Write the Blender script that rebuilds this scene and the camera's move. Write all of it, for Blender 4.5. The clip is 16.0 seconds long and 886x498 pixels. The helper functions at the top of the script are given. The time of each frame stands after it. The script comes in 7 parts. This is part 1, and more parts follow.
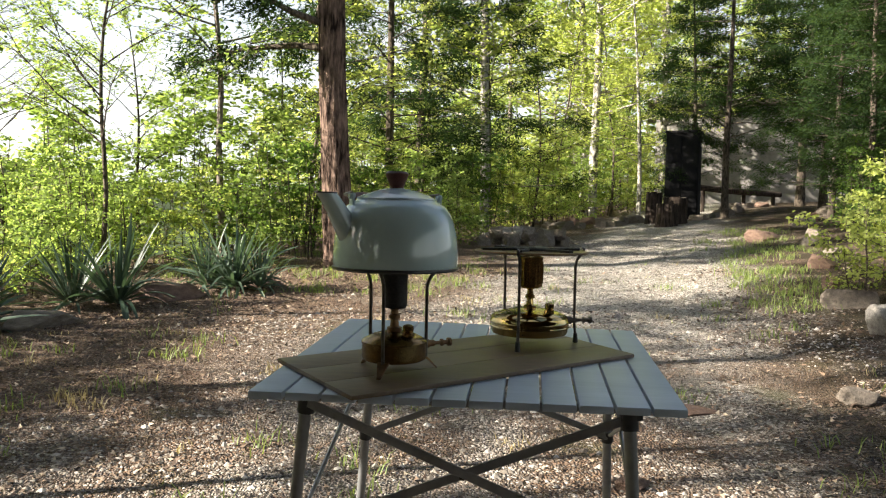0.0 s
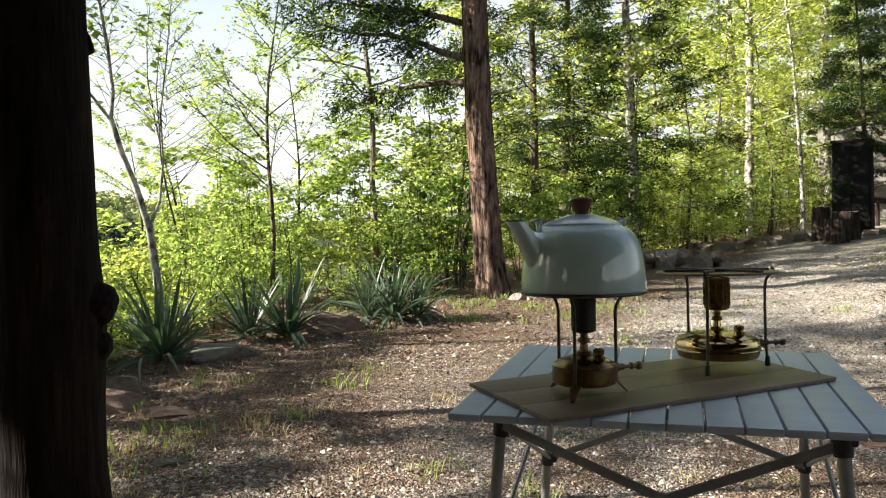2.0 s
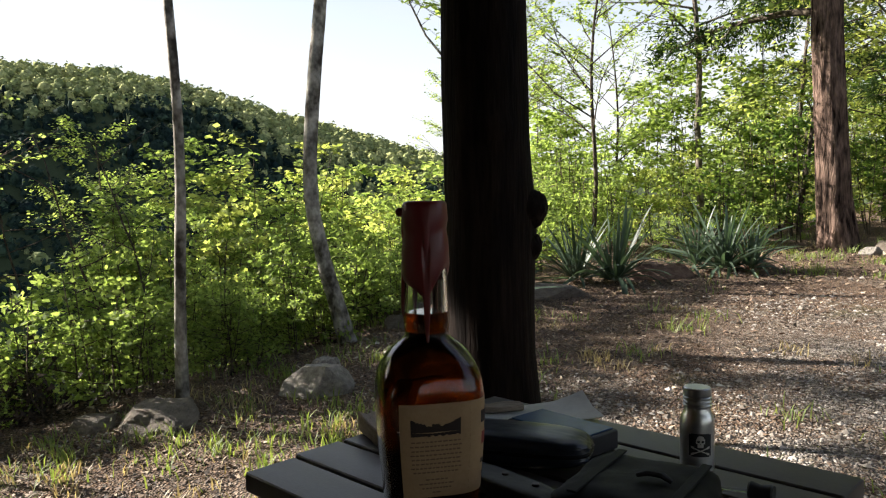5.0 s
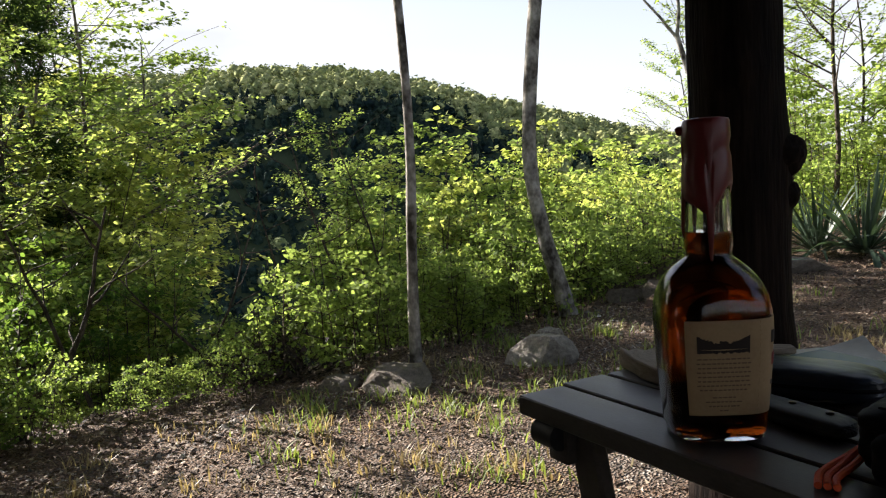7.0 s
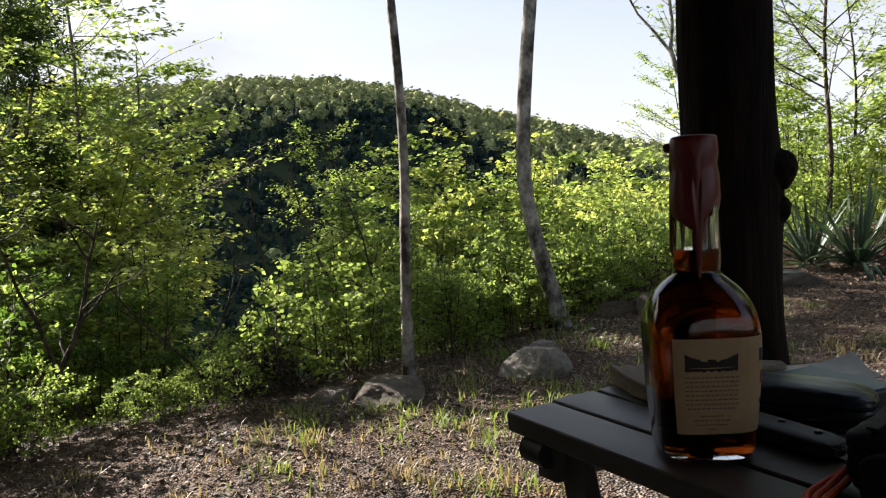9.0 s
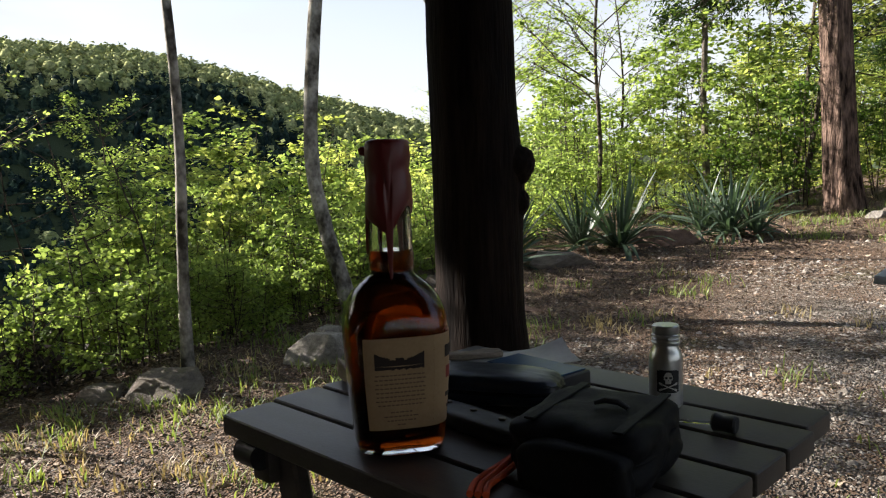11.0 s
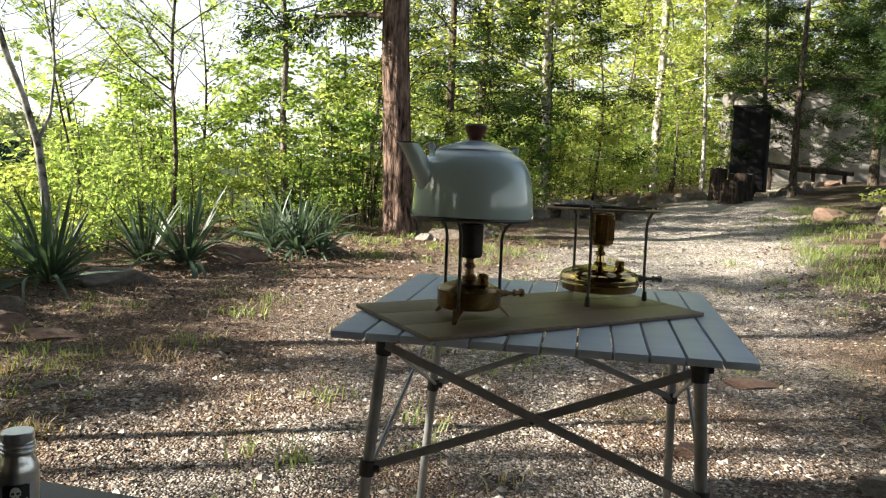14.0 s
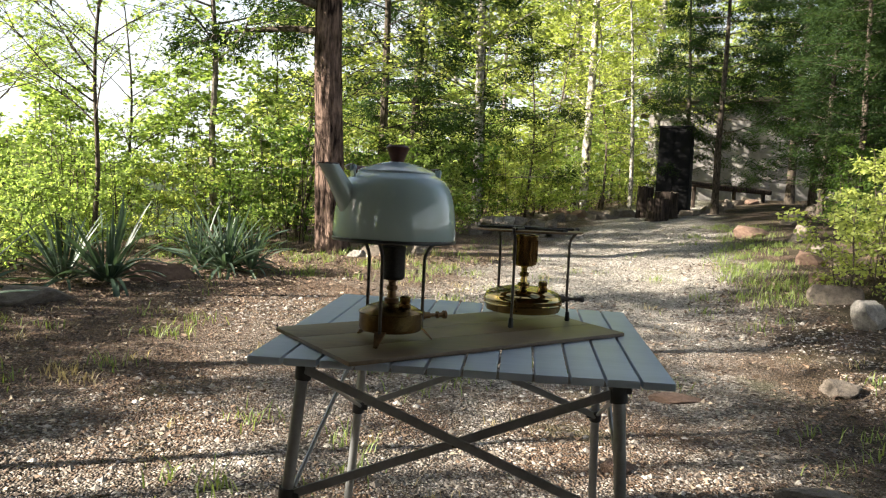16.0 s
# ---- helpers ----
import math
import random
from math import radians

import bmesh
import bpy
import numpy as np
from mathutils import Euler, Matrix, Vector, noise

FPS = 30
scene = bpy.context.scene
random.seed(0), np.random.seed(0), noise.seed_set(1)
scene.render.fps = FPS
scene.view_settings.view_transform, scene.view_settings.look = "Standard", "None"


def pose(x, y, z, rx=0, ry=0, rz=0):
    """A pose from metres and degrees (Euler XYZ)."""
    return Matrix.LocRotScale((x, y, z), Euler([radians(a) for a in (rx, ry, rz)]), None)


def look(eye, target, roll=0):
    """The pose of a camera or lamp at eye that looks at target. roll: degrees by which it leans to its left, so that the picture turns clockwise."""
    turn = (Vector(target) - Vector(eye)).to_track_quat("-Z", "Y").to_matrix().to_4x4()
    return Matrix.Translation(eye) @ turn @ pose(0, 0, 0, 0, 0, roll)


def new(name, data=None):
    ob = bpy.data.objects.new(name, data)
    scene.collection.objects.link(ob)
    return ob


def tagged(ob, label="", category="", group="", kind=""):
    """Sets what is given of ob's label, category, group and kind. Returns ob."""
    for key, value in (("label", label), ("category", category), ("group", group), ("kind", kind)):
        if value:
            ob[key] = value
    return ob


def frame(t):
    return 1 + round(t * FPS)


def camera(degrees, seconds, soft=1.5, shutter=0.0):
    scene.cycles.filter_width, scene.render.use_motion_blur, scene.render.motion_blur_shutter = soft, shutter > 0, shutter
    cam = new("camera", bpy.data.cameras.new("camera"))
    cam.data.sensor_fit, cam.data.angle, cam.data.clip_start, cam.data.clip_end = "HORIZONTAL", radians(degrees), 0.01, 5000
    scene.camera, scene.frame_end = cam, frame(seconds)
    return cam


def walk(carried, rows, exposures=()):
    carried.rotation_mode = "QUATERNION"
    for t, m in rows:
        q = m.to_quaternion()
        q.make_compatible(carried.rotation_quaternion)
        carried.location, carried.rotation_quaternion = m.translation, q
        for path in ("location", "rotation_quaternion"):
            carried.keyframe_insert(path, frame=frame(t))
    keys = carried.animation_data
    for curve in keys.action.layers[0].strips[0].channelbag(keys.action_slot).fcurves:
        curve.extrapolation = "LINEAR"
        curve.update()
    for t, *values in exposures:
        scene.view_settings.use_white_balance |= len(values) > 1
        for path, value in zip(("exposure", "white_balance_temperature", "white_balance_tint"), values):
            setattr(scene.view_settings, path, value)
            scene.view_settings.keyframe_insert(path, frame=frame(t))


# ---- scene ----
# ------------------------------------------------------------ camera
cam = camera(61.0, 16.0, 1.2)
PATH = [
    (0.0, (0.325, -1.162, 0.991), (0.290, 0.835, 0.885), 1.2),
    (0.5, (0.316, -1.155, 0.996), (0.207, 0.840, 0.914), 0.1),
    (1.0, (0.297, -1.169, 0.995), (0.099, 0.821, 0.952), -0.2),
    (1.5, (0.275, -1.194, 0.994), (-0.042, 0.780, 0.977), -1.4),
    (2.0, (0.255, -1.206, 0.988), (-0.159, 0.751, 0.959), -1.2),
    (2.5, (0.235, -1.219, 0.984), (-0.280, 0.713, 0.970), -1.2),
    (3.0, (0.209, -1.238, 0.978), (-0.398, 0.667, 0.950), -0.8),
    (3.5, (0.181, -1.262, 0.970), (-0.537, 0.605, 0.944), -0.9),
    (4.0, (0.149, -1.277, 0.957), (-0.660, 0.551, 0.892), -1.0),
    (4.5, (0.118, -1.309, 0.936), (-0.855, 0.436, 0.849), -0.9),
    (5.0, (0.094, -1.338, 0.912), (-1.044, 0.301, 0.780), -1.1),
    (5.2, (0.088, -1.353, 0.899), (-1.129, 0.228, 0.757), -1.2),
    (7.3, (0.065, -1.395, 0.866), (-1.492, -0.151, 0.711), -3.2),
    (7.5, (0.064, -1.396, 0.866), (-1.500, -0.160, 0.718), -3.2),
    (7.7, (0.064, -1.397, 0.866), (-1.509, -0.170, 0.726), -3.3),
    (8.0, (0.064, -1.397, 0.866), (-1.507, -0.168, 0.717), -3.3),
    (8.2, (0.064, -1.396, 0.866), (-1.505, -0.166, 0.720), -3.3),
    (10.3, (0.103, -1.356, 0.878), (-1.251, 0.109, 0.742), -2.9),
    (10.5, (0.112, -1.349, 0.878), (-1.194, 0.159, 0.732), -3.1),
    (11.0, (0.129, -1.324, 0.882), (-1.026, 0.297, 0.680), -2.0),
    (11.5, (0.154, -1.297, 0.891), (-0.853, 0.419, 0.693), -0.9),
    (12.0, (0.186, -1.271, 0.903), (-0.664, 0.529, 0.714), 0.0),
    (12.5, (0.215, -1.242, 0.913), (-0.429, 0.637, 0.679), 0.8),
    (13.0, (0.244, -1.222, 0.928), (-0.211, 0.711, 0.687), 1.2),
    (13.5, (0.268, -1.212, 0.944), (-0.001, 0.759, 0.740), 1.9),
    (14.0, (0.292, -1.202, 0.952), (0.113, 0.782, 0.772), 2.3),
    (14.5, (0.307, -1.190, 0.959), (0.274, 0.803, 0.785), 2.9),
    (15.0, (0.311, -1.191, 0.965), (0.273, 0.803, 0.818), 2.6),
    (15.5, (0.312, -1.189, 0.962), (0.275, 0.806, 0.820), 2.6),
    (16.0, (0.313, -1.189, 0.963), (0.305, 0.807, 0.832), 2.7),
]
EXPOSURE = [(0.0, 2.28, 6450, 11), (3.0, 2.12, 6400, 12), (5.2, 1.96, 6280, 14), (8.0, 1.87, 6150, 17), (10.5, 1.75, 6150, 15), (11.2, 1.91, 6200, 14), (12.5, 2.24, 6350, 12), (14.5, 2.32, 6420, 11), (16.0, 2.32, 6420, 11)]
walk(cam, [(t, look(eye, target, roll)) for t, eye, target, roll in PATH], EXPOSURE)

# ------------------------------------------------------------ sky and sun
SUN_AZ, SUN_EL = 104.0, 25.0          # degrees to the left of +y, and above the horizon
world = bpy.data.worlds.new("sky")
scene.world = world
world.use_nodes = True
wn, wl = world.node_tree.nodes, world.node_tree.links
sky = wn.new("ShaderNodeTexSky")
sky.sky_type, sky.sun_disc = "NISHITA", False
sky.sun_elevation, sky.sun_rotation = radians(SUN_EL), radians(-SUN_AZ)
sky.air_density, sky.dust_density, sky.ozone_density = 1.0, 2.2, 1.0
# thin white cloud drawn over the blue
wtc = wn.new("ShaderNodeTexCoord")
wmap = wn.new("ShaderNodeMapping")
wmap.inputs["Scale"].default_value = (1.0, 1.0, 3.2)
wnoise = wn.new("ShaderNodeTexNoise")
wnoise.inputs["Scale"].default_value, wnoise.inputs["Detail"].default_value = 2.2, 6
wramp = wn.new("ShaderNodeValToRGB")
wramp.color_ramp.elements[0].position, wramp.color_ramp.elements[1].position = 0.46, 0.64
wmix = wn.new("ShaderNodeMixRGB")
wmix.inputs["Color2"].default_value = (3.5, 3.65, 3.9, 1)
wl.new(wtc.outputs["Generated"], wmap.inputs["Vector"])
wl.new(wmap.outputs["Vector"], wnoise.inputs["Vector"])
wl.new(wnoise.outputs["Fac"], wramp.inputs["Fac"])
wl.new(wramp.outputs["Color"], wmix.inputs["Fac"])
wl.new(sky.outputs["Color"], wmix.inputs["Color1"])
# pale haze that thickens towards the horizon
wsep = wn.new("ShaderNodeSeparateXYZ")
whaze = wn.new("ShaderNodeMapRange")
whaze.inputs["From Min"].default_value, whaze.inputs["From Max"].default_value = 0.02, 0.50
whaze.inputs["To Min"].default_value, whaze.inputs["To Max"].default_value = 0.92, 0.0
whmix = wn.new("ShaderNodeMixRGB")
whmix.inputs["Color2"].default_value = (6.2, 6.4, 6.1, 1)
wl.new(wtc.outputs["Generated"], wsep.inputs["Vector"])
wl.new(wsep.outputs["Z"], whaze.inputs["Value"])
wl.new(whaze.outputs["Result"], whmix.inputs["Fac"])
wl.new(wmix.outputs["Color"], whmix.inputs["Color1"])
wl.new(whmix.outputs["Color"], wn["Background"].inputs["Color"])
wn["Background"].inputs["Strength"].default_value = 0.05

sun = new("sun", bpy.data.lights.new("sun", "SUN"))
sun.data.energy, sun.data.angle, sun.data.color = 5.0, radians(0.53), (1.0, 0.92, 0.78)
SUN_WAY = Vector((-math.sin(radians(SUN_AZ)) * math.cos(radians(SUN_EL)), math.cos(radians(SUN_AZ)) * math.cos(radians(SUN_EL)), math.sin(radians(SUN_EL))))
sun.matrix_world = look(SUN_WAY * 60, (0, 0, 0))

# ------------------------------------------------------------ materials
def material(name, build):
    m = bpy.data.materials.new(name)
    m.use_nodes = True
    n, l = m.node_tree.nodes, m.node_tree.links
    build(n, l, n["Principled BSDF"])
    return m


def ramp(n, stops):
    r = n.new("ShaderNodeValToRGB")
    els = r.color_ramp.elements
    while len(els) < len(stops):
        els.new(0.5)
    for e, (p, c) in zip(els, stops):
        e.position, e.color = p, (*c, 1)
    return r


def tex(n, l, kind, scale, detail=4, stretch=None, coords="Object"):
    tc = n.new("ShaderNodeTexCoord")
    node = n.new("ShaderNodeTexNoise" if kind == "noise" else "ShaderNodeTexVoronoi" if kind == "voronoi" else "ShaderNodeTexWave")
    node.inputs["Scale"].default_value = scale
    if kind == "noise":
        node.inputs["Detail"].default_value = detail
    src = tc.outputs[coords]
    if stretch:
        mp = n.new("ShaderNodeMapping")
        mp.inputs["Scale"].default_value = stretch
        l.new(src, mp.inputs["Vector"])
        src = mp.outputs["Vector"]
    l.new(src, node.inputs["Vector"])
    return node


def bump(n, l, height, strength, distance, p):
    b = n.new("ShaderNodeBump")
    b.inputs["Strength"].default_value, b.inputs["Distance"].default_value = strength, distance
    l.new(height, b.inputs["Height"])
    l.new(b.outputs["Normal"], p.inputs["Normal"])
    return b


def worn(name, dark, light, scale, rough=0.6, metal=0.0, strength=0.3, distance=0.002, stretch=None, fine=6.0, spec=0.5):
    """A surface with stains at one scale and grain at another."""
    def build(n, l, p):
        a = tex(n, l, "noise", scale, 5, stretch)
        b = tex(n, l, "noise", scale * fine, 4, stretch)
        mixed = n.new("ShaderNodeMath")
        mixed.operation = "MULTIPLY_ADD"
        mixed.inputs[1].default_value = 0.45
        l.new(b.outputs["Fac"], mixed.inputs[0])
        half = n.new("ShaderNodeMath")
        half.operation = "MULTIPLY"
        half.inputs[1].default_value = 0.55
        l.new(a.outputs["Fac"], half.inputs[0])
        l.new(half.outputs[0], mixed.inputs[2])
        r = ramp(n, [(0.32, dark), (0.68, light)])
        l.new(mixed.outputs[0], r.inputs["Fac"])
        l.new(r.outputs["Color"], p.inputs["Base Color"])
        rr = n.new("ShaderNodeMapRange")
        rr.inputs["To Min"].default_value, rr.inputs["To Max"].default_value = rough * 0.8, min(1, rough * 1.2)
        l.new(a.outputs["Fac"], rr.inputs["Value"])
        l.new(rr.outputs["Result"], p.inputs["Roughness"])
        p.inputs["Metallic"].default_value = metal
        p.inputs["Specular IOR Level"].default_value = spec
        bump(n, l, b.outputs["Fac"], strength, distance, p)
    return material(name, build)


def leafy(name, dark, light, through_colour, share=0.5, rough=0.55, spec=0.5):
    """Leaves that let light through; every leaf has its own tone."""
    def build(n, l, p):
        geo = n.new("ShaderNodeNewGeometry")
        info = n.new("ShaderNodeObjectInfo")
        add = n.new("ShaderNodeMath")
        add.operation = "MULTIPLY_ADD"
        add.inputs[1].default_value = 0.7
        part_ = n.new("ShaderNodeMath")
        part_.operation = "MULTIPLY"
        part_.inputs[1].default_value = 0.3
        l.new(info.outputs["Random"], part_.inputs[0])
        l.new(geo.outputs["Random Per Island"], add.inputs[0])
        l.new(part_.outputs[0], add.inputs[2])
        r = ramp(n, [(0.05, dark), (0.95, light)])
        l.new(add.outputs[0], r.inputs["Fac"])
        l.new(r.outputs["Color"], p.inputs["Base Color"])
        p.inputs["Roughness"].default_value = rough
        p.inputs["Specular IOR Level"].default_value = spec
        tr = n.new("ShaderNodeBsdfTranslucent")
        mul = n.new("ShaderNodeMixRGB")
        mul.blend_type, mul.inputs["Fac"].default_value = "MULTIPLY", 1.0
        mul.inputs["Color2"].default_value = (*through_colour, 1)
        bright = n.new("ShaderNodeMixRGB")
        bright.blend_type, bright.inputs["Fac"].default_value = "ADD", 1.0
        l.new(r.outputs["Color"], bright.inputs["Color1"])
        l.new(r.outputs["Color"], bright.inputs["Color2"])
        l.new(bright.outputs["Color"], mul.inputs["Color1"])
        l.new(mul.outputs["Color"], tr.inputs["Color"])
        mx = n.new("ShaderNodeMixShader")
        mx.inputs["Fac"].default_value = share
        l.new(p.outputs["BSDF"], mx.inputs[1])
        l.new(tr.outputs["BSDF"], mx.inputs[2])
        l.new(mx.outputs["Shader"], n["Material Output"].inputs["Surface"])
    return material(name, build)


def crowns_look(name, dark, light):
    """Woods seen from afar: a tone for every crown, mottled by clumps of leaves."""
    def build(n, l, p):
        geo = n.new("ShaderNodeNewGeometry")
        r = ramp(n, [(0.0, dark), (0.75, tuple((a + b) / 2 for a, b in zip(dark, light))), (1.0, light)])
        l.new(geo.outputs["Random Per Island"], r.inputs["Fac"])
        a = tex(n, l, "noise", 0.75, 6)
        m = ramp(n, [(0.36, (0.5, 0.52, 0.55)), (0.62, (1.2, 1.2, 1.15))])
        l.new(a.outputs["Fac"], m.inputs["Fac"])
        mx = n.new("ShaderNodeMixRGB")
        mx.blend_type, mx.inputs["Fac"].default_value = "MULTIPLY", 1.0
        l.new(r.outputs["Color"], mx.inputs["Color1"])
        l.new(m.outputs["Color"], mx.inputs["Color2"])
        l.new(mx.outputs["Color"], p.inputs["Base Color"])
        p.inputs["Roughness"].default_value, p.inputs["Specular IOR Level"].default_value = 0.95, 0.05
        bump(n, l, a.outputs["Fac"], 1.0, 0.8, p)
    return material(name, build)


def island_tones(name, stops, rough=0.85, strength=0.4, scale=60, distance=0.003):
    """Loose pieces, each with its own tone."""
    def build(n, l, p):
        geo = n.new("ShaderNodeNewGeometry")
        r = ramp(n, stops)
        l.new(geo.outputs["Random Per Island"], r.inputs["Fac"])
        g = tex(n, l, "noise", scale, 4)
        mx = n.new("ShaderNodeMixRGB")
        mx.blend_type, mx.inputs["Fac"].default_value = "OVERLAY", 0.55
        l.new(r.outputs["Color"], mx.inputs["Color1"])
        l.new(g.outputs["Fac"], mx.inputs["Color2"])
        l.new(mx.outputs["Color"], p.inputs["Base Color"])
        p.inputs["Roughness"].default_value = rough
        bump(n, l, g.outputs["Fac"], strength, distance, p)
    return material(name, build)


def bark(name, dark, light, scale, stretch, strength=0.9, distance=0.02, rough=0.9):
    def build(n, l, p):
        a = tex(n, l, "noise", scale, 8, stretch)
        b = tex(n, l, "noise", 2.3, 3)
        c = tex(n, l, "noise", scale * 4, 6, stretch)
        r = ramp(n, [(0.36, dark), (0.62, light)])
        l.new(a.outputs["Fac"], r.inputs["Fac"])
        mx = n.new("ShaderNodeMixRGB")
        mx.blend_type, mx.inputs["Fac"].default_value = "OVERLAY", 0.6
        l.new(r.outputs["Color"], mx.inputs["Color1"])
        l.new(b.outputs["Fac"], mx.inputs["Color2"])
        mx2 = n.new("ShaderNodeMixRGB")
        mx2.blend_type, mx2.inputs["Fac"].default_value = "OVERLAY", 0.5
        l.new(mx.outputs["Color"], mx2.inputs["Color1"])
        l.new(c.outputs["Fac"], mx2.inputs["Color2"])
        l.new(mx2.outputs["Color"], p.inputs["Base Color"])
        p.inputs["Roughness"].default_value = rough
        p.inputs["Specular IOR Level"].default_value = 0.12
        add = n.new("ShaderNodeMath")
        add.operation = "ADD"
        l.new(a.outputs["Fac"], add.inputs[0])
        l.new(c.outputs["Fac"], add.inputs[1])
        bump(n, l, add.outputs[0], strength, distance, p)
    return material(name, build)


def ground_look(n, l, p):
    """Gravel with drifts of brown leaf mould and thin moss."""
    stones = tex(n, l, "voronoi", 92)
    stones.inputs["Randomness"].default_value = 1.0
    fine = tex(n, l, "voronoi", 160)
    r = ramp(n, [(0.0, (0.026, 0.021, 0.017)), (0.36, (0.115, 0.098, 0.081)), (0.74, (0.27, 0.238, 0.203)), (1.0, (0.48, 0.44, 0.39))])
    sep = n.new("ShaderNodeSeparateColor")
    l.new(stones.outputs["Color"], sep.inputs["Color"])
    l.new(sep.outputs["Red"], r.inputs["Fac"])
    litter = ramp(n, [(0.0, (0.022, 0.014, 0.009)), (0.5, (0.115, 0.066, 0.040)), (1.0, (0.27, 0.172, 0.106))])
    sep2 = n.new("ShaderNodeSeparateColor")
    l.new(fine.outputs["Color"], sep2.inputs["Color"])
    l.new(sep2.outputs["Green"], litter.inputs["Fac"])
    drift = tex(n, l, "noise", 1.5, 9)
    dr = ramp(n, [(0.40, (0, 0, 0)), (0.56, (1, 1, 1))])
    l.new(drift.outputs["Fac"], dr.inputs["Fac"])
    # leaf mould takes over towards the verge on both sides
    tc = n.new("ShaderNodeTexCoord")
    xyz = n.new("ShaderNodeSeparateXYZ")
    l.new(tc.outputs["Object"], xyz.inputs["Vector"])
    off = n.new("ShaderNodeMath")
    off.operation = "MULTIPLY_ADD"
    off.inputs[1].default_value, off.inputs[2].default_value = -0.33, 0.1
    l.new(xyz.outputs["Y"], off.inputs[0])
    cx = n.new("ShaderNodeMath")
    cx.operation = "ADD"
    l.new(xyz.outputs["X"], cx.inputs[0])
    l.new(off.outputs[0], cx.inputs[1])
    ab = n.new("ShaderNodeMath")
    ab.operation = "ABSOLUTE"
    l.new(cx.outputs[0], ab.inputs[0])
    verge = n.new("ShaderNodeMapRange")
    verge.inputs["From Min"].default_value, verge.inputs["From Max"].default_value = 1.0, 2.3
    l.new(ab.outputs[0], verge.inputs["Value"])
    mxv = n.new("ShaderNodeMath")
    mxv.operation = "MAXIMUM"
    l.new(dr.outputs["Color"], mxv.inputs[0])
    l.new(verge.outputs["Result"], mxv.inputs[1])
    # wheels keep the track up to the shed clear of litter
    clear = n.new("ShaderNodeMapRange")
    clear.inputs["From Min"].default_value, clear.inputs["From Max"].default_value = 0.8, 1.5
    clear.inputs["To Min"].default_value, clear.inputs["To Max"].default_value = 1.0, 0.0
    l.new(ab.outputs[0], clear.inputs["Value"])
    along_y = n.new("ShaderNodeMapRange")
    along_y.inputs["From Min"].default_value, along_y.inputs["From Max"].default_value = 1.8, 4.2
    l.new(xyz.outputs["Y"], along_y.inputs["Value"])
    track = n.new("ShaderNodeMath")
    track.operation = "MULTIPLY"
    l.new(clear.outputs["Result"], track.inputs[0])
    l.new(along_y.outputs["Result"], track.inputs[1])
    bare = n.new("ShaderNodeMapRange")
    bare.inputs["To Min"].default_value, bare.inputs["To Max"].default_value = 0.75, 0.12
    l.new(track.outputs[0], bare.inputs["Value"])
    sc = n.new("ShaderNodeMath")
    sc.operation = "MULTIPLY"
    l.new(mxv.outputs[0], sc.inputs[0])
    l.new(bare.outputs["Result"], sc.inputs[1])
    washed = ramp(n, [(0.0, (0.10, 0.088, 0.072)), (0.35, (0.30, 0.272, 0.235)), (0.74, (0.46, 0.425, 0.375)), (1.0, (0.62, 0.58, 0.53))])
    l.new(sep.outputs["Red"], washed.inputs["Fac"])
    gravel = n.new("ShaderNodeMixRGB")
    l.new(track.outputs[0], gravel.inputs["Fac"])
    l.new(r.outputs["Color"], gravel.inputs["Color1"])
    l.new(washed.outputs["Color"], gravel.inputs["Color2"])
    m1 = n.new("ShaderNodeMixRGB")
    l.new(sc.outputs[0], m1.inputs["Fac"])
    l.new(gravel.outputs["Color"], m1.inputs["Color1"])
    l.new(litter.outputs["Color"], m1.inputs["Color2"])
    moss = tex(n, l, "noise", 1.7, 5)
    mr = ramp(n, [(0.60, (0, 0, 0)), (0.74, (0.5, 0.5, 0.5))])
    l.new(moss.outputs["Fac"], mr.inputs["Fac"])
    m2 = n.new("ShaderNodeMixRGB")
    m2.inputs["Color2"].default_value = (0.10, 0.115, 0.035, 1)
    l.new(mr.outputs["Color"], m2.inputs["Fac"])
    l.new(m1.outputs["Color"], m2.inputs["Color1"])
    # mould and moss on the right verge, darkened further for the shade lying there
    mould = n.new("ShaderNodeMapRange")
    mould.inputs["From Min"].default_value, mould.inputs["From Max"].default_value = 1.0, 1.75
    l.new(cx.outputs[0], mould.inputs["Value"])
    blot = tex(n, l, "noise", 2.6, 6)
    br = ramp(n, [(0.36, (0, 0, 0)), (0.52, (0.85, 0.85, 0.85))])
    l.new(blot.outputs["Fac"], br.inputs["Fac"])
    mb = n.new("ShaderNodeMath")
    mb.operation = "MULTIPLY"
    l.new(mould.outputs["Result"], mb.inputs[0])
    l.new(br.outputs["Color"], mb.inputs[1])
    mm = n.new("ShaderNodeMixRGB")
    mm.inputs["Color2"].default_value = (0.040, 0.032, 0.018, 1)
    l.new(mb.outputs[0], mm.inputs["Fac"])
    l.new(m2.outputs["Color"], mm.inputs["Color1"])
    # past the clearing the ground is covered by dark undergrowth
    span = n.new("ShaderNodeVectorMath")
    span.operation = "LENGTH"
    l.new(tc.outputs["Object"], span.inputs[0])
    wide = n.new("ShaderNodeMapRange")
    wide.inputs["From Min"].default_value, wide.inputs["From Max"].default_value = 22, 60
    l.new(span.outputs["Value"], wide.inputs["Value"])
    m3 = n.new("ShaderNodeMixRGB")
    m3.inputs["Color2"].default_value = (0.034, 0.048, 0.020, 1)
    l.new(wide.outputs["Result"], m3.inputs["Fac"])
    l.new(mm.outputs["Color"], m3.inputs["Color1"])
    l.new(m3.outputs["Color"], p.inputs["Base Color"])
    p.inputs["Roughness"].default_value = 0.92
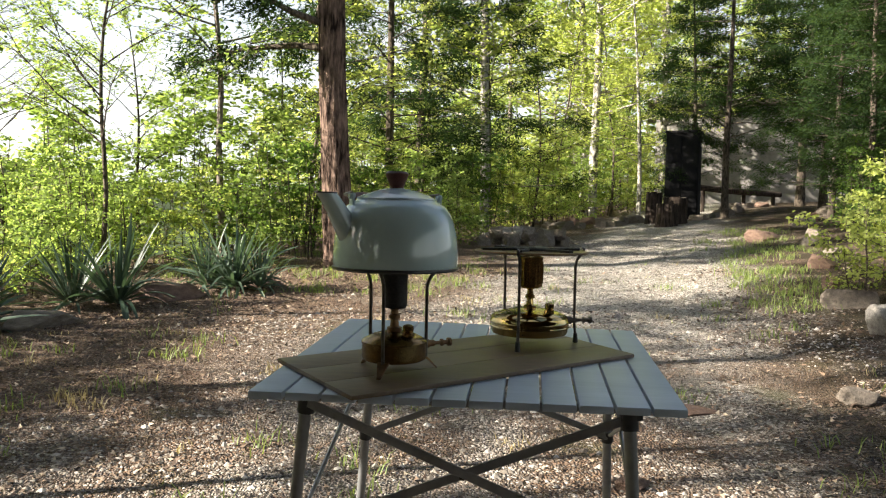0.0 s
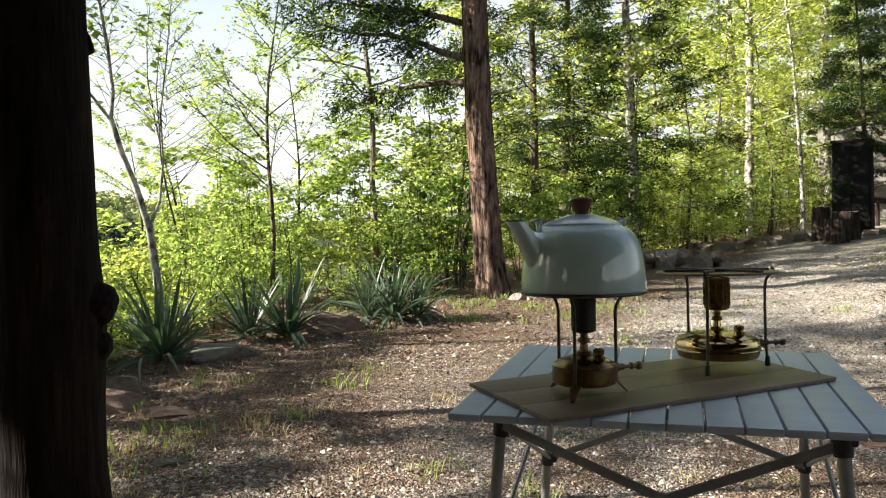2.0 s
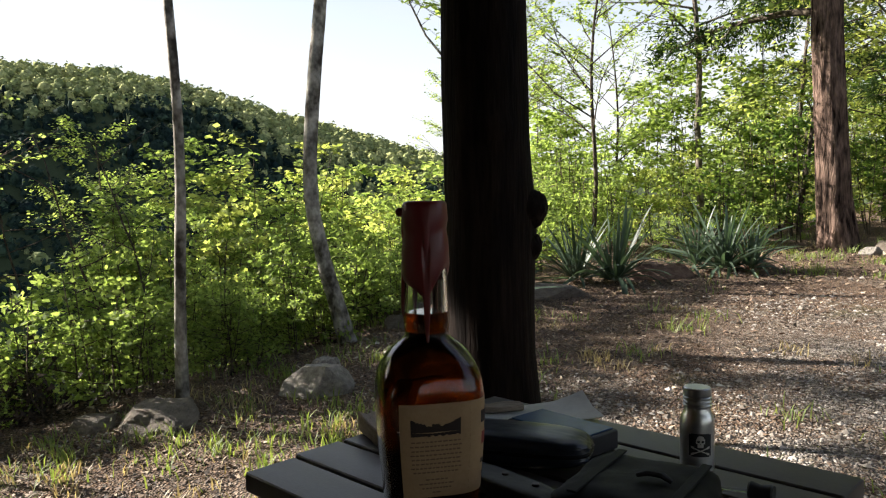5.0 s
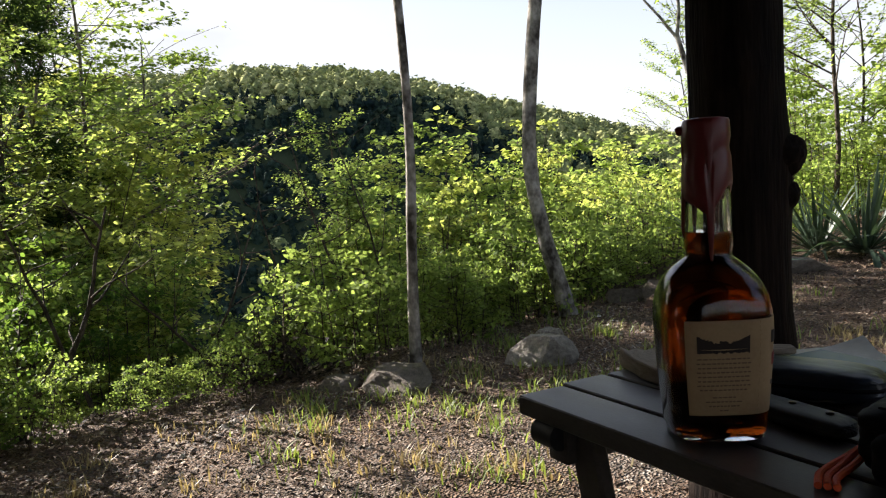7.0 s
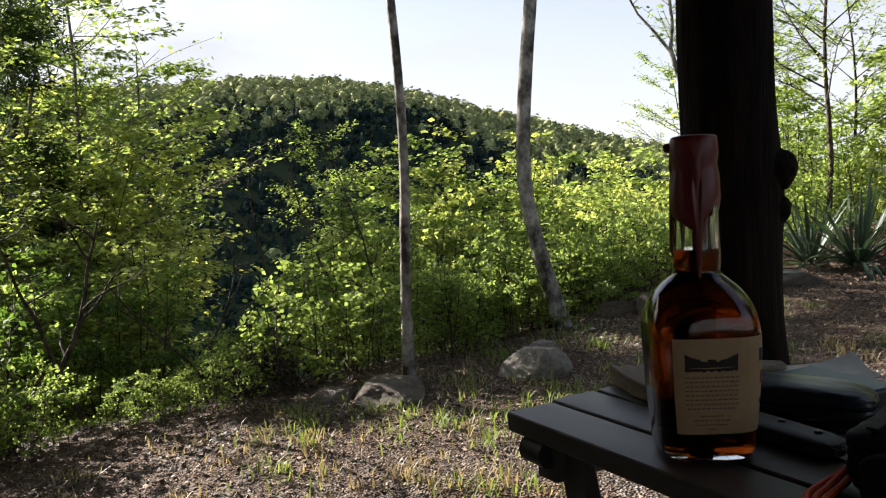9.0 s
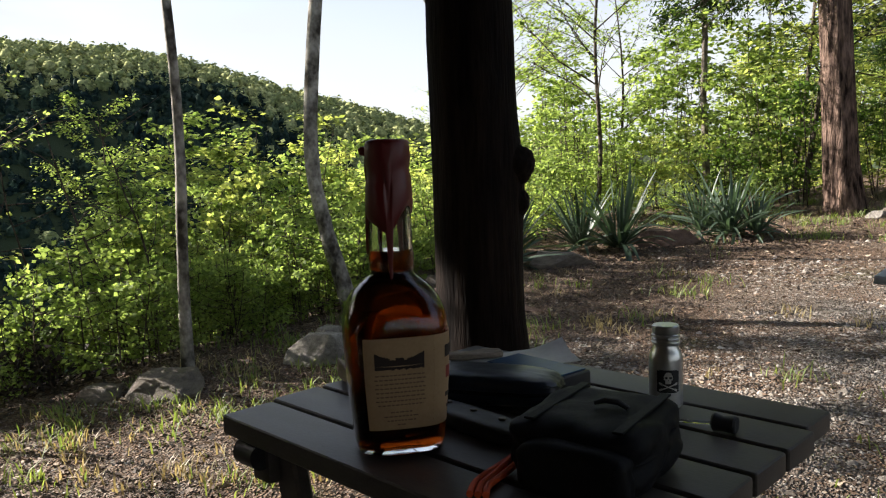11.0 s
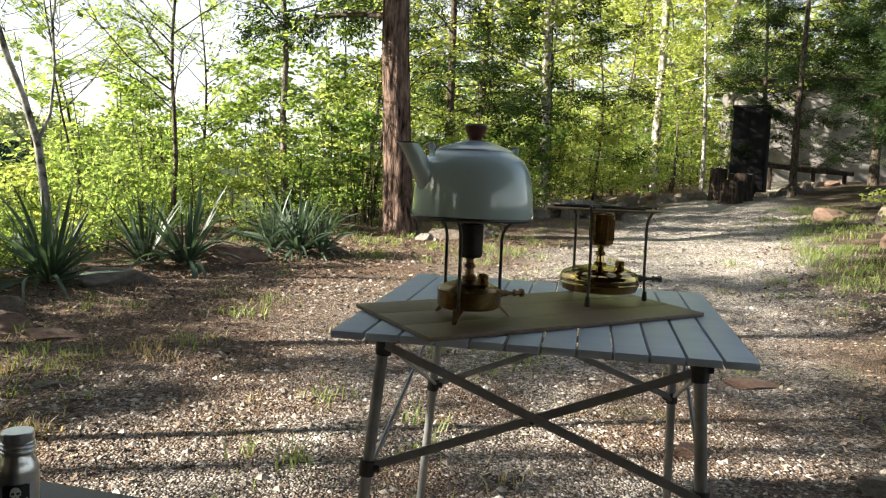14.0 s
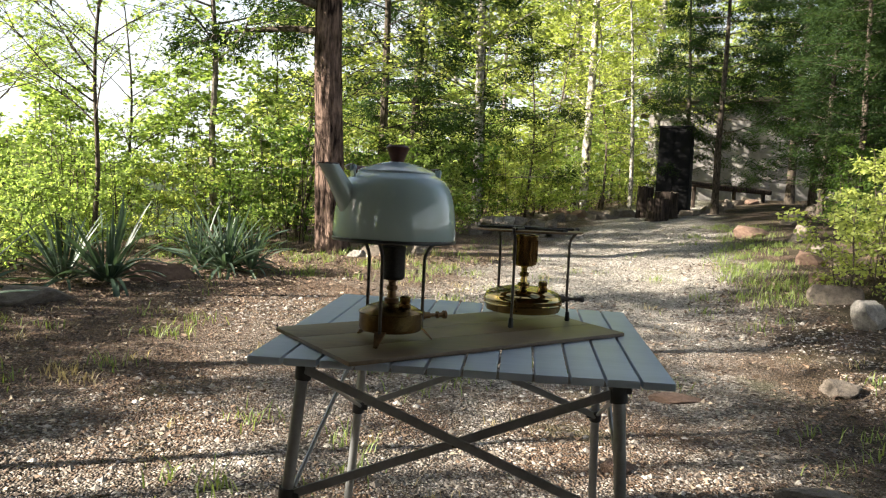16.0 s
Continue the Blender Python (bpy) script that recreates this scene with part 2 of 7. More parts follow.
    p.inputs["Specular IOR Level"].default_value = 0.15
    bump(n, l, stones.outputs["Distance"], 1.0, 0.022, p)


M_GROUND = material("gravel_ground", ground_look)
M_PEBBLE = island_tones("gravel_pebbles", [(0.0, (0.04, 0.030, 0.023)), (0.4, (0.15, 0.126, 0.103)), (0.78, (0.29, 0.257, 0.220)), (1.0, (0.47, 0.43, 0.38))])
M_DEADLEAF = island_tones("withered_leaves", [(0.0, (0.010, 0.008, 0.006)), (0.6, (0.030, 0.020, 0.014)), (1.0, (0.075, 0.048, 0.030))], 0.8)
M_LITTER = island_tones("dry_leaves", [(0.0, (0.020, 0.014, 0.010)), (0.4, (0.095, 0.058, 0.037)), (0.8, (0.21, 0.142, 0.094)), (1.0, (0.44, 0.36, 0.26))], 0.8)
M_GRASS = leafy("grass_blades", (0.07, 0.12, 0.03), (0.22, 0.26, 0.08), (1.0, 1.0, 0.5), 0.35)
M_DRYGRASS = leafy("dry_grass", (0.20, 0.16, 0.085), (0.40, 0.35, 0.20), (1.0, 0.9, 0.6), 0.3)
M_LEAF = leafy("spring_leaves", (0.078, 0.124, 0.036), (0.275, 0.345, 0.110), (1.0, 1.0, 0.62), 0.56, 0.65, 0.15)
M_LEAF_B = leafy("yellow_green_leaves", (0.135, 0.176, 0.044), (0.375, 0.415, 0.140), (1.0, 0.98, 0.62), 0.56, 0.65, 0.15)
M_LEAF_C = leafy("deep_green_leaves", (0.040, 0.080, 0.02), (0.125, 0.190, 0.048), (1.0, 1.0, 0.5), 0.5, 0.65, 0.15)
M_CEDAR = leafy("cedar_sprays", (0.014, 0.029, 0.013), (0.048, 0.078, 0.027), (1.0, 1.0, 0.5), 0.38, 0.8, 0.06)
M_YUCCA = leafy("yucca_blades", (0.012, 0.028, 0.018), (0.085, 0.122, 0.082), (0.9, 1.0, 0.6), 0.2, 0.45, 0.4)
# beyond their species, slope crowns are coloured as shaded, crest crowns as sunlit
M_FARWOOD = crowns_look("far_conifers_shaded", (0.010, 0.021, 0.022), (0.050, 0.080, 0.052))
M_FARLEAF = crowns_look("far_leafy_sunlit", (0.20, 0.24, 0.10), (0.50, 0.50, 0.22))
M_BARK_CEDAR = bark("red_cedar_bark", (0.014, 0.008, 0.006), (0.200, 0.135, 0.105), 8, (2.6, 2.6, 0.5), 1.0, 0.03)
M_BARK_GREY = bark("grey_bark", (0.07, 0.055, 0.045), (0.26, 0.225, 0.19), 16, (2, 2, 0.6))
M_BARK_PALE = bark("pale_blotched_bark", (0.06, 0.052, 0.042), (0.40, 0.375, 0.33), 13, (1, 1, 0.7), 0.6, 0.006)
M_BARK_DARK = bark("dark_twig_bark", (0.035, 0.028, 0.022), (0.13, 0.105, 0.08), 18, (2, 2, 0.5))
# log tones cut to near black, so the shade sits in the colour
M_POST = bark("weathered_log_in_shade", (0.0055, 0.0036, 0.0028), (0.018, 0.0115, 0.0085), 9, (4, 4, 0.45), 0.6, 0.006)
M_ROCK = worn("sandstone_rock", (0.065, 0.050, 0.038), (0.26, 0.215, 0.170), 6, 0.9, 0, 0.8, 0.02)
M_ROCK_RED = worn("rusty_sandstone", (0.085, 0.048, 0.033), (0.25, 0.16, 0.115), 6, 0.9, 0, 0.8, 0.02)
M_ROCK_PALE = worn("pale_limestone", (0.12, 0.105, 0.09), (0.42, 0.385, 0.34), 7, 0.9, 0, 0.8, 0.02)

# ------------------------------------------------------------ mesh helpers
def mesh_of(name, verts, faces, mat, smooth=False):
    me = bpy.data.meshes.new(name)
    me.from_pydata([tuple(v) for v in verts], [], [tuple(f) for f in faces])
    me.materials.append(mat)
    if smooth:
        me.polygons.foreach_set("use_smooth", [True] * len(me.polygons))
    me.update()
    return me


def quads_of(name, verts, mat, corners=4):
    """A mesh of loose faces; verts holds the corners of one face after another."""
    verts = np.asarray(verts, dtype=np.float32).reshape(-1, 3)
    n = len(verts)
    me = bpy.data.meshes.new(name)
    me.vertices.add(n)
    me.vertices.foreach_set("co", verts.ravel())
    me.loops.add(n)
    me.loops.foreach_set("vertex_index", np.arange(n, dtype=np.int32))
    me.polygons.add(n // corners)
    me.polygons.foreach_set("loop_start", np.arange(0, n, corners, dtype=np.int32))
    me.materials.append(mat)
    me.update(calc_edges=True)
    return me


def thing(name, label, category, group="", m=None):
    ob = tagged(new(name), label, category, group)
    if m is not None:
        ob.matrix_world = m
    return ob


def part_me(name, me, parent, label="", m=None):
    ob = new(name, me)
    ob.parent = parent
    if m is not None:
        ob.matrix_basis = m
    if label:
        tagged(ob, label)
    return ob


def part(name, bm, mat, parent, label="", smooth=True, angle=35):
    """Link a bmesh as one mesh object under a thing or a part."""
    me = bpy.data.meshes.new(name)
    bmesh.ops.recalc_face_normals(bm, faces=bm.faces)
    if smooth:
        for f in bm.faces:
            f.smooth = True
        for e in bm.edges:
            if len(e.link_faces) == 2 and e.calc_face_angle(0) > radians(angle):
                e.smooth = False
    bm.to_mesh(me)
    bm.free()
    me.materials.append(mat)
    return part_me(name, me, parent, label)


def lathe(bm, profile, centre=(0, 0, 0), n=40, m=None):
    """Turn (r, z) pairs round the z axis; r = 0 closes the shape."""
    rings, faces = [], []
    for r, z in profile:
        if r <= 1e-6:
            rings.append([bm.verts.new((0, 0, z))])
        else:
            rings.append([bm.verts.new((r * math.cos(2 * math.pi * k / n), r * math.sin(2 * math.pi * k / n), z)) for k in range(n)])
    for a, b in zip(rings, rings[1:]):
        for k in range(n):
            j = (k + 1) % n
            if len(a) == 1 and len(b) == 1:
                continue
            if len(a) == 1:
                faces.append(bm.faces.new((a[0], b[k], b[j])))
            elif len(b) == 1:
                faces.append(bm.faces.new((a[k], a[j], b[0])))
            else:
                faces.append(bm.faces.new((a[k], a[j], b[j], b[k])))
    mm = Matrix.Translation(centre) @ (m or Matrix())
    for ring in rings:
        for v in ring:
            v.co = mm @ v.co
    return rings


def tube(bm, points, radii, n=10, cap=True):
    """A round bar along points."""
    points = [Vector(p) for p in points]
    if not hasattr(radii, "__len__"):
        radii = [radii] * len(points)
    rings = []
    side = None
    for i, p in enumerate(points):
        d = (points[min(i + 1, len(points) - 1)] - points[max(i - 1, 0)]).normalized()
        if side is None:
            side = d.orthogonal().normalized()
        side = (side - d * side.dot(d)).normalized()
        up = d.cross(side)
        rings.append([bm.verts.new(p + (side * math.cos(2 * math.pi * k / n) + up * math.sin(2 * math.pi * k / n)) * radii[i]) for k in range(n)])
    for a, b in zip(rings, rings[1:]):
        for k in range(n):
            bm.faces.new((a[k], a[(k + 1) % n], b[(k + 1) % n], b[k]))
    if cap:
        bm.faces.new(rings[0][::-1])
        bm.faces.new(rings[-1])
    return rings


def block(bm, size, m=None, bevel=0.003, segments=2):
    """A box with worn edges."""
    made = bmesh.ops.create_cube(bm, size=1.0)["verts"]
    for v in made:
        v.co = Vector((v.co.x * size[0], v.co.y * size[1], v.co.z * size[2]))
    if bevel:
        edges = list({e for v in made for e in v.link_edges})
        res = bmesh.ops.bevel(bm, geom=edges, offset=bevel, segments=segments, affect="EDGES", profile=0.6)
        made = list({v for f in res["faces"] for v in f.verts} | {v for v in made if v.is_valid})
    if m is not None:
        for v in made:
            v.co = m @ v.co
    return made


def limb(verts, faces, points, radii, n=7):
    """Add a tapered limb to plain lists."""
    points = [Vector(p) for p in points]
    side, start = None, len(verts)
    for i, p in enumerate(points):
        d = (points[min(i + 1, len(points) - 1)] - points[max(i - 1, 0)]).normalized()
        if side is None:
            side = d.orthogonal().normalized()
        side = (side - d * side.dot(d)).normalized()
        up = d.cross(side)
        for k in range(n):
            a = 2 * math.pi * k / n
            verts.append(p + (side * math.cos(a) + up * math.sin(a)) * radii[i])
    for i in range(len(points) - 1):
        for k in range(n):
            a, b = start + i * n + k, start + i * n + (k + 1) % n
            faces.append((a, b, b + n, a + n))


# ------------------------------------------------------------ the ground
def smooth(a, b, v):
    s = min(1.0, max(0.0, (v - a) / (b - a)))
    return s * s * (3 - 2 * s)


RIDGE_AZ = [-180, -60, 0, 28, 36, 45, 52, 58, 65, 72, 90, 120, 180]
RIDGE_EL = [2, 2, 2, 2.2, 3.7, 6.2, 8.2, 9.4, 9.5, 9.0, 8.0, 5.0, 2]


def ground_z(x, y):
    """Height of the ground: a gravel clearing that climbs gently ahead, a drop on its left, a wooded hill over the valley."""
    z = float(np.interp(y, [-40, -5, 0, 2, 4, 6, 10, 17, 26, 60], [-1.5, -0.30, -0.07, 0.04, 0.17, 0.30, 0.45, 0.62, 0.80, 1.3]))
    if x > 2.2:
        z += 0.10 * min(x - 2.2, 6) + 0.04 * max(0, x - 8.2)
    edge = -3.05 - 0.10 * max(0, y - 4) + 0.22 * math.cos(y * 1.3 - 2.6)
    if y > 7:
        edge = min(edge, -3.3) + 0.45 * (y - 7)
        edge = min(edge, -1.2)
    if x < edge:
        d = edge - x
        z -= 0.50 * d - 0.5 * (1 - math.exp(-d))
        z = max(z, -38)
    r = math.hypot(x, y)
    if r > 90:
        az = math.degrees(math.atan2(-x, y))
        top = 1 + 330 * math.tan(radians(float(np.interp(az, RIDGE_AZ, RIDGE_EL)))) - 3.5
        s = smooth(110, 335, r)
        z = z * (1 - s) + top * s
        if r > 345:
            z -= (r - 345) * 0.02
    else:
        z += 0.012 * noise.noise((x * 1.3, y * 1.3, 0)) + 0.006 * noise.noise((x * 5, y * 5, 3))
    return z


def build_ground():
    radii = [0.0] + list(np.geomspace(0.12, 30, 110)) + list(np.geomspace(33, 4200, 46))
    n = 300
    verts, faces = [(0.3, 1.0, ground_z(0.3, 1.0))], []
    for r in radii[1:]:
        for k in range(n):
            a = 2 * math.pi * k / n
            x, y = 0.3 + r * math.sin(a), 1.0 + r * math.cos(a)
            verts.append((x, y, ground_z(x, y)))
    for k in range(n):
        faces.append((0, 1 + (k + 1) % n, 1 + k))
    for i in range(len(radii) - 2):
        for k in range(n):
            a, b = 1 + i * n + k, 1 + i * n + (k + 1) % n
            faces.append((a, b, b + n, a + n))
    ob = new("ground", mesh_of("ground", verts, faces, M_GROUND, True))
    tagged(ob, "gravel clearing with leaf mould and thin moss", "ground", kind="structure")


build_ground()

# ------------------------------------------------------------ leaves and plants
rng = np.random.default_rng(7)


def leaf_quads(at, size, tilt=0.55, heading=None, slim=0.42, droop=0.0):
    """Pointed leaves as folded quads: at (n,3) their stalks, size (n,) their length."""
    n = len(at)
    yaw = rng.uniform(0, 2 * math.pi, n) if heading is None else heading + rng.normal(0, 0.6, n)
    pitch = rng.normal(-droop, tilt * 0.7, n)
    roll_ = rng.normal(0, tilt, n)
    d = np.stack([np.cos(yaw) * np.cos(pitch), np.sin(yaw) * np.cos(pitch), np.sin(pitch)], 1)
    s = np.stack([-np.sin(yaw), np.cos(yaw), np.zeros(n)], 1)
    u = np.cross(d, s)
    side = s * np.cos(roll_)[:, None] + u * np.sin(roll_)[:, None]
    up = np.cross(d, side)
    L = size[:, None]
    mid = at + d * L * 0.45
    fold = up * L * 0.06
    quad = np.stack([at, mid + side * L * slim + fold, at + d * L, mid - side * L * slim + fold], 1)
    return quad


def spray_tris(at, size, heading, slim=0.10, tilt=0.6, droop=0.15):
    """Slim needles sprays, one pointed face each."""
    q = leaf_quads(at, size, tilt, heading, slim, droop)
    root = at + (q[:, 2] - at) * 0.15
    half = (q[:, 1] - q[:, 3]) * 0.5
    return np.stack([root - half, root + half, q[:, 2]], 1)


def grow(start, way, length, bend=0.15, steps=6, lift=0.0, rnd=random):
    """A crooked line of points."""
    p, d, out = Vector(start), Vector(way).normalized(), [Vector(start)]
    for _ in range(steps):
        d = (d + Vector((rnd.uniform(-bend, bend), rnd.uniform(-bend, bend), rnd.uniform(-bend, bend) + lift))).normalized()
        p = p + d * (length / steps)
        out.append(p.copy())
    return out


def along(points, f):
    k = min(len(points) - 2, int(f * (len(points) - 1)))
    g = f * (len(points) - 1) - k
    return points[k].lerp(points[k + 1], g)


def make_plant(seed, height, stems, spread, leaves, size, first=0.15, branch_len=0.35, stem_r=0.012, trunk_mat=None, leaf_mat=None,
               branches=9, layered=True, lean=0.12, sub=2, tilt=0.45, bend=0.10, sides=5):
    """Meshes of the wood and the leaves of a broad-leaved plant that stands at the origin."""
    rnd = random.Random(seed)
    verts, faces, spots = [], [], []
    for s in range(stems):
        a = rnd.uniform(0, 2 * math.pi)
        base = (math.cos(a) * spread * 0.3 * (stems > 1), math.sin(a) * spread * 0.3 * (stems > 1), -0.05)
        h = height * rnd.uniform(0.7, 1.0) if stems > 1 else height
        way = (math.cos(a) * lean, math.sin(a) * lean, 1)
        line = grow(base, way, h, bend, 9, 0.04, rnd)
        k = len(line)
        limb(verts, faces, line, [stem_r * (1 - 0.85 * i / (k - 1)) + 0.0015 for i in range(k)], sides)
        for b in range(branches):
            f = first + (1 - first) * (b + rnd.random()) / branches
            p = along(line, min(0.98, f))
            ba = rnd.uniform(0, 2 * math.pi)
            bl = h * branch_len * (1.15 - 0.75 * f) * rnd.uniform(0.7, 1.25)
            bw = Vector((math.cos(ba), math.sin(ba), 0.25 if layered else 0.7))
            bline = grow(p, bw, bl, 0.16, 6, 0.02, rnd)
            r0 = max(0.003, stem_r * (1 - 0.85 * f) * (0.55 if stem_r < 0.06 else 0.26))
            limb(verts, faces, bline[::2], [r0 * (1 - 0.8 * i / 3) + 0.001 for i in range(4)], 3)
            spots += [(bline[i], ba) for i in (2, 3, 4, 5, 6)]
            for _ in range(sub):
                q = along(bline, rnd.uniform(0.25, 0.9))
                sa = ba + rnd.choice((-1, 1)) * rnd.uniform(0.5, 1.1)
                sline = grow(q, (math.cos(sa), math.sin(sa), 0.2 if layered else 0.5), bl * rnd.uniform(0.3, 0.55), 0.15, 4, 0.0, rnd)
                limb(verts, faces, sline[::2], [r0 * 0.45 * (1 - 0.8 * i / 2) + 0.0008 for i in range(3)], 3)
                spots += [(sline[i], sa) for i in (1, 2, 3, 4)]
        spots += [(line[-1], 0.0), (line[-2], 0.0)]
    idx = rng.integers(0, len(spots), leaves)
    at = np.array([spots[i][0] for i in idx]) + rng.normal(0, 1, (leaves, 3)) * np.array([1, 1, 0.4]) * size * 0.9
    head = np.array([spots[i][1] for i in idx]) + rng.normal(0, 0.9, leaves)
    quads = leaf_quads(at, rng.uniform(0.6, 1.25, leaves) * size, tilt, head, 0.34, 0.15)
    wood = mesh_of("stem", verts, faces, trunk_mat or M_BARK_DARK, True)
    leafs = quads_of("foliage", quads.reshape(-1, 3), leaf_mat or M_LEAF)
    return wood, leafs


def make_cedar(seed, height, trunk_r, first, reach, sprays, mat_trunk, branches=46, size=0.11, top_taper=True):
    """Meshes of an evergreen: trunk, limbs and drooping fans of fine sprays."""
    rnd = random.Random(seed)
    verts, faces, spots = [], [], []
    line = grow((0, 0, -0.1), (0.01, 0.0, 1), height, 0.018, 14, 0.02, rnd)
    rad = [trunk_r * (1.25 if i == 0 else 1) * (1 - 0.88 * i / 14) + 0.006 for i in range(15)]
    limb(verts, faces, line, rad, 14)
    tv, tf = list(verts), list(faces)
    verts, faces = [], []
    limb(verts, faces, line, [0.004] * 15, 3)
    for b in range(branches):
        f = first + (1 - first) * (b + rnd.random()) / branches
        p = along(line, min(0.985, f))
        a = b * 2.4 + rnd.uniform(-0.5, 0.5)
        g = (f - first) / (1 - first)
        bl = reach * ((1 - g) ** 0.7 if top_taper else 1) * rnd.uniform(0.65, 1.1) + 0.15
        bline = grow(p, (math.cos(a), math.sin(a), 0.18), bl, 0.12, 7, -0.02, rnd)
        r0 = max(0.006, trunk_r * (1 - 0.85 * f) * 0.26)
        limb(verts, faces, bline, [r0 * (1 - 0.85 * i / 7) + 0.002 for i in range(8)], 4)
        for _ in range(6):
            q = along(bline, rnd.uniform(0.3, 1.0))
            sa = a + rnd.uniform(-1.2, 1.2)
            sl = bl * rnd.uniform(0.15, 0.35)
            sline = grow(q, (math.cos(sa), math.sin(sa), rnd.uniform(-0.3, 0.35)), sl, 0.15, 4, -0.03, rnd)
            limb(verts, faces, sline[::2], [0.004, 0.0026, 0.0014], 3)
            spots += [(sline[i], sa) for i in (1, 2, 3, 4)]
    idx = rng.integers(0, len(spots), sprays)
    at = np.array([spots[i][0] for i in idx]) + rng.normal(0, 1, (sprays, 3)) * np.array([0.09, 0.09, 0.06]) * reach / 1.6
    head = np.array([spots[i][1] for i in idx])
    tris = spray_tris(at, rng.uniform(0.5, 1.5, sprays) * size, head, 0.09, 0.7)
    return (mesh_of("trunk", tv, tf, mat_trunk, True), mesh_of("bough", verts, faces, M_BARK_DARK, True), quads_of("foliage", tris.reshape(-1, 3), M_CEDAR, 3))


def plant(name, label, category, meshes, names, x, y, turn=0.0, scale=1.0, group="", z=None, tip=0.0):
    ob = thing(name, label, category, group, Matrix.Translation((x, y, ground_z(x, y) if z is None else z)) @ Euler((radians(tip), 0, turn)).to_matrix().to_4x4() @ Matrix.Scale(scale, 4))
    for nm, me in zip(names, meshes):
        part_me(nm, me, ob)
    return ob


# kinds of understory shrub, sapling, tall tree and evergreen
SHRUBS = [make_plant(11, 2.2, 7, 1.1, 3400, 0.068, 0.05, 0.36, 0.007, None, M_LEAF_B, 9, sides=4),
          make_plant(12, 2.6, 6, 1.0, 3400, 0.070, 0.06, 0.34, 0.008, None, M_LEAF, 10, sides=4),
          make_plant(13, 1.8, 8, 1.2, 3300, 0.061, 0.04, 0.40, 0.006, None, M_LEAF, 8, sides=4),
          make_plant(14, 2.0, 6, 1.0, 3200, 0.072, 0.05, 0.40, 0.007, None, M_LEAF_C, 8, sides=4),
          make_plant(15, 4.2, 5, 0.7, 6800, 0.070, 0.05, 0.16, 0.014, None, M_LEAF_B, 18, False, sides=4)]
# the same tones of shrub at knee and chest height, with leaves of full size
LOW_SHRUBS = [make_plant(seed, 0.8, 6, 0.55, 1300, 0.034, 0.10, 0.46, 0.004, None, mat, 5, sides=3, sub=1, tilt=0.8) for seed, mat in ((101, M_LEAF_B), (102, M_LEAF), (103, M_LEAF), (104, M_LEAF_C))]
MID_SHRUBS = [make_plant(seed, 1.4, 6, 0.8, 2500, 0.045, 0.07, 0.42, 0.006, None, mat, 7, sides=3, sub=1, tilt=0.75) for seed, mat in ((111, M_LEAF_B), (112, M_LEAF), (113, M_LEAF), (114, M_LEAF_C))]
LOW_TOP = [max(v.co.z for v in leafs.vertices) for wood, leafs in LOW_SHRUBS]
MID_TOP = [max(v.co.z for v in leafs.vertices) for wood, leafs in MID_SHRUBS]
SHRUB_TOP = [max(v.co.z for v in leafs.vertices) for wood, leafs in SHRUBS]
SAPLINGS = [make_plant(21, 5.2, 1, 0, 3000, 0.072, 0.28, 0.30, 0.036, M_BARK_DARK, M_LEAF_B, 22, True, 0.05, 4),
            make_plant(22, 6.0, 1, 0, 3400, 0.075, 0.32, 0.28, 0.045, M_BARK_GREY, M_LEAF, 24, True, 0.06, 4),
            make_plant(23, 4.4, 1, 0, 3300, 0.052, 0.33, 0.36, 0.034, M_BARK_DARK, M_LEAF, 20, False, 0.10, 6, bend=0.14)]
SAPLINGS.append(make_plant(24, 4.4, 1, 0, 2600, 0.040, 0.42, 0.40, 0.022, M_BARK_DARK, M_LEAF, 15, False, 0.16, 7, bend=0.17))
TALL = [make_plant(31, 15, 1, 0, 9000, 0.125, 0.16, 0.24, 0.12, M_BARK_PALE, M_LEAF_B, 46, True, 0.02, 4, 0.6, 0.03, 9),
        make_plant(32, 13, 1, 0, 9000, 0.12, 0.14, 0.26, 0.10, M_BARK_GREY, M_LEAF, 44, True, 0.03, 4, 0.6, 0.04, 9),
        make_plant(33, 11, 1, 0, 9000, 0.115, 0.06, 0.28, 0.09, M_BARK_GREY, M_LEAF_B, 42, True, 0.03, 4, 0.6, 0.04, 9)]
# the same kinds farther off, with fewer twigs
TALL_FAR = [make_plant(34, 15, 1, 0, 4200, 0.20, 0.16, 0.24, 0.12, M_BARK_PALE, M_LEAF_B, 30, True, 0.02, 2, 0.6, 0.03),
            make_plant(35, 13, 1, 0, 4200, 0.19, 0.14, 0.26, 0.10, M_BARK_GREY, M_LEAF, 28, True, 0.03, 2, 0.6, 0.04),
            make_plant(36, 11, 1, 0, 4200, 0.18, 0.06, 0.28, 0.09, M_BARK_GREY, M_LEAF, 26, True, 0.03, 2, 0.6, 0.04)]
CEDARS = [make_cedar(41, 7.5, 0.075, 0.10, 1.7, 30000, M_BARK_DARK, 54, 0.105),
          make_cedar(42, 9.0, 0.10, 0.24, 2.3, 34000, M_BARK_DARK, 60, 0.115)]

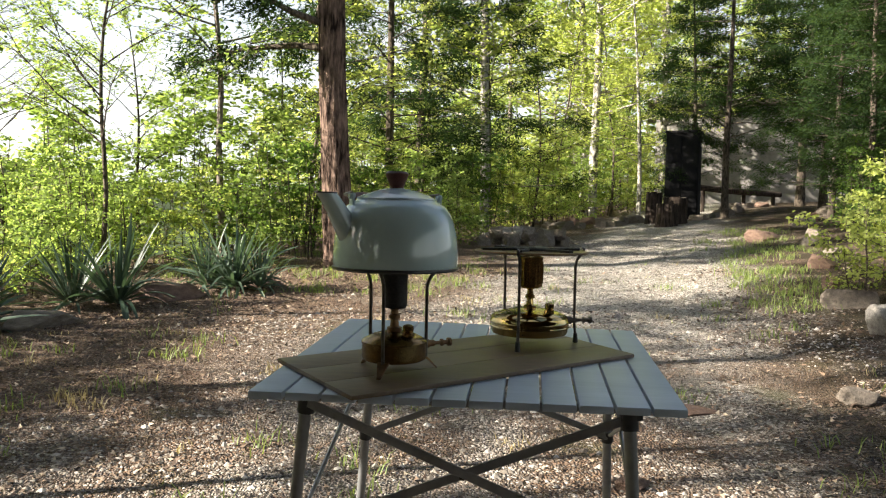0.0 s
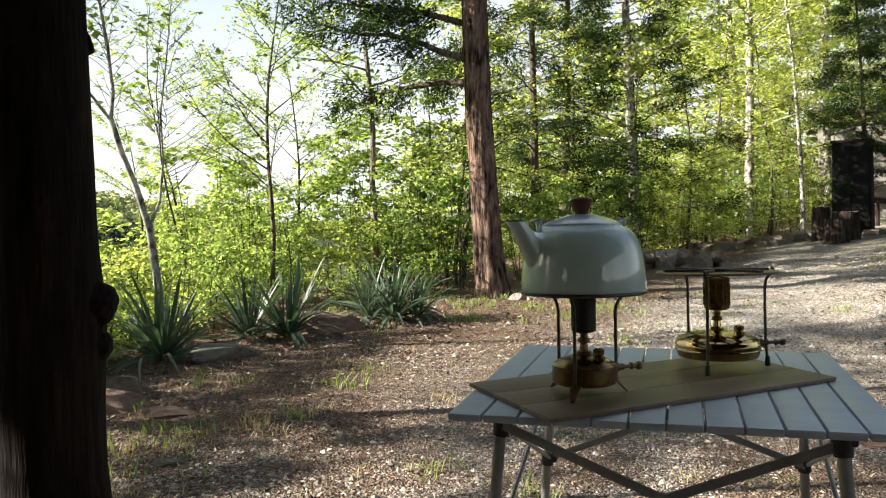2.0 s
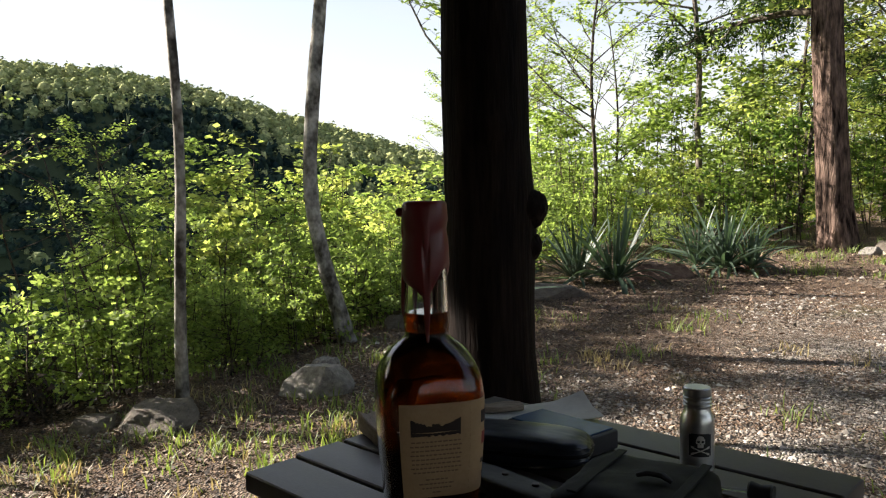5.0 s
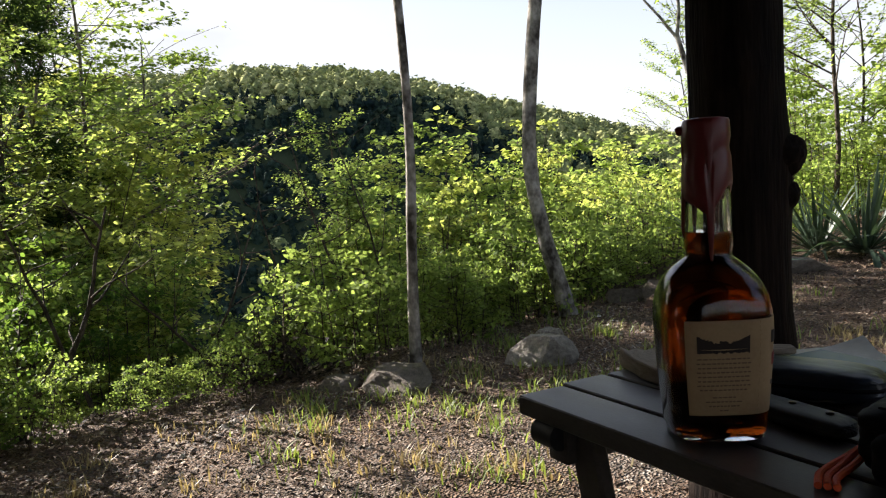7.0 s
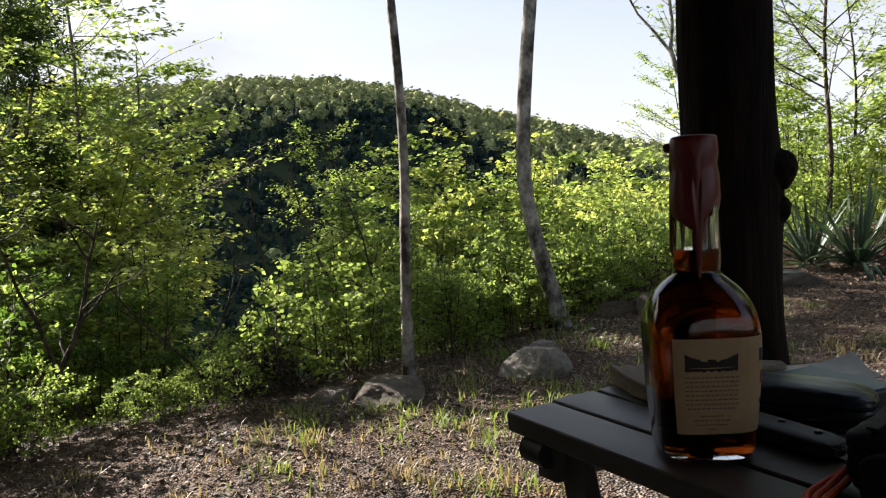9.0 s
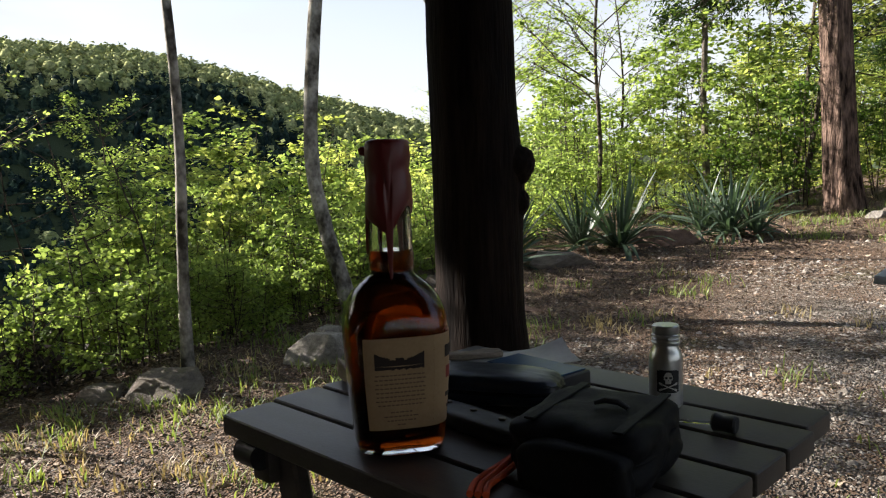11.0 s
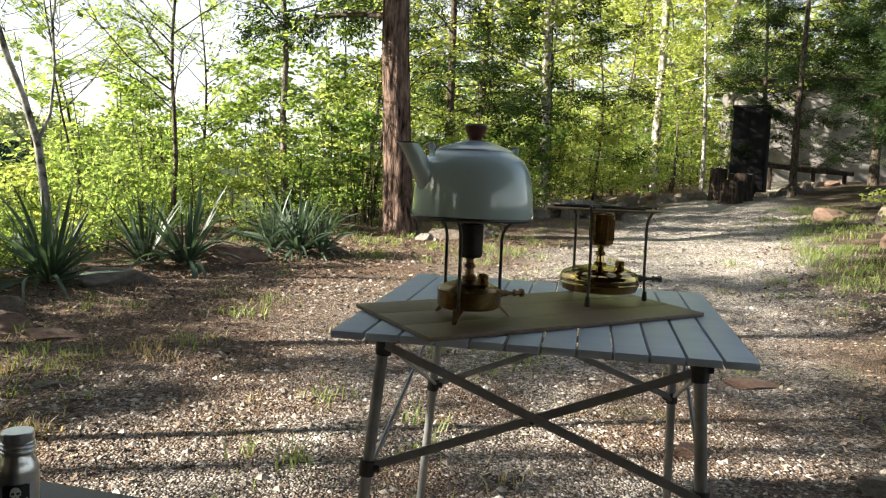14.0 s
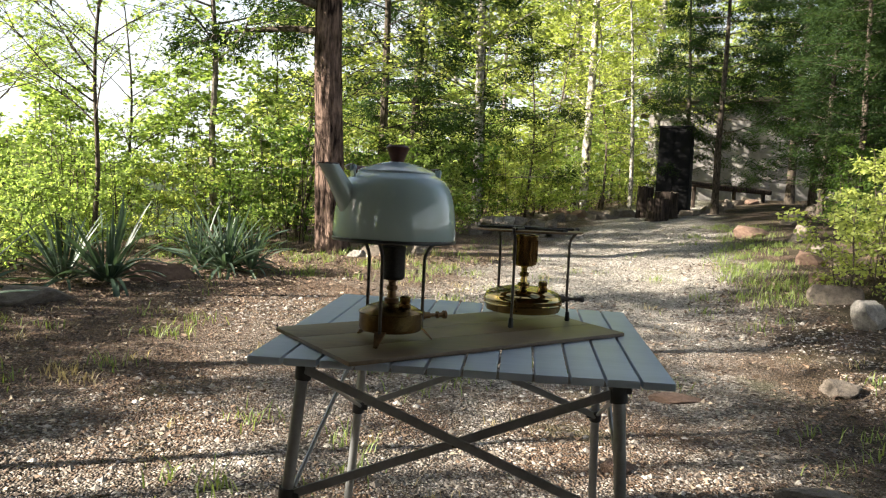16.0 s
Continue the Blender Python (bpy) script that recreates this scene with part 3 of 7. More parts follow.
# ------------------------------------------------------------ single trees
def bent_trunk(name, label, points, radii, mat, crown=None, crown_parts=(), n=14, wobble=0.12):
    """A trunk of its own shape, with a crown of leafy boughs above."""
    ob = thing(name, label, "tree", m=Matrix.Translation(points[0]))
    base = Vector(points[0])
    line, rad = [], []
    for i in range(len(points) - 1):
        for k in range(6):
            f = k / 6
            line.append(Vector(points[i]).lerp(Vector(points[i + 1]), f))
            rad.append(radii[i] * (1 - f) + radii[i + 1] * f)
    line.append(Vector(points[-1]))
    rad.append(radii[-1])
    for _ in range(8):
        line = [line[0]] + [(line[i - 1] + line[i] * 2 + line[i + 1]) / 4 for i in range(1, len(line) - 1)] + [line[-1]]
    verts, faces = [], []
    limb(verts, faces, [p - base for p in line], rad, n)
    out = []
    for v in verts:
        d = noise.noise((v.x * 9, v.y * 9, v.z * 5)) * wobble
        axis = min(line, key=lambda p: abs(p.z - base.z - v.z)) - base
        out.append(v + (v - Vector((axis.x, axis.y, v.z))) * d)
    part_me("trunk", mesh_of("trunk", out, faces, mat, True), ob)
    if crown:
        for nm, me in zip(crown_parts, crown):
            part_me(nm, me, ob, m=Matrix.Translation(Vector(points[-1]) - base - Vector((0, 0, 0.3))))
    return ob


def make_crown(seed, reach, height, boughs, leaves, size, mat, low=0.0):
    """Boughs and leaves that spread from the top of a bare trunk."""
    rnd = random.Random(seed)
    verts, faces, spots = [], [], []
    lead = grow((0, 0, 0), (0.05, 0.03, 1), height, 0.08, 8, 0.03, rnd)
    limb(verts, faces, lead, [0.035 * (1 - 0.9 * i / 8) + 0.003 for i in range(9)], 7)
    for b in range(boughs):
        p = along(lead, min(0.97, (b + rnd.random()) / boughs))
        a = b * 2.4 + rnd.uniform(-0.4, 0.4)
        line = grow(p, (math.cos(a), math.sin(a), 0.35), reach * rnd.uniform(0.6, 1.1), 0.18, 8, 0.0, rnd)
        limb(verts, faces, line, [0.018 * (1 - 0.9 * i / 8) + 0.002 for i in range(9)], 5)
        spots += [(line[i], a) for i in range(3, 9)]
        for _ in range(7):
            q = along(line, rnd.uniform(0.25, 1.0))
            sa = a + rnd.uniform(-1.3, 1.3)
            sl = grow(q, (math.cos(sa), math.sin(sa), rnd.uniform(low, 0.4)), reach * rnd.uniform(0.2, 0.45), 0.2, 4, 0, rnd)
            limb(verts, faces, sl, [0.005 * (1 - 0.8 * i / 4) + 0.001 for i in range(5)], 4)
            spots += [(sl[i], sa) for i in (1, 2, 3, 4)]
    idx = rng.integers(0, len(spots), leaves)
    at = np.array([spots[i][0] for i in idx]) + rng.normal(0, 0.12, (leaves, 3))
    quads = leaf_quads(at, rng.uniform(0.6, 1.3, leaves) * size, 0.6, np.array([spots[i][1] for i in idx]), 0.36, 0.1)
    return mesh_of("bough", verts, faces, M_BARK_DARK, True), quads_of("foliage", quads.reshape(-1, 3), mat)


CROWN_A = make_crown(51, 2.4, 3.2, 14, 1300, 0.11, M_LEAF)
CROWN_B = make_crown(52, 2.2, 3.0, 13, 1200, 0.11, M_LEAF_B)

bent_trunk("pale_tree", "leaning young tree with pale blotched bark", [(-3.02, 2.14, -0.06), (-3.12, 2.04, 0.45), (-3.20, 1.96, 1.0), (-3.13, 2.02, 1.9), (-3.00, 2.14, 3.4)],
           [0.062, 0.046, 0.043, 0.040, 0.032], M_BARK_PALE, CROWN_A, ("bough", "foliage"))
bent_trunk("thin_tree", "slender grey tree rising beside flat rocks", [(-2.905, 0.815, -0.12), (-2.905, 0.82, 0.5), (-2.89, 0.845, 1.0), (-2.895, 0.845, 1.4), (-2.915, 0.83, 1.9), (-2.96, 0.80, 3.1)],
           [0.034, 0.026, 0.025, 0.023, 0.021, 0.016], M_BARK_PALE, CROWN_B, ("bough", "foliage"))


def forked_tree():
    """Two pale stems that part at chest height, thinly leaved."""
    x, y = -3.0, 3.85
    z = ground_z(x, y)
    ob = thing("forked_sapling", "pale forked sapling with few leaves", "tree", m=Matrix.Translation((x, y, z)))
    verts, faces = [], []
    def to(side, up_, deep=0.0):
        return Vector((0.86 * side - 0.52 * deep, 0.52 * side + 0.86 * deep, up_))

    limb(verts, faces, [to(0.02, -0.1), to(0.02, 0.3), to(-0.01, 0.62), to(-0.05, 0.98)], [0.040, 0.033, 0.030, 0.028], 10)
    limb(verts, faces, [to(-0.05, 0.95), to(-0.13, 1.25), to(-0.22, 1.50), to(-0.29, 1.76)], [0.026, 0.023, 0.021, 0.019], 9)
    limb(verts, faces, [to(-0.29, 1.74), to(-0.27, 1.95), to(-0.30, 2.3), to(-0.36, 2.7), to(-0.38, 3.3)], [0.015, 0.013, 0.011, 0.009, 0.004], 8)
    limb(verts, faces, [to(-0.29, 1.74), to(-0.40, 1.90), to(-0.52, 2.05), to(-0.66, 2.35), to(-0.85, 2.8)], [0.013, 0.011, 0.009, 0.007, 0.003], 7)
    limb(verts, faces, [to(-0.05, 0.95), to(0.03, 1.15), to(0.06, 1.45), to(0.05, 1.8), to(0.10, 2.2), to(0.16, 2.8)], [0.013, 0.011, 0.009, 0.008, 0.006, 0.003], 7)
    part_me("stem", mesh_of("stem", verts, faces, M_BARK_PALE, True), ob)
    ends = [to(-0.38, 3.3), to(0.16, 2.8), to(-0.85, 2.8), to(-0.36, 2.7)]
    starts = [to(-0.29, 1.9), to(0.06, 1.45), to(-0.52, 2.05), to(-0.22, 1.5)]
    at = []
    verts, faces = [], []
    rnd = random.Random(44)
    for _ in range(120):
        k = rnd.randrange(4)
        p = starts[k].lerp(ends[k], rnd.uniform(0.1, 1))
        twig = grow(p, (rnd.uniform(-1, 1), rnd.uniform(-1, 1), 0.5), rnd.uniform(0.2, 0.5), 0.2, 4, 0, rnd)
        limb(verts, faces, twig, [0.0030, 0.0026, 0.0022, 0.0018, 0.0012], 4)
        at += [twig[i] + Vector((rnd.uniform(-0.03, 0.03), rnd.uniform(-0.03, 0.03), 0)) for i in (2, 3, 3, 4, 4, 4)]
    at = np.array([v[:] for v in at])
    part_me("twig", mesh_of("twig", verts, faces, M_BARK_DARK, True), ob)
    part_me("foliage", quads_of("foliage", leaf_quads(at, rng.uniform(0.035, 0.068, len(at)), 0.5).reshape(-1, 3), M_LEAF), ob)


forked_tree()


def big_cedar():
    """The large red cedar beside the yuccas."""
    x, y = -0.98, 7.03
    z = ground_z(x, y)
    rnd = random.Random(61)
    ob = thing("red_cedar", "large red cedar with shaggy lit bark", "tree", m=Matrix.Translation((x, y, z)))
    line = [Vector((0.05, 0, -0.15)), Vector((0.03, 0, 0.12)), Vector((0.0, 0, 0.5)), Vector((-0.03, 0, 1.2)), Vector((-0.08, 0, 2.2)), Vector((-0.10, 0, 3.4)), Vector((-0.14, 0, 5.0)), Vector((-0.15, 0.0, 8.0))]
    rad = [0.225, 0.185, 0.160, 0.150, 0.145, 0.135, 0.11, 0.03]
    fine, frad = [], []
    for i in range(len(line) - 1):
        for k in range(8):
            fine.append(line[i].lerp(line[i + 1], k / 8))
            frad.append(rad[i] * (1 - k / 8) + rad[i + 1] * k / 8)
    verts, faces = [], []
    limb(verts, faces, fine, frad, 72)
    out = []
    for i, v in enumerate(verts):
        c = fine[i // 72]
        a = math.atan2(v.y - c.y, v.x - c.x)
        d = 0.075 * noise.noise((math.cos(a) * 5, math.sin(a) * 5, v.z * 0.8)) + 0.06 * noise.noise((math.cos(a) * 11, math.sin(a) * 11, v.z * 1.3)) + 0.045 * noise.noise((math.cos(a) * 24, math.sin(a) * 24, v.z * 2.6))
        if v.z < 0.6:
            d += 0.10 * (0.6 - v.z) * math.sin(a * 5 + 1)
        out.append(v + (v - Vector((c.x, c.y, v.z))) * d)
    part_me("trunk", mesh_of("trunk", out, faces, M_BARK_CEDAR, True), ob)
    verts, faces, spots = [], [], []
    for b in range(30):
        h = 2.35 + 4.6 * (b / 30) ** 1.1
        a = (2.7, 0.35, 3.6, -0.4, 1.7)[b % 5] + rnd.uniform(-0.6, 0.6)
        # no low limbs over the path
        if math.cos(a) > 0:
            h = 3.7 + 0.72 * (h - 2.35)
        bl = (2.3 - 0.22 * (h - 2.3)) * rnd.uniform(0.75, 1.15)
        bl_line = grow((-0.1, 0, h), (math.cos(a), math.sin(a), 0.25), bl, 0.16, 9, -0.02, rnd)
        limb(verts, faces, bl_line, [0.040 * (1 - 0.9 * i / 9) + 0.003 for i in range(10)], 7)
        for _ in range(11):
            q = along(bl_line, rnd.uniform(0.22, 1.0))
            sa = a + rnd.uniform(-1.2, 1.2)
            sl = grow(q, (math.cos(sa), math.sin(sa), rnd.uniform(-0.5, 0.3)), bl * rnd.uniform(0.12, 0.36), 0.2, 5, -0.04, rnd)
            limb(verts, faces, sl, [0.006 * (1 - 0.8 * i / 5) + 0.0012 for i in range(6)], 4)
            spots += [(sl[i], sa) for i in (1, 2, 3, 4, 5)]
    part_me("bough", mesh_of("bough", verts, faces, M_BARK_DARK, True), ob)
    n = 80000
    idx = rng.integers(0, len(spots), n)
    at = np.array([spots[i][0] for i in idx]) + rng.normal(0, 1, (n, 3)) * np.array([0.09, 0.09, 0.08])
    tris = spray_tris(at, rng.uniform(0.4, 1.3, n) * 0.085, np.array([spots[i][1] for i in idx]), 0.13, 0.75, 0.25)
    part_me("foliage", quads_of("foliage", tris.reshape(-1, 3), M_CEDAR, 3), ob)


big_cedar()


def log_post():
    """The cedar log beside the small table, coloured near black as in shade, its bark gone, with two knots."""
    bx, by = -0.63, -0.145
    z0 = ground_z(bx, by)
    ob = thing("cedar_log_post", "weathered cedar log post with old knots, coloured dark as in shade", "post", m=Matrix.Translation((bx, by, z0)))
    view = Vector((-0.60, 0.80, 0))
    right = Vector((0.80, 0.60, 0))
    verts, faces, n = [], [], 48
    zs = [-0.1 + 3.3 * i / 300 for i in range(301)]
    for z in zs:
        wz = z + z0
        r = float(np.interp(wz, [0.0, 0.45, 0.62, 0.9, 1.12, 1.4, 3.0], [0.118, 0.095, 0.081, 0.078, 0.080, 0.075, 0.070]))
        lean = Vector((-0.005 * (wz - 0.78), -0.004 * (wz - 0.78), 0))
        for k in range(n):
            a = 2 * math.pi * k / n
            d = Vector((math.cos(a), math.sin(a), 0))
            rr = r * (1 + 0.05 * noise.noise((math.cos(a) * 2.2, math.sin(a) * 2.2, wz * 1.4)) + 0.016 * noise.noise((math.cos(a) * 8, math.sin(a) * 8, wz * 1.4)) + 0.007 * noise.noise((math.cos(a) * 20, math.sin(a) * 20, wz * 3)))
            rr += 0.010 * max(0.0, d.dot(right)) ** 4 * math.exp(-((wz - 0.87) / 0.10) ** 2)
            rr += 0.008 * max(0.0, d.dot(-view)) ** 6 * math.exp(-((wz - 1.035) / 0.03) ** 2)
            verts.append(d * rr + lean + Vector((0, 0, z)))
    for i in range(len(zs) - 1):
        for k in range(n):
            a, b = i * n + k, i * n + (k + 1) % n
            faces.append((a, b, b + n, a + n))
    faces.append(tuple(range((len(zs) - 1) * n, len(zs) * n)))
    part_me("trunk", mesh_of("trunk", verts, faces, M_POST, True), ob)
    # two old branch knots and a sawn stub on one side
    for kz, out_, size, tall, seed in ((0.893, 0.072, 0.037, 1.0, 1), (0.822, 0.070, 0.029, 0.95, 2)):
        bm = bmesh.new()
        bmesh.ops.create_icosphere(bm, subdivisions=4, radius=1)
        mid = (right * 0.97 - view * 0.15).normalized() * out_ + Vector((0, 0, kz - z0))
        for v in bm.verts:
            q = v.co * (1 + 0.16 * noise.noise(v.co * 1.8 + Vector((seed * 7, 0, 0))) + 0.07 * noise.noise(v.co * 5 + Vector((seed, 3, 0))))
            v.co = mid + Vector((q.x * size, q.y * size, q.z * size * tall))
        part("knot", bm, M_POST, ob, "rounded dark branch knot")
    bm = bmesh.new()
    foot = right * 0.06 + Vector((-0.008, -0.006, 1.318 - z0))
    tube(bm, [foot, foot + right * 0.012 + Vector((0, 0, 0.003)), foot + right * 0.027 + Vector((0, 0, 0.008))], [0.026, 0.022, 0.017], 16)
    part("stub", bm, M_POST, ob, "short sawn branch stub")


log_post()

# ------------------------------------------------------------ woods and undergrowth
place = random.Random(5)


SHRUB_LABEL = ("yellow-green spring shrub with layered leaves", "spring shrub with fresh green leaves on thin stems", "low bright green undergrowth shrub", "dark green broad-leaved shrub", "tall slim yellow-green bush on the slope")


def bush(x, y, height, kind):
    """A shrub of a given height, taken from the size class that comes nearest."""
    if kind < 4 and height < 1.05:
        meshes, top = LOW_SHRUBS[kind], LOW_TOP[kind]
    elif kind < 4 and height < 1.85:
        meshes, top = MID_SHRUBS[kind], MID_TOP[kind]
    else:
        meshes, top = SHRUBS[kind], SHRUB_TOP[kind]
    plant("understory_shrub", SHRUB_LABEL[kind], "shrub", meshes, ("stem", "foliage"), x, y, place.uniform(0, 6.28), height / top, "undergrowth")


def shrub(x, y, scale=1.0, kind=None):
    k = place.choice((0, 0, 1, 1, 2, 2, 3)) if kind is None else kind
    bush(x, y, SHRUB_TOP[k] * scale * place.uniform(0.85, 1.15), k)


def sapling(x, y, scale=1.0, kind=None):
    k = place.randrange(3) if kind is None else kind
    label = ("sapling with bright yellow-green leaves", "grey-barked sapling in fresh leaf", "thin dark sapling with sparse leaves", "slender tree with bare twigs and few leaves")[k]
    plant("sapling", label, "tree", SAPLINGS[k], ("trunk", "foliage"), x, y, place.uniform(0, 6.28), scale, "saplings")


def tall(x, y, scale=1.0, kind=None, far=False):
    k = place.randrange(3) if kind is None else kind
    label = ("tall pale-barked tree in yellow-green spring leaf", "tall grey tree in fresh leaf", "broad young forest tree with bright leaves")[k]
    plant("forest_tree", label, "tree", (TALL_FAR if far else TALL)[k], ("trunk", "foliage"), x, y, place.uniform(0, 6.28), scale, "woods")


def evergreen(x, y, scale=1.0, kind=0):
    plant("evergreen_tree", "dark green cedar with fine drooping sprays", "tree", CEDARS[kind], ("trunk", "bough", "foliage"), x, y, place.uniform(0, 6.28), scale, "evergreens")


# the slope on the left: thickets by bearing and distance from the clearing's middle, grown to a given height of their tops
def thicket(az, d, rise, kind):
    """A shrub d metres off on bearing az whose top stands rise degrees over the height of 0.87 m."""
    x, y = 0.07 - d * math.sin(radians(az)), -1.39 + d * math.cos(radians(az))
    z = ground_z(x, y)
    bush(x, y, max(0.45, 0.87 + d * math.tan(radians(rise)) - z), kind)


for az, d, rise, kind in ((77.6, 8.2, 8.0, 4), (76.4, 7.8, 9.4, 4), (75.0, 8.6, 8.2, 4), (79.8, 7.6, 6.5, 4), (80.5, 8.6, 6.0, 1), (83.5, 7.4, 4.0, 3), (79.0, 6.6, 1.0, 1), (75.5, 6.4, 1.5, 0), (75.0, 6.6, 0.0, 1), (72.4, 6.9, -3.0, 2),
                          (82.0, 5.6, -2.5, 3), (77.5, 5.4, -3.0, 1), (73.5, 5.3, -3.5, 3), (70.5, 5.5, -7.0, 1), (66.8, 5.4, -8.0, 3), (64.0, 5.2, -8.0, 1), (86.0, 5.6, -1.0, 1),
                          (53.2, 7.0, 5.2, 1), (49.0, 7.3, 5.8, 0), (51.5, 8.2, 5.6, 1), (56.4, 6.8, 2.2, 1), (58.8, 6.2, -1.4, 2), (61.0, 5.8, -5.4, 1), (45.2, 7.8, 3.4, 1), (41.5, 8.4, 1.8, 0), (38.2, 9.2, 3.2, 1), (34.8, 9.8, 2.8, 0), (31.0, 10.5, 2.4, 1),
                          (56.5, 5.7, -0.5, 2), (52.5, 5.8, 1.0, 0), (48.5, 5.7, 0.5, 1), (44.8, 5.9, 0.0, 2), (41.0, 6.2, -0.5, 1), (37.2, 6.6, -0.4, 2), (33.5, 7.0, -0.6, 1), (29.8, 7.4, -0.6, 0), (26.5, 7.8, -0.4, 1),
                          (59.5, 5.0, -6.0, 3), (55.2, 4.9, -5.0, 1), (51.0, 4.8, -4.5, 2), (46.8, 4.9, -4.5, 1), (43.0, 5.1, -4.0, 1), (39.0, 5.4, -4.0, 2), (35.4, 5.8, -3.6, 1), (31.6, 6.2, -3.4, 2)):
    thicket(az + place.uniform(-0.6, 0.6), d, rise, kind)
# farther down, where the slope shows between them
for az, d, rise, kind in ((46.0, 12.0, 3.8, 1), (40.0, 13.5, 3.2, 0), (35.5, 15.0, 3.4, 1), (30.5, 13.0, 3.0, 1), (27.0, 15.0, 3.6, 0), (53.5, 10.0, 3.2, 1)):
    thicket(az, d, rise, kind)
for x, y, height, kind in ((-3.6, -0.95, 0.8, 3), (-3.6, -1.6, 1.0, 1), (-4.5, -0.9, 1.2, 3)):
    bush(x, y, height, kind)
# behind the yuccas up to the cedar
for x, y, s in ((-4.3, 5.0, 0.5), (-3.9, 5.9, 0.5), (-3.5, 6.1, 0.36), (-3.0, 6.7, 0.5), (-2.4, 6.3, 0.28), (-2.2, 7.4, 0.5), (-1.7, 6.9, 0.28), (-1.5, 8.0, 0.85), (-2.7, 8.4, 1.1),
                (-3.8, 7.6, 1.0), (-4.8, 6.8, 0.7), (-5.2, 8.2, 1.2), (-3.4, 9.6, 1.3), (-1.8, 9.6, 1.1), (-0.6, 8.8, 0.6), (0.1, 10.2, 0.7), (-0.8, 10.9, 1.0), (0.6, 12.2, 0.9),
                (1.4, 13.8, 0.9), (-4.6, 10.4, 1.5), (-6.2, 10.2, 1.5), (2.3, 15.6, 0.9), (3.1, 17.5, 0.9), (0.2, 14.8, 1.1), (1.6, 17.4, 1.2), (4.2, 20.0, 1.2)):
    shrub(x, y, s)
for x, y, s, k in ((-3.32, 6.5, 0.85, 2), (-2.5, 7.9, 1.05, 1), (-1.55, 8.6, 0.9, 0), (-3.9, 8.9, 0.8, 2), (-4.8, 7.4, 0.95, 3), (-4.1, 6.3, 0.75, 3), (-2.0, 10.3, 1.0, 0), (-5.6, 7.6, 0.7, 2), (-0.4, 12.4, 1.0, 0), (1.9, 14.6, 0.9, 0), (2.8, 18.6, 1.1, 0),
                   (4.4, 18.9, 1.0, 0), (3.4, 21.5, 1.2, 1), (5.2, 21.5, 1.1, 0), (-7.5, 3.4, 0.75, 2), (-8.9, 0.55, 1.15, 0), (-9.06, 1.23, 0.9, 0)):
    sapling(x, y, s, k)
for x, y, s, k in ((0.84, 12.9, 0.80, 0), (3.83, 18.5, 1.0, 0), (4.1, 21.5, 1.0, 0), (4.9, 17.9, 0.5, 0), (7.2, 24.0, 1.0, 0)):
    tall(x, y, s, k)
for i in range(16):
    a = radians(place.uniform(-26, 3))
    d = place.uniform(23, 46)
    tall(0.3 + d * math.sin(-a), -1.2 + d * math.cos(a), place.uniform(0.75, 1.1), None, True)
for x, y, s, k in ((-0.80, 11.0, 1.0, 0), (-0.40, 12.8, 1.15, 0), (0.95, 14.2, 1.05, 0), (5.85, 14.5, 0.75, 1), (7.9, 14.6, 0.8, 1), (7.6, 12.9, 0.9, 0), (8.6, 13.8, 1.0, 0), (6.7, 10.6, 0.75, 0), (5.6, 15.7, 0.75, 0), (8.4, 12.6, 0.9, 1), (9.6, 15.5, 1.0, 1), (7.9, 10.6, 0.8, 1), (8.6, 17.2, 1.0, 1),
                   (6.9, 8.8, 0.6, 0), (11.0, 12.0, 1.0, 1), (6.9, 12.2, 0.7, 0), (9.2, 9.6, 0.8, 1), (8.0, 11.5, 0.8, 0), (7.0, 9.3, 0.9, 0)):
    evergreen(x, y, s, k)
# the mass of trees on the far left; those out of view are added for shade
for x, y, s, k in ((-8.4, -3.5, 0.95, 1), (-12.5, 0.9, 1.0, 1), (-7.8, -0.2, 0.70, 0), (-9.0, -0.35, 0.60, 0), (-7.2, -0.75, 0.50, 0)):
    evergreen(x, y, s, k)
# two unseen high crowns, added to dapple the clearing
CROWN_C = make_crown(53, 2.9, 3.6, 17, 5000, 0.13, M_LEAF)
for px, py, h in ((-9.5, -1.2, 5.2), (-11.8, -0.3, 5.05)):
    gz = ground_z(px, py) - 0.1
    bent_trunk("shade_tree", "unseen tree on the slope, added for the dappled shade of its high crown", [(px, py, gz), (px + 0.1, py, gz + 2.0), (px + 0.05, py + 0.15, h - 1.0), (px + 0.15, py + 0.1, h)], [0.07, 0.055, 0.045, 0.035], M_BARK_DARK, CROWN_C, ("bough", "foliage"))
for az, d, s, k in ((80.5, 9.6, 1.05, 1), (77.8, 8.4, 1.0, 1), (75.4, 10.2, 1.0, 1), (74.8, 13.0, 2.1, 3)):
    sapling(0.1 - d * math.sin(radians(az)), -1.35 + d * math.cos(radians(az)), s, k)
# a thin young tree added on the sun's line to shade the log post
sapling(-3.7, -0.92, 0.55, 2)
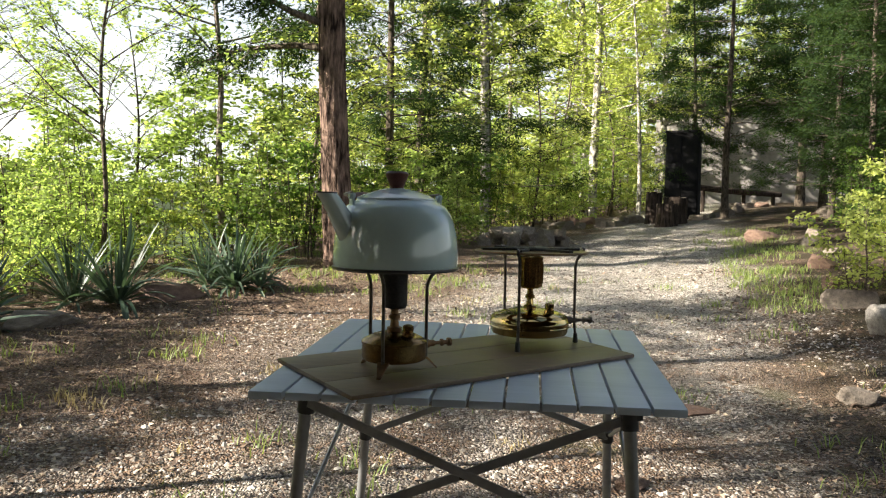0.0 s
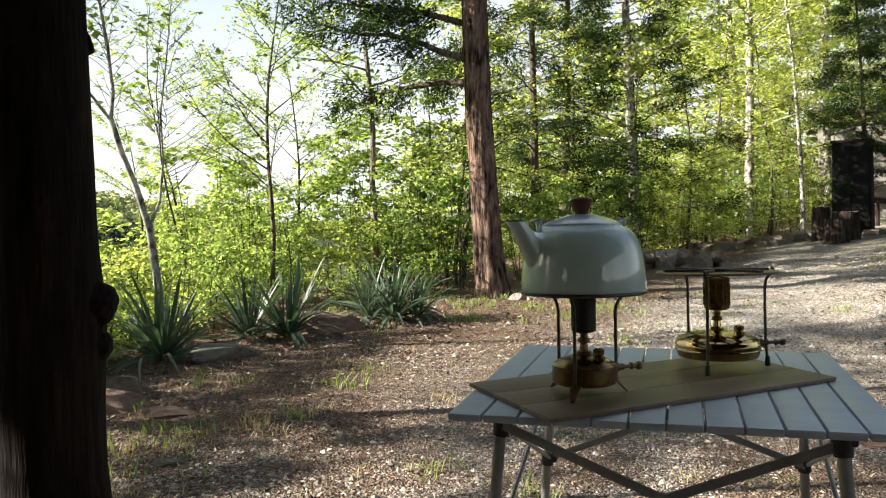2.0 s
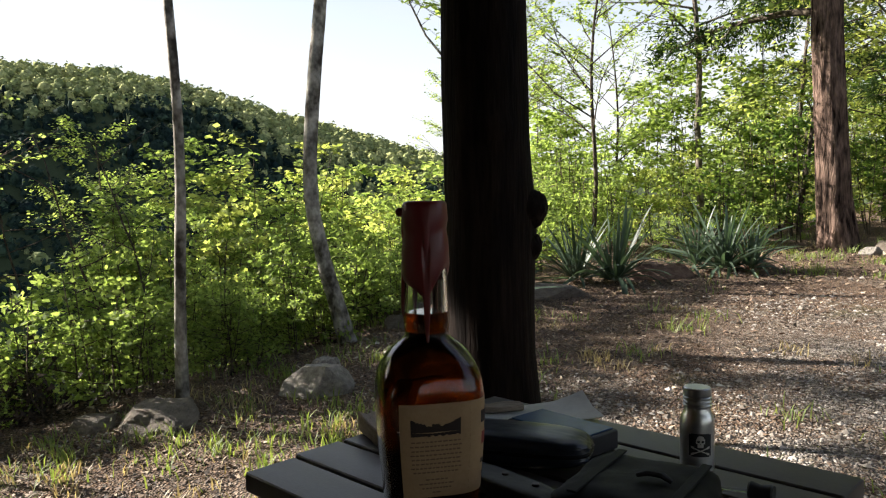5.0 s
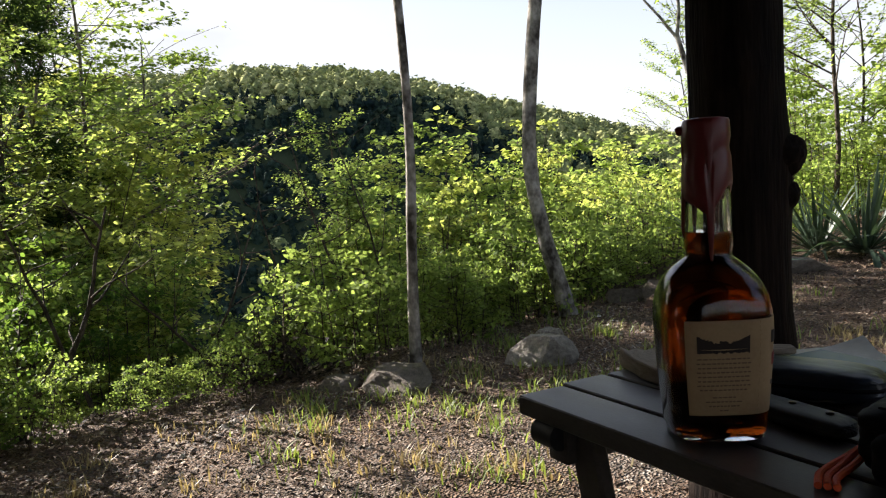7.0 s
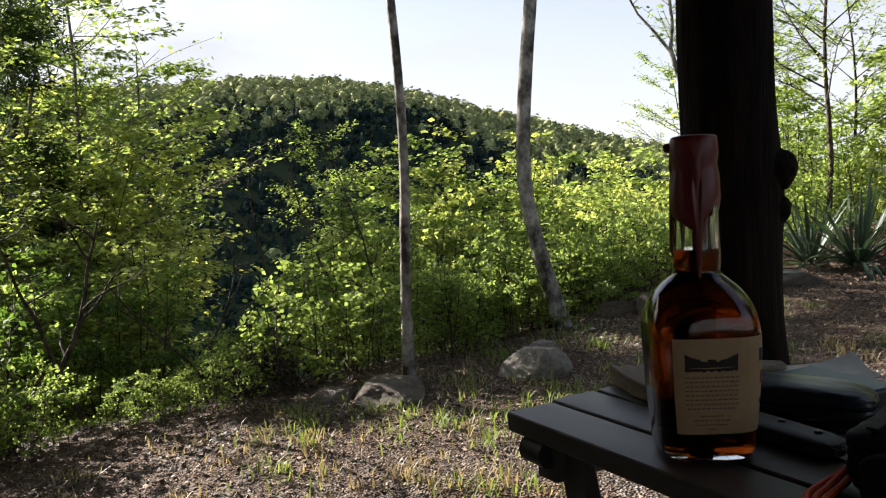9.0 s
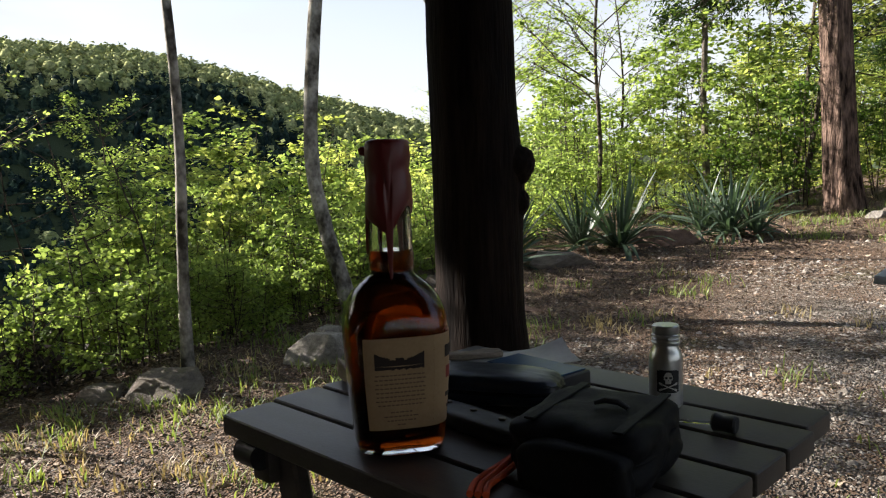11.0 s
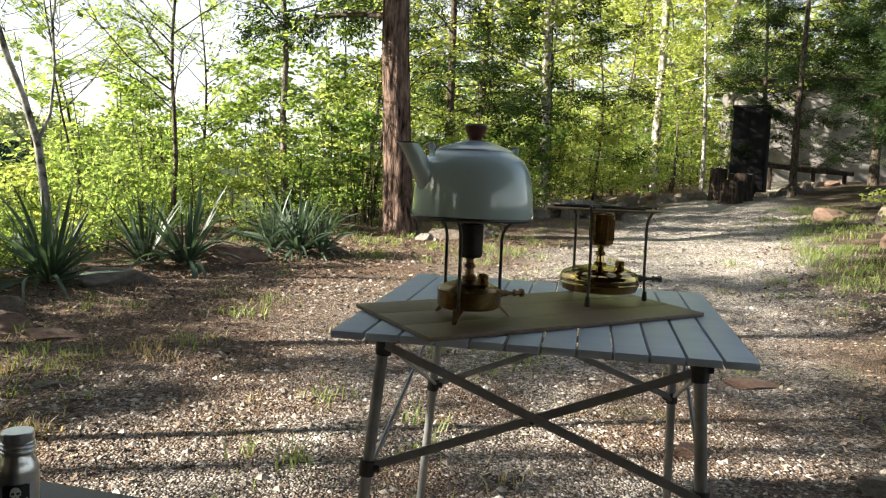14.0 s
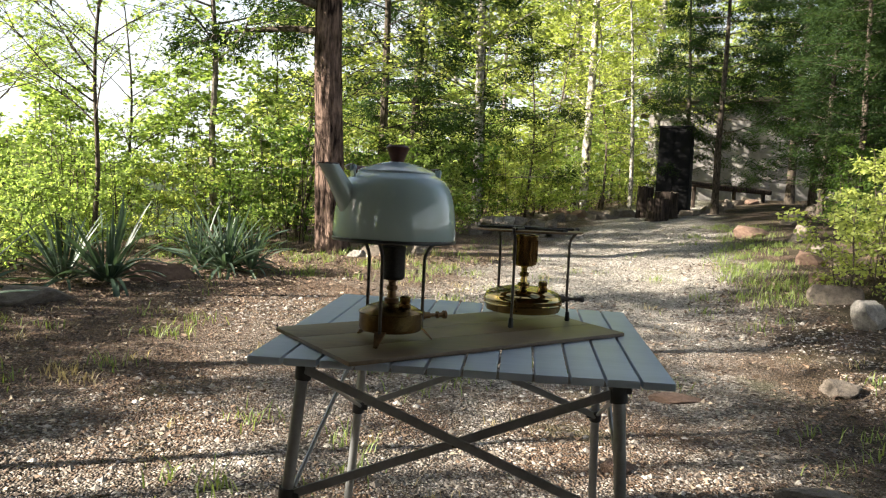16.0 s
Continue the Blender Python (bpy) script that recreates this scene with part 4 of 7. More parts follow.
# low growth along the edge of the drop
for i in range(34):
    y = -1.5 + 0.155 * i
    shrub(-3.16 - 0.50 * place.random() + 0.08 * math.cos(y * 1.3 - 2.6), y, place.uniform(0.20, 0.36) * (0.55 if y < 0.5 else 1.0), place.choice((1, 1, 2, 3)))
for x, y, s in ((0.9, 18.2, 1.0), (2.2, 20.4, 1.2), (3.4, 19.6, 1.0), (-0.8, 17.2, 1.3), (-2.2, 14.0, 1.4), (5.0, 23.0, 1.3), (1.0, 23.0, 1.6), (3.0, 25.0, 1.7), (6.4, 25.5, 1.6), (-1.4, 21.0, 1.7), (-3.6, 17.0, 1.7), (4.6, 28.0, 2.0), (1.6, 28.5, 2.0), (-1.2, 27.0, 2.0), (7.8, 29.0, 2.0), (-4.5, 23.0, 2.0)):
    shrub(x, y, s, place.choice((0, 0, 1)))
for i in range(20):
    a, d = radians(-24 + 42 * i / 19), place.uniform(30, 40)
    tall(0.3 + d * math.sin(-a), -1.2 + d * math.cos(a), place.uniform(0.45, 0.7), 2, True)
for x, y, s, k in ((-0.2, 9.6, 0.55, 1), (0.35, 11.2, 0.6, 0), (-0.1, 13.2, 0.9, 1), (0.9, 14.9, 0.8, 0), (1.9, 17.2, 0.8, 1), (2.7, 19.0, 0.9, 0), (3.6, 18.8, 0.8, 0), (4.4, 20.6, 0.9, 1), (5.3, 19.4, 0.8, 0), (0.3, 16.4, 1.1, 0), (1.3, 19.2, 1.2, 1),
                   (3.0, 22.4, 1.3, 0), (5.0, 24.6, 1.4, 1), (6.2, 22.6, 1.1, 0), (7.2, 26.5, 1.5, 0), (-0.6, 11.6, 0.9, 1), (-1.3, 8.9, 0.6, 0), (-1.9, 7.9, 0.6, 1), (-2.7, 7.2, 0.6, 0), (-3.4, 6.6, 0.55, 1), (-3.3, 4.8, 0.30, 1),
                   (-3.7, 4.2, 0.40, 2)):
    shrub(x, y, s, k)
# the bank on the right
for x, y, s, k in ((3.55, 4.85, 0.42, 0), (3.9, 5.4, 0.5, 0), (4.6, 5.9, 0.6, 0), (4.9, 4.9, 0.75, 0), (4.35, 4.5, 0.45, 0), (5.2, 5.6, 0.8, 0), (5.6, 6.6, 0.8, 1), (5.4, 8.0, 0.6, 3), (6.2, 9.6, 0.7, 3), (6.6, 7.4, 0.9, 3), (7.4, 8.8, 1.0, 3), (4.5, 3.9, 0.6, 3), (6.0, 5.2, 1.0, 3),
                   (7.0, 11.4, 0.6, 3), (7.8, 12.8, 0.7, 3), (8.4, 9.8, 1.1, 3)):
    shrub(x, y, s, k)
# bare dark stems and dead brush on the edge of the drop
def bare_stem(az, d, height, lean, radius, seed, twigs=5):
    """A crooked leafless young stem d metres off on bearing az, leaning lean to the side."""
    rnd = random.Random(seed)
    x, y = 0.07 - d * math.sin(radians(az)), -1.39 + d * math.cos(radians(az))
    ob = thing("bare_sapling", "crooked dark leafless young stem", "sapling", "bare stems", Matrix.Translation((x, y, ground_z(x, y) - 0.03)))
    side = Vector((math.cos(radians(az)), math.sin(radians(az)), 0))
    line = grow((0, 0, 0), side * lean + Vector((0, 0, 1)), height, 0.16, 9, 0.05, rnd)
    verts, faces = [], []
    limb(verts, faces, line, [radius * (1 - 0.75 * i / 9) for i in range(10)], 8)
    part_me("stem", mesh_of("stem", verts, faces, M_BARK_DARK, True), ob)
    for k in range(twigs):
        p = along(line, 0.35 + 0.6 * (k + rnd.random()) / twigs)
        a = rnd.uniform(0, 6.28)
        verts, faces = [], []
        limb(verts, faces, grow(p, (math.cos(a), math.sin(a), rnd.uniform(0.2, 0.9)), height * rnd.uniform(0.2, 0.42), 0.22, 6, 0.0, rnd), [radius * 0.40 * (1 - 0.13 * i) for i in range(7)], 5)
        part_me("twig", mesh_of("twig", verts, faces, M_BARK_DARK, True), ob)


for az, d, height, lean, radius, seed, twigs in ((80.0, 3.95, 1.15, 0.35, 0.020, 1, 5), (81.8, 3.75, 0.42, 0.30, 0.034, 2, 1), (73.6, 3.80, 0.30, 0.02, 0.017, 3, 1), (76.5, 4.4, 1.5, -0.15, 0.014, 4, 6), (70.0, 4.5, 1.2, 0.45, 0.011, 5, 5),
                                                 (62.0, 4.6, 1.3, -0.25, 0.010, 6, 5), (58.0, 4.5, 1.6, 0.05, 0.011, 7, 4), (54.6, 4.7, 1.5, -0.20, 0.010, 8, 5), (67.5, 4.4, 1.0, -0.5, 0.012, 9, 4)):
    bare_stem(az, d, height, lean, radius, seed, twigs)


def brush_heap(x, y, seed):
    """A low tangle of dead twigs with withered leaves."""
    rnd = random.Random(seed)
    ob = thing("brush_heap", "low heap of dead dark twigs and withered leaves", "brush", m=Matrix.Translation((x, y, ground_z(x, y) - 0.02)))
    verts, faces, spots = [], [], []
    for _ in range(70):
        a, q = rnd.uniform(0, 6.28), rnd.uniform(0, 0.25)
        b = rnd.uniform(0, 6.28)
        line = grow((q * math.cos(a), q * math.sin(a), rnd.uniform(0, 0.08)), (math.cos(b), math.sin(b), rnd.uniform(0.1, 1.3)), rnd.uniform(0.16, 0.40), 0.25, 5, -0.03, rnd)
        limb(verts, faces, line, [0.006 * (1 - 0.16 * i) for i in range(6)], 4)
        spots += line[2:]
    part_me("twigs", mesh_of("twigs", verts, faces, M_BARK_DARK, True), ob)
    at = np.array([spots[i] for i in rng.integers(0, len(spots), 700)]) + rng.normal(0, 0.018, (700, 3))
    tris = spray_tris(at, rng.uniform(0.02, 0.05, 700), None, 0.34, 0.9, 0.2)
    part_me("withered_leaves", quads_of("withered_leaves", tris.reshape(-1, 3), M_DEADLEAF, 3), ob)


brush_heap(-3.52, 0.34, 4)
# trees that close the clearing behind
for x, y, s in ((-6.5, -5.5, 0.7), (-3.0, -8.5, 0.8), (3.0, -9.0, 0.8), (7.0, -5.0, 0.7), (9.0, 0.5, 0.7)):
    tall(x, y, s, 2, True)


def far_woods(name, label, mat, count, seed, pointed_share, low, high, share=1.0):
    """Crowns on the hill across the valley, each a lumpy dome or spire under a skin of leafy clumps."""
    r2 = random.Random(seed)
    sides, rows = 5, ((0.0, 0.75), (0.25, 1.0), (0.55, 0.86), (0.82, 0.5))
    spire = (0.85, 0.9, 0.58, 0.26)
    hull = [(r * sides + k, r * sides + (k + 1) % sides, (r + 1) * sides + (k + 1) % sides, (r + 1) * sides + k) for r in range(3) for k in range(sides)]
    hull += [(3 * sides + k, 3 * sides + (k + 1) % sides, 4 * sides) for k in range(sides)]
    verts, out, made = [], [], 0
    while made < count:
        az = radians(r2.uniform(26, 82))
        d = 110 + 250 * r2.random() ** 0.7
        x, y = -d * math.sin(az), d * math.cos(az)
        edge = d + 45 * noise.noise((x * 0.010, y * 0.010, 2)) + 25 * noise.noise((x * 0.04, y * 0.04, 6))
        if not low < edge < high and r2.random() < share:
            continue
        pointed = r2.random() < pointed_share
        w = (0.9 + 1.9 * r2.random() ** 1.5) * (0.75 if pointed else 1.0) * (0.5 + d / 460)
        h = w * (r2.uniform(1.9, 3.2) if pointed else r2.uniform(1.0, 1.7))
        z = ground_z(x, y) - 0.6
        turn = r2.uniform(0, 6.28)
        start = len(verts)
        for r, (up, wide) in enumerate(rows):
            for k in range(sides):
                q = w * (spire[r] if pointed else wide) * r2.uniform(0.5, 1.1)
                a = turn + 2 * math.pi * k / sides + 0.3 * r
                verts.append((x + q * math.cos(a), y + q * math.sin(a), z + h * (up + r2.uniform(-0.12, 0.08))))
        verts.append((x, y, z + h * 0.9))
        out += [tuple(v + start for v in f) for f in hull]
        for _ in range(18):
            up = r2.uniform(0.1, 1.05)
            q = w * float(np.interp(up, (0.0, 0.25, 0.55, 0.82, 1.05), (0.85, 0.9, 0.58, 0.26, 0.05) if pointed else (0.75, 1.0, 0.9, 0.6, 0.15))) * r2.uniform(0.75, 1.25)
            a = r2.uniform(0, 6.28)
            c = Vector((x + q * math.cos(a), y + q * math.sin(a), z + h * up))
            s1 = Vector((r2.uniform(-1, 1), r2.uniform(-1, 1), r2.uniform(-0.5, 0.5))) * w * 0.34
            s2 = Vector((r2.uniform(-1, 1), r2.uniform(-1, 1), r2.uniform(-0.3, 1))) * w * 0.30
            k = len(verts)
            verts += [tuple(c - s1), tuple(c + s1), tuple(c + s2)]
            out.append((k, k + 1, k + 2))
        made += 1
    tagged(new(name, mesh_of(name, verts, out, mat, True)), label, "woods", kind="stuff")


# the hill's shaded face and sunlit crest come from these two tones
far_woods("far_conifers", "conifer woods on the hill across the valley, toned dark as in shade", M_FARWOOD, 4300, 9, 0.4, 0, 268)
far_woods("far_leafy_woods", "spring-green leafy woods along the hill's crest, toned pale as sunlit", M_FARLEAF, 3900, 10, 0.0, 252, 420, 0.95)

# ------------------------------------------------------------ materials of the things
def plain(name, colour, rough=0.4, metal=0.0, coat=0.0):
    def build(n, l, p):
        p.inputs["Base Color"].default_value = (*colour, 1)
        p.inputs["Metallic"].default_value, p.inputs["Roughness"].default_value = metal, rough
        p.inputs["Coat Weight"].default_value = coat
        g = tex(n, l, "noise", 35, 5)
        rr = n.new("ShaderNodeMapRange")
        rr.inputs["To Min"].default_value, rr.inputs["To Max"].default_value = rough * 0.75, min(1, rough * 1.3)
        l.new(g.outputs["Fac"], rr.inputs["Value"])
        l.new(rr.outputs["Result"], p.inputs["Roughness"])
    return material(name, build)


def clear(name, colour, ior=1.45, rough=0.0):
    def build(n, l, p):
        p.inputs["Base Color"].default_value = (*colour, 1)
        p.inputs["Transmission Weight"].default_value = 1.0
        p.inputs["IOR"].default_value, p.inputs["Roughness"].default_value = ior, rough
    return material(name, build)


M_ALU = worn("grey_anodised_slats", (0.42, 0.485, 0.56), (0.53, 0.595, 0.67), 9, 0.42, 0.25, 0.05, 0.0005, (0.3, 3, 1))
M_TUBE = worn("grey_tube", (0.22, 0.225, 0.225), (0.33, 0.335, 0.335), 14, 0.4, 0.5, 0.08, 0.0006)
M_BLACKPLASTIC = worn("black_plastic", (0.012, 0.012, 0.013), (0.03, 0.03, 0.032), 20, 0.5, 0, 0.1, 0.0005)
M_BOARD = worn("oiled_wood_boards", (0.12, 0.086, 0.055), (0.23, 0.170, 0.112), 7, 0.40, 0, 0.15, 0.0006, (1, 9, 9), spec=0.4)
M_ENAMEL = plain("pale_green_enamel", (0.53, 0.655, 0.64), 0.07, 0, 0.55)
M_ENAMEL_LID = plain("pale_blue_grey_enamel", (0.48, 0.585, 0.64), 0.07, 0, 0.55)
M_RIM = plain("black_enamel_rim", (0.015, 0.017, 0.02), 0.3)
M_KNOB = worn("dark_red_wood", (0.055, 0.015, 0.010), (0.13, 0.04, 0.025), 40, 0.45, 0, 0.1, 0.0005, (1, 1, 4))
M_BRASS_DULL = worn("tarnished_brass", (0.10, 0.060, 0.022), (0.36, 0.225, 0.08), 22, 0.24, 1.0, 0.05, 0.0003)
M_BRASS = worn("polished_brass", (0.36, 0.25, 0.09), (0.55, 0.41, 0.17), 10, 0.06, 1.0, 0.004, 0.0002)
M_BURNT = worn("burnt_brass", (0.10, 0.06, 0.035), (0.30, 0.18, 0.09), 30, 0.45, 0.9, 0.1, 0.0004)
M_SOOT = worn("sooty_iron", (0.012, 0.011, 0.010), (0.045, 0.04, 0.036), 40, 0.55, 0.6, 0.2, 0.0006)
M_STEELROD = worn("dark_steel_rod", (0.06, 0.05, 0.045), (0.16, 0.14, 0.12), 60, 0.4, 0.9, 0.1, 0.0003)
M_PICNIC = worn("dark_brown_resin_slats", (0.045, 0.039, 0.034), (0.090, 0.078, 0.068), 11, 0.45, 0, 0.2, 0.0006, (2, 9, 9), spec=0.5)
M_GLASS = clear("clear_glass", (0.97, 0.98, 0.96))
M_WHISKEY = clear("amber_spirit", (0.18, 0.030, 0.002), 1.02)
M_HOLLOW = clear("air_in_the_neck", (1.0, 1.0, 1.0), 0.69)
M_PRINT = plain("brown_print", (0.17, 0.105, 0.06), 0.8)
M_WAX = plain("red_sealing_wax", (0.13, 0.006, 0.006), 0.42, 0, 0.08)
M_LABEL = worn("cream_paper_label", (0.34, 0.22, 0.112), (0.42, 0.285, 0.15), 60, 0.8, 0, 0.05, 0.0003)
M_INK = plain("dark_brown_ink", (0.028, 0.017, 0.012), 0.8)
M_INKRED = plain("dark_red_ink", (0.22, 0.03, 0.02), 0.8)
M_BRUSHED = worn("brushed_aluminium", (0.58, 0.58, 0.57), (0.71, 0.71, 0.70), 30, 0.32, 0.97, 0.008, 0.0001, (3, 3, 8))
M_STICKER = plain("black_sticker", (0.012, 0.012, 0.013), 0.45)
M_WHITE = plain("white_print", (0.62, 0.60, 0.55), 0.6)
M_FABRIC = worn("black_nylon", (0.0035, 0.0035, 0.004), (0.011, 0.011, 0.012), 180, 0.6, 0, 0.3, 0.0006, spec=0.12)
M_CASE = worn("dark_blue_black_case", (0.007, 0.010, 0.016), (0.018, 0.024, 0.036), 30, 0.30, 0, 0.15, 0.0006, spec=0.5)
M_BLUE = worn("deep_blue_plastic_film", (0.006, 0.040, 0.12), (0.016, 0.080, 0.20), 18, 0.35, 0, 0.05, 0.0004, spec=0.25)
M_PAPER = worn("grey_white_paper", (0.50, 0.50, 0.47), (0.64, 0.64, 0.60), 25, 0.8, 0, 0.2, 0.0008)
M_ORANGE = worn("orange_cord", (0.62, 0.06, 0.015), (0.78, 0.12, 0.03), 160, 0.7, 0, 0.4, 0.0008)
M_WOODCHIP = worn("weathered_wood", (0.16, 0.12, 0.085), (0.42, 0.35, 0.27), 22, 0.8, 0, 0.4, 0.001, (1, 8, 8))
M_CABINET = worn("black_painted_steel", (0.006, 0.006, 0.007), (0.016, 0.0155, 0.016), 4, 0.75, 0, 0.15, 0.003, spec=0.08)
M_STUMP = bark("stump_bark", (0.012, 0.009, 0.007), (0.06, 0.045, 0.036), 9, (3, 3, 0.4))
M_WALL = worn("grey_render", (0.13, 0.118, 0.11), (0.25, 0.232, 0.22), 1.6, 0.9, 0, 0.3, 0.01)
M_ROOF = worn("dark_boards", (0.05, 0.04, 0.03), (0.12, 0.095, 0.075), 3, 0.85, 0, 0.3, 0.004, (1, 6, 1))


# ------------------------------------------------------------ unseen roof and walls behind the camera, added to close the place and shade the tables
def added_shelter():
    for name, size, at in (("wall_back", (8.0, 0.16, 3.2), (0.9, -6.2, 0.8)), ("ceiling", (8.3, 6.2, 0.12), (0.25, -3.0, 2.34)), ("wall_left", (0.16, 2.4, 3.2), (-2.5, -2.5, 0.9))):
        bm = bmesh.new()
        block(bm, size, Matrix.Translation(at), 0.01)
        me = bpy.data.meshes.new(name)
        bm.to_mesh(me)
        bm.free()
        me.materials.append(M_ROOF)
        tagged(new(name, me), "unseen dark roof and walls, added for their shade", name.split("_")[0], kind="structure")


added_shelter()


# ------------------------------------------------------------ camping table
TO, TU, TV = Vector((0.0, 0.0, 0.70)), Vector((0.695, 0.003, -0.014)), Vector((0.065, 0.658, 0.020))
LU, LV = TU.length, TV.length
TN = TU.cross(TV).normalized()
TM = Matrix((TU / LU, TV / LV, TN)).transposed().to_4x4()
TM.translation = TO


def on_table(x, y, h=0.0):
    """The point over (x, y) that lies h above the slats."""
    z = TO.z - (TN.x * (x - TO.x) + TN.y * (y - TO.y)) / TN.z
    return Vector((x, y, z + h))


def bar(bm, a, b, width, thick, bevel=0.001):
    """A flat bar from a to b, its width upright."""
    a, b = Vector(a), Vector(b)
    d = (b - a).normalized()
    flat = d.cross(Vector((0, 0, 1))).normalized()
    up = flat.cross(d)
    m = Matrix((d, flat, up)).transposed().to_4x4()
    m.translation = (a + b) / 2
    block(bm, ((b - a).length, thick, width), m, bevel, 1)


def camp_table():
    ob = thing("folding_table", "grey aluminium roll-top camping table on splayed legs", "table")
    w = LU / 12
    for i in range(12):
        bm = bmesh.new()
        dent = 0.0006 * math.sin(i * 2.1)
        block(bm, (w - 0.0042, LV, 0.0135), TM @ Matrix.Translation((w * (i + 0.5), LV / 2 + dent, -0.00675)), 0.003, 2)
        part("slat", bm, M_ALU, ob)
    tops = [Vector((0.080, 0.085, 0.668)), Vector((0.612, 0.050, 0.660)), Vector((0.690, 0.615, 0.676)), Vector((0.135, 0.600, 0.680))]
    collars = [Vector((0.055, 0.092, 0.436)), Vector((0.624, 0.034, 0.446)), Vector((0.706, 0.668, 0.443)), Vector((0.116, 0.632, 0.446))]
    feet = []
    for a, c in zip(tops, collars):
        d = c - a
        k = (a.z + 0.06) / -d.z
        f = a + d * k
        f.z = ground_z(f.x, f.y) - 0.005
        feet.append(f)
    for a, c, f in zip(tops, collars, feet):
        bm = bmesh.new()
        tube(bm, [f, c, a + Vector((0, 0, 0.012))], 0.0105, 14)
        leg = part("leg", bm, M_TUBE, ob)
        bm = bmesh.new()
        tube(bm, [a + (c - a) * 0.10, a + Vector((0, 0, -0.004)), a + Vector((0, 0, 0.020))], [0.0145, 0.0155, 0.0155], 14)
        block(bm, (0.034, 0.030, 0.022), Matrix.Translation(a + Vector((0.004, 0.004, 0.006))), 0.004)
        part("corner_joint", bm, M_BLACKPLASTIC, leg, "black plastic corner joint")
        d = (a - c).normalized()
        bm = bmesh.new()
        tube(bm, [c - d * 0.014, c + d * 0.014], 0.0150, 14)
        block(bm, (0.022, 0.020, 0.014), Matrix.Translation(c + Vector((0.012 if a.x < 0.4 else -0.012, 0, 0))), 0.003)
        part("collar", bm, M_BLACKPLASTIC, leg, "black plastic sliding collar")
        bm = bmesh.new()
        tube(bm, [f - Vector((0, 0, 0.01)), f + (a - f).normalized() * 0.03], 0.0135, 12)
        part("foot", bm, M_BLACKPLASTIC, leg, "black rubber foot")
    for i, j, off in ((0, 1, 0.0), (1, 0, 0.008), (3, 2, 0.0), (2, 3, 0.008)):
        bm = bmesh.new()
        s = Vector((0, -0.012 + off, 0))
        bar(bm, tops[i] + s + Vector((0, 0, -0.002)), collars[j] + s, 0.0155, 0.005)
        part("cross_bar", bm, M_TUBE, ob)
    for i, j in ((0, 3), (3, 0), (1, 2), (2, 1)):
        bm = bmesh.new()
        tube(bm, [tops[i] + Vector((0.004, 0.01, -0.01)), collars[j] + Vector((0.006, 0, 0))], 0.0042, 8)
        part("side_stay", bm, M_TUBE, ob)
    for k in (0.1, 0.9):
        bm = bmesh.new()
        block(bm, (LU * 0.86, 0.018, 0.014), TM @ Matrix.Translation((LU * 0.5, LV * k, -0.0215)), 0.002)
        part("rail", bm, M_TUBE, ob)
    for i, j in ((0, 1), (3, 2)):
        mid = (tops[i] + collars[j] + tops[j] + collars[i]) / 4 + Vector((0, -0.012, 0))
        bm = bmesh.new()
        tube(bm, [mid - Vector((0, 0.007, 0)), mid + Vector((0, 0.014, 0))], 0.005, 10)
        part("rivet", bm, M_STEELROD, ob)


camp_table()

BOARD_TOP = 0.0085


def board():
    """Three thin boards side by side that lie askew on the slats."""
    ob = thing("wooden_board", "oiled three-plank wooden board lying askew on the table", "board")
    f, ax, ay = Vector((0.171, -0.034, 0)), Vector((0.80, 0.60, 0)).normalized(), Vector((-0.60, 0.80, 0)).normalized()
    ax3 = (ax - TN * ax.dot(TN)).normalized()
    ay3 = TN.cross(ax3)
    for i in range(3):
        c = f + ax * 0.325 + ay * (0.0925 * (i + 0.5))
        m = Matrix((ax3, ay3, TN)).transposed().to_4x4()
        m.translation = on_table(c.x, c.y, BOARD_TOP / 2 + 0.0004)
        bm = bmesh.new()
        block(bm, (0.65, 0.0913, 0.0075), m, 0.0012, 2)
        part("plank", bm, M_BOARD, ob)


board()


# ------------------------------------------------------------ kettle
KC = Vector((0.221, 0.132, 0))


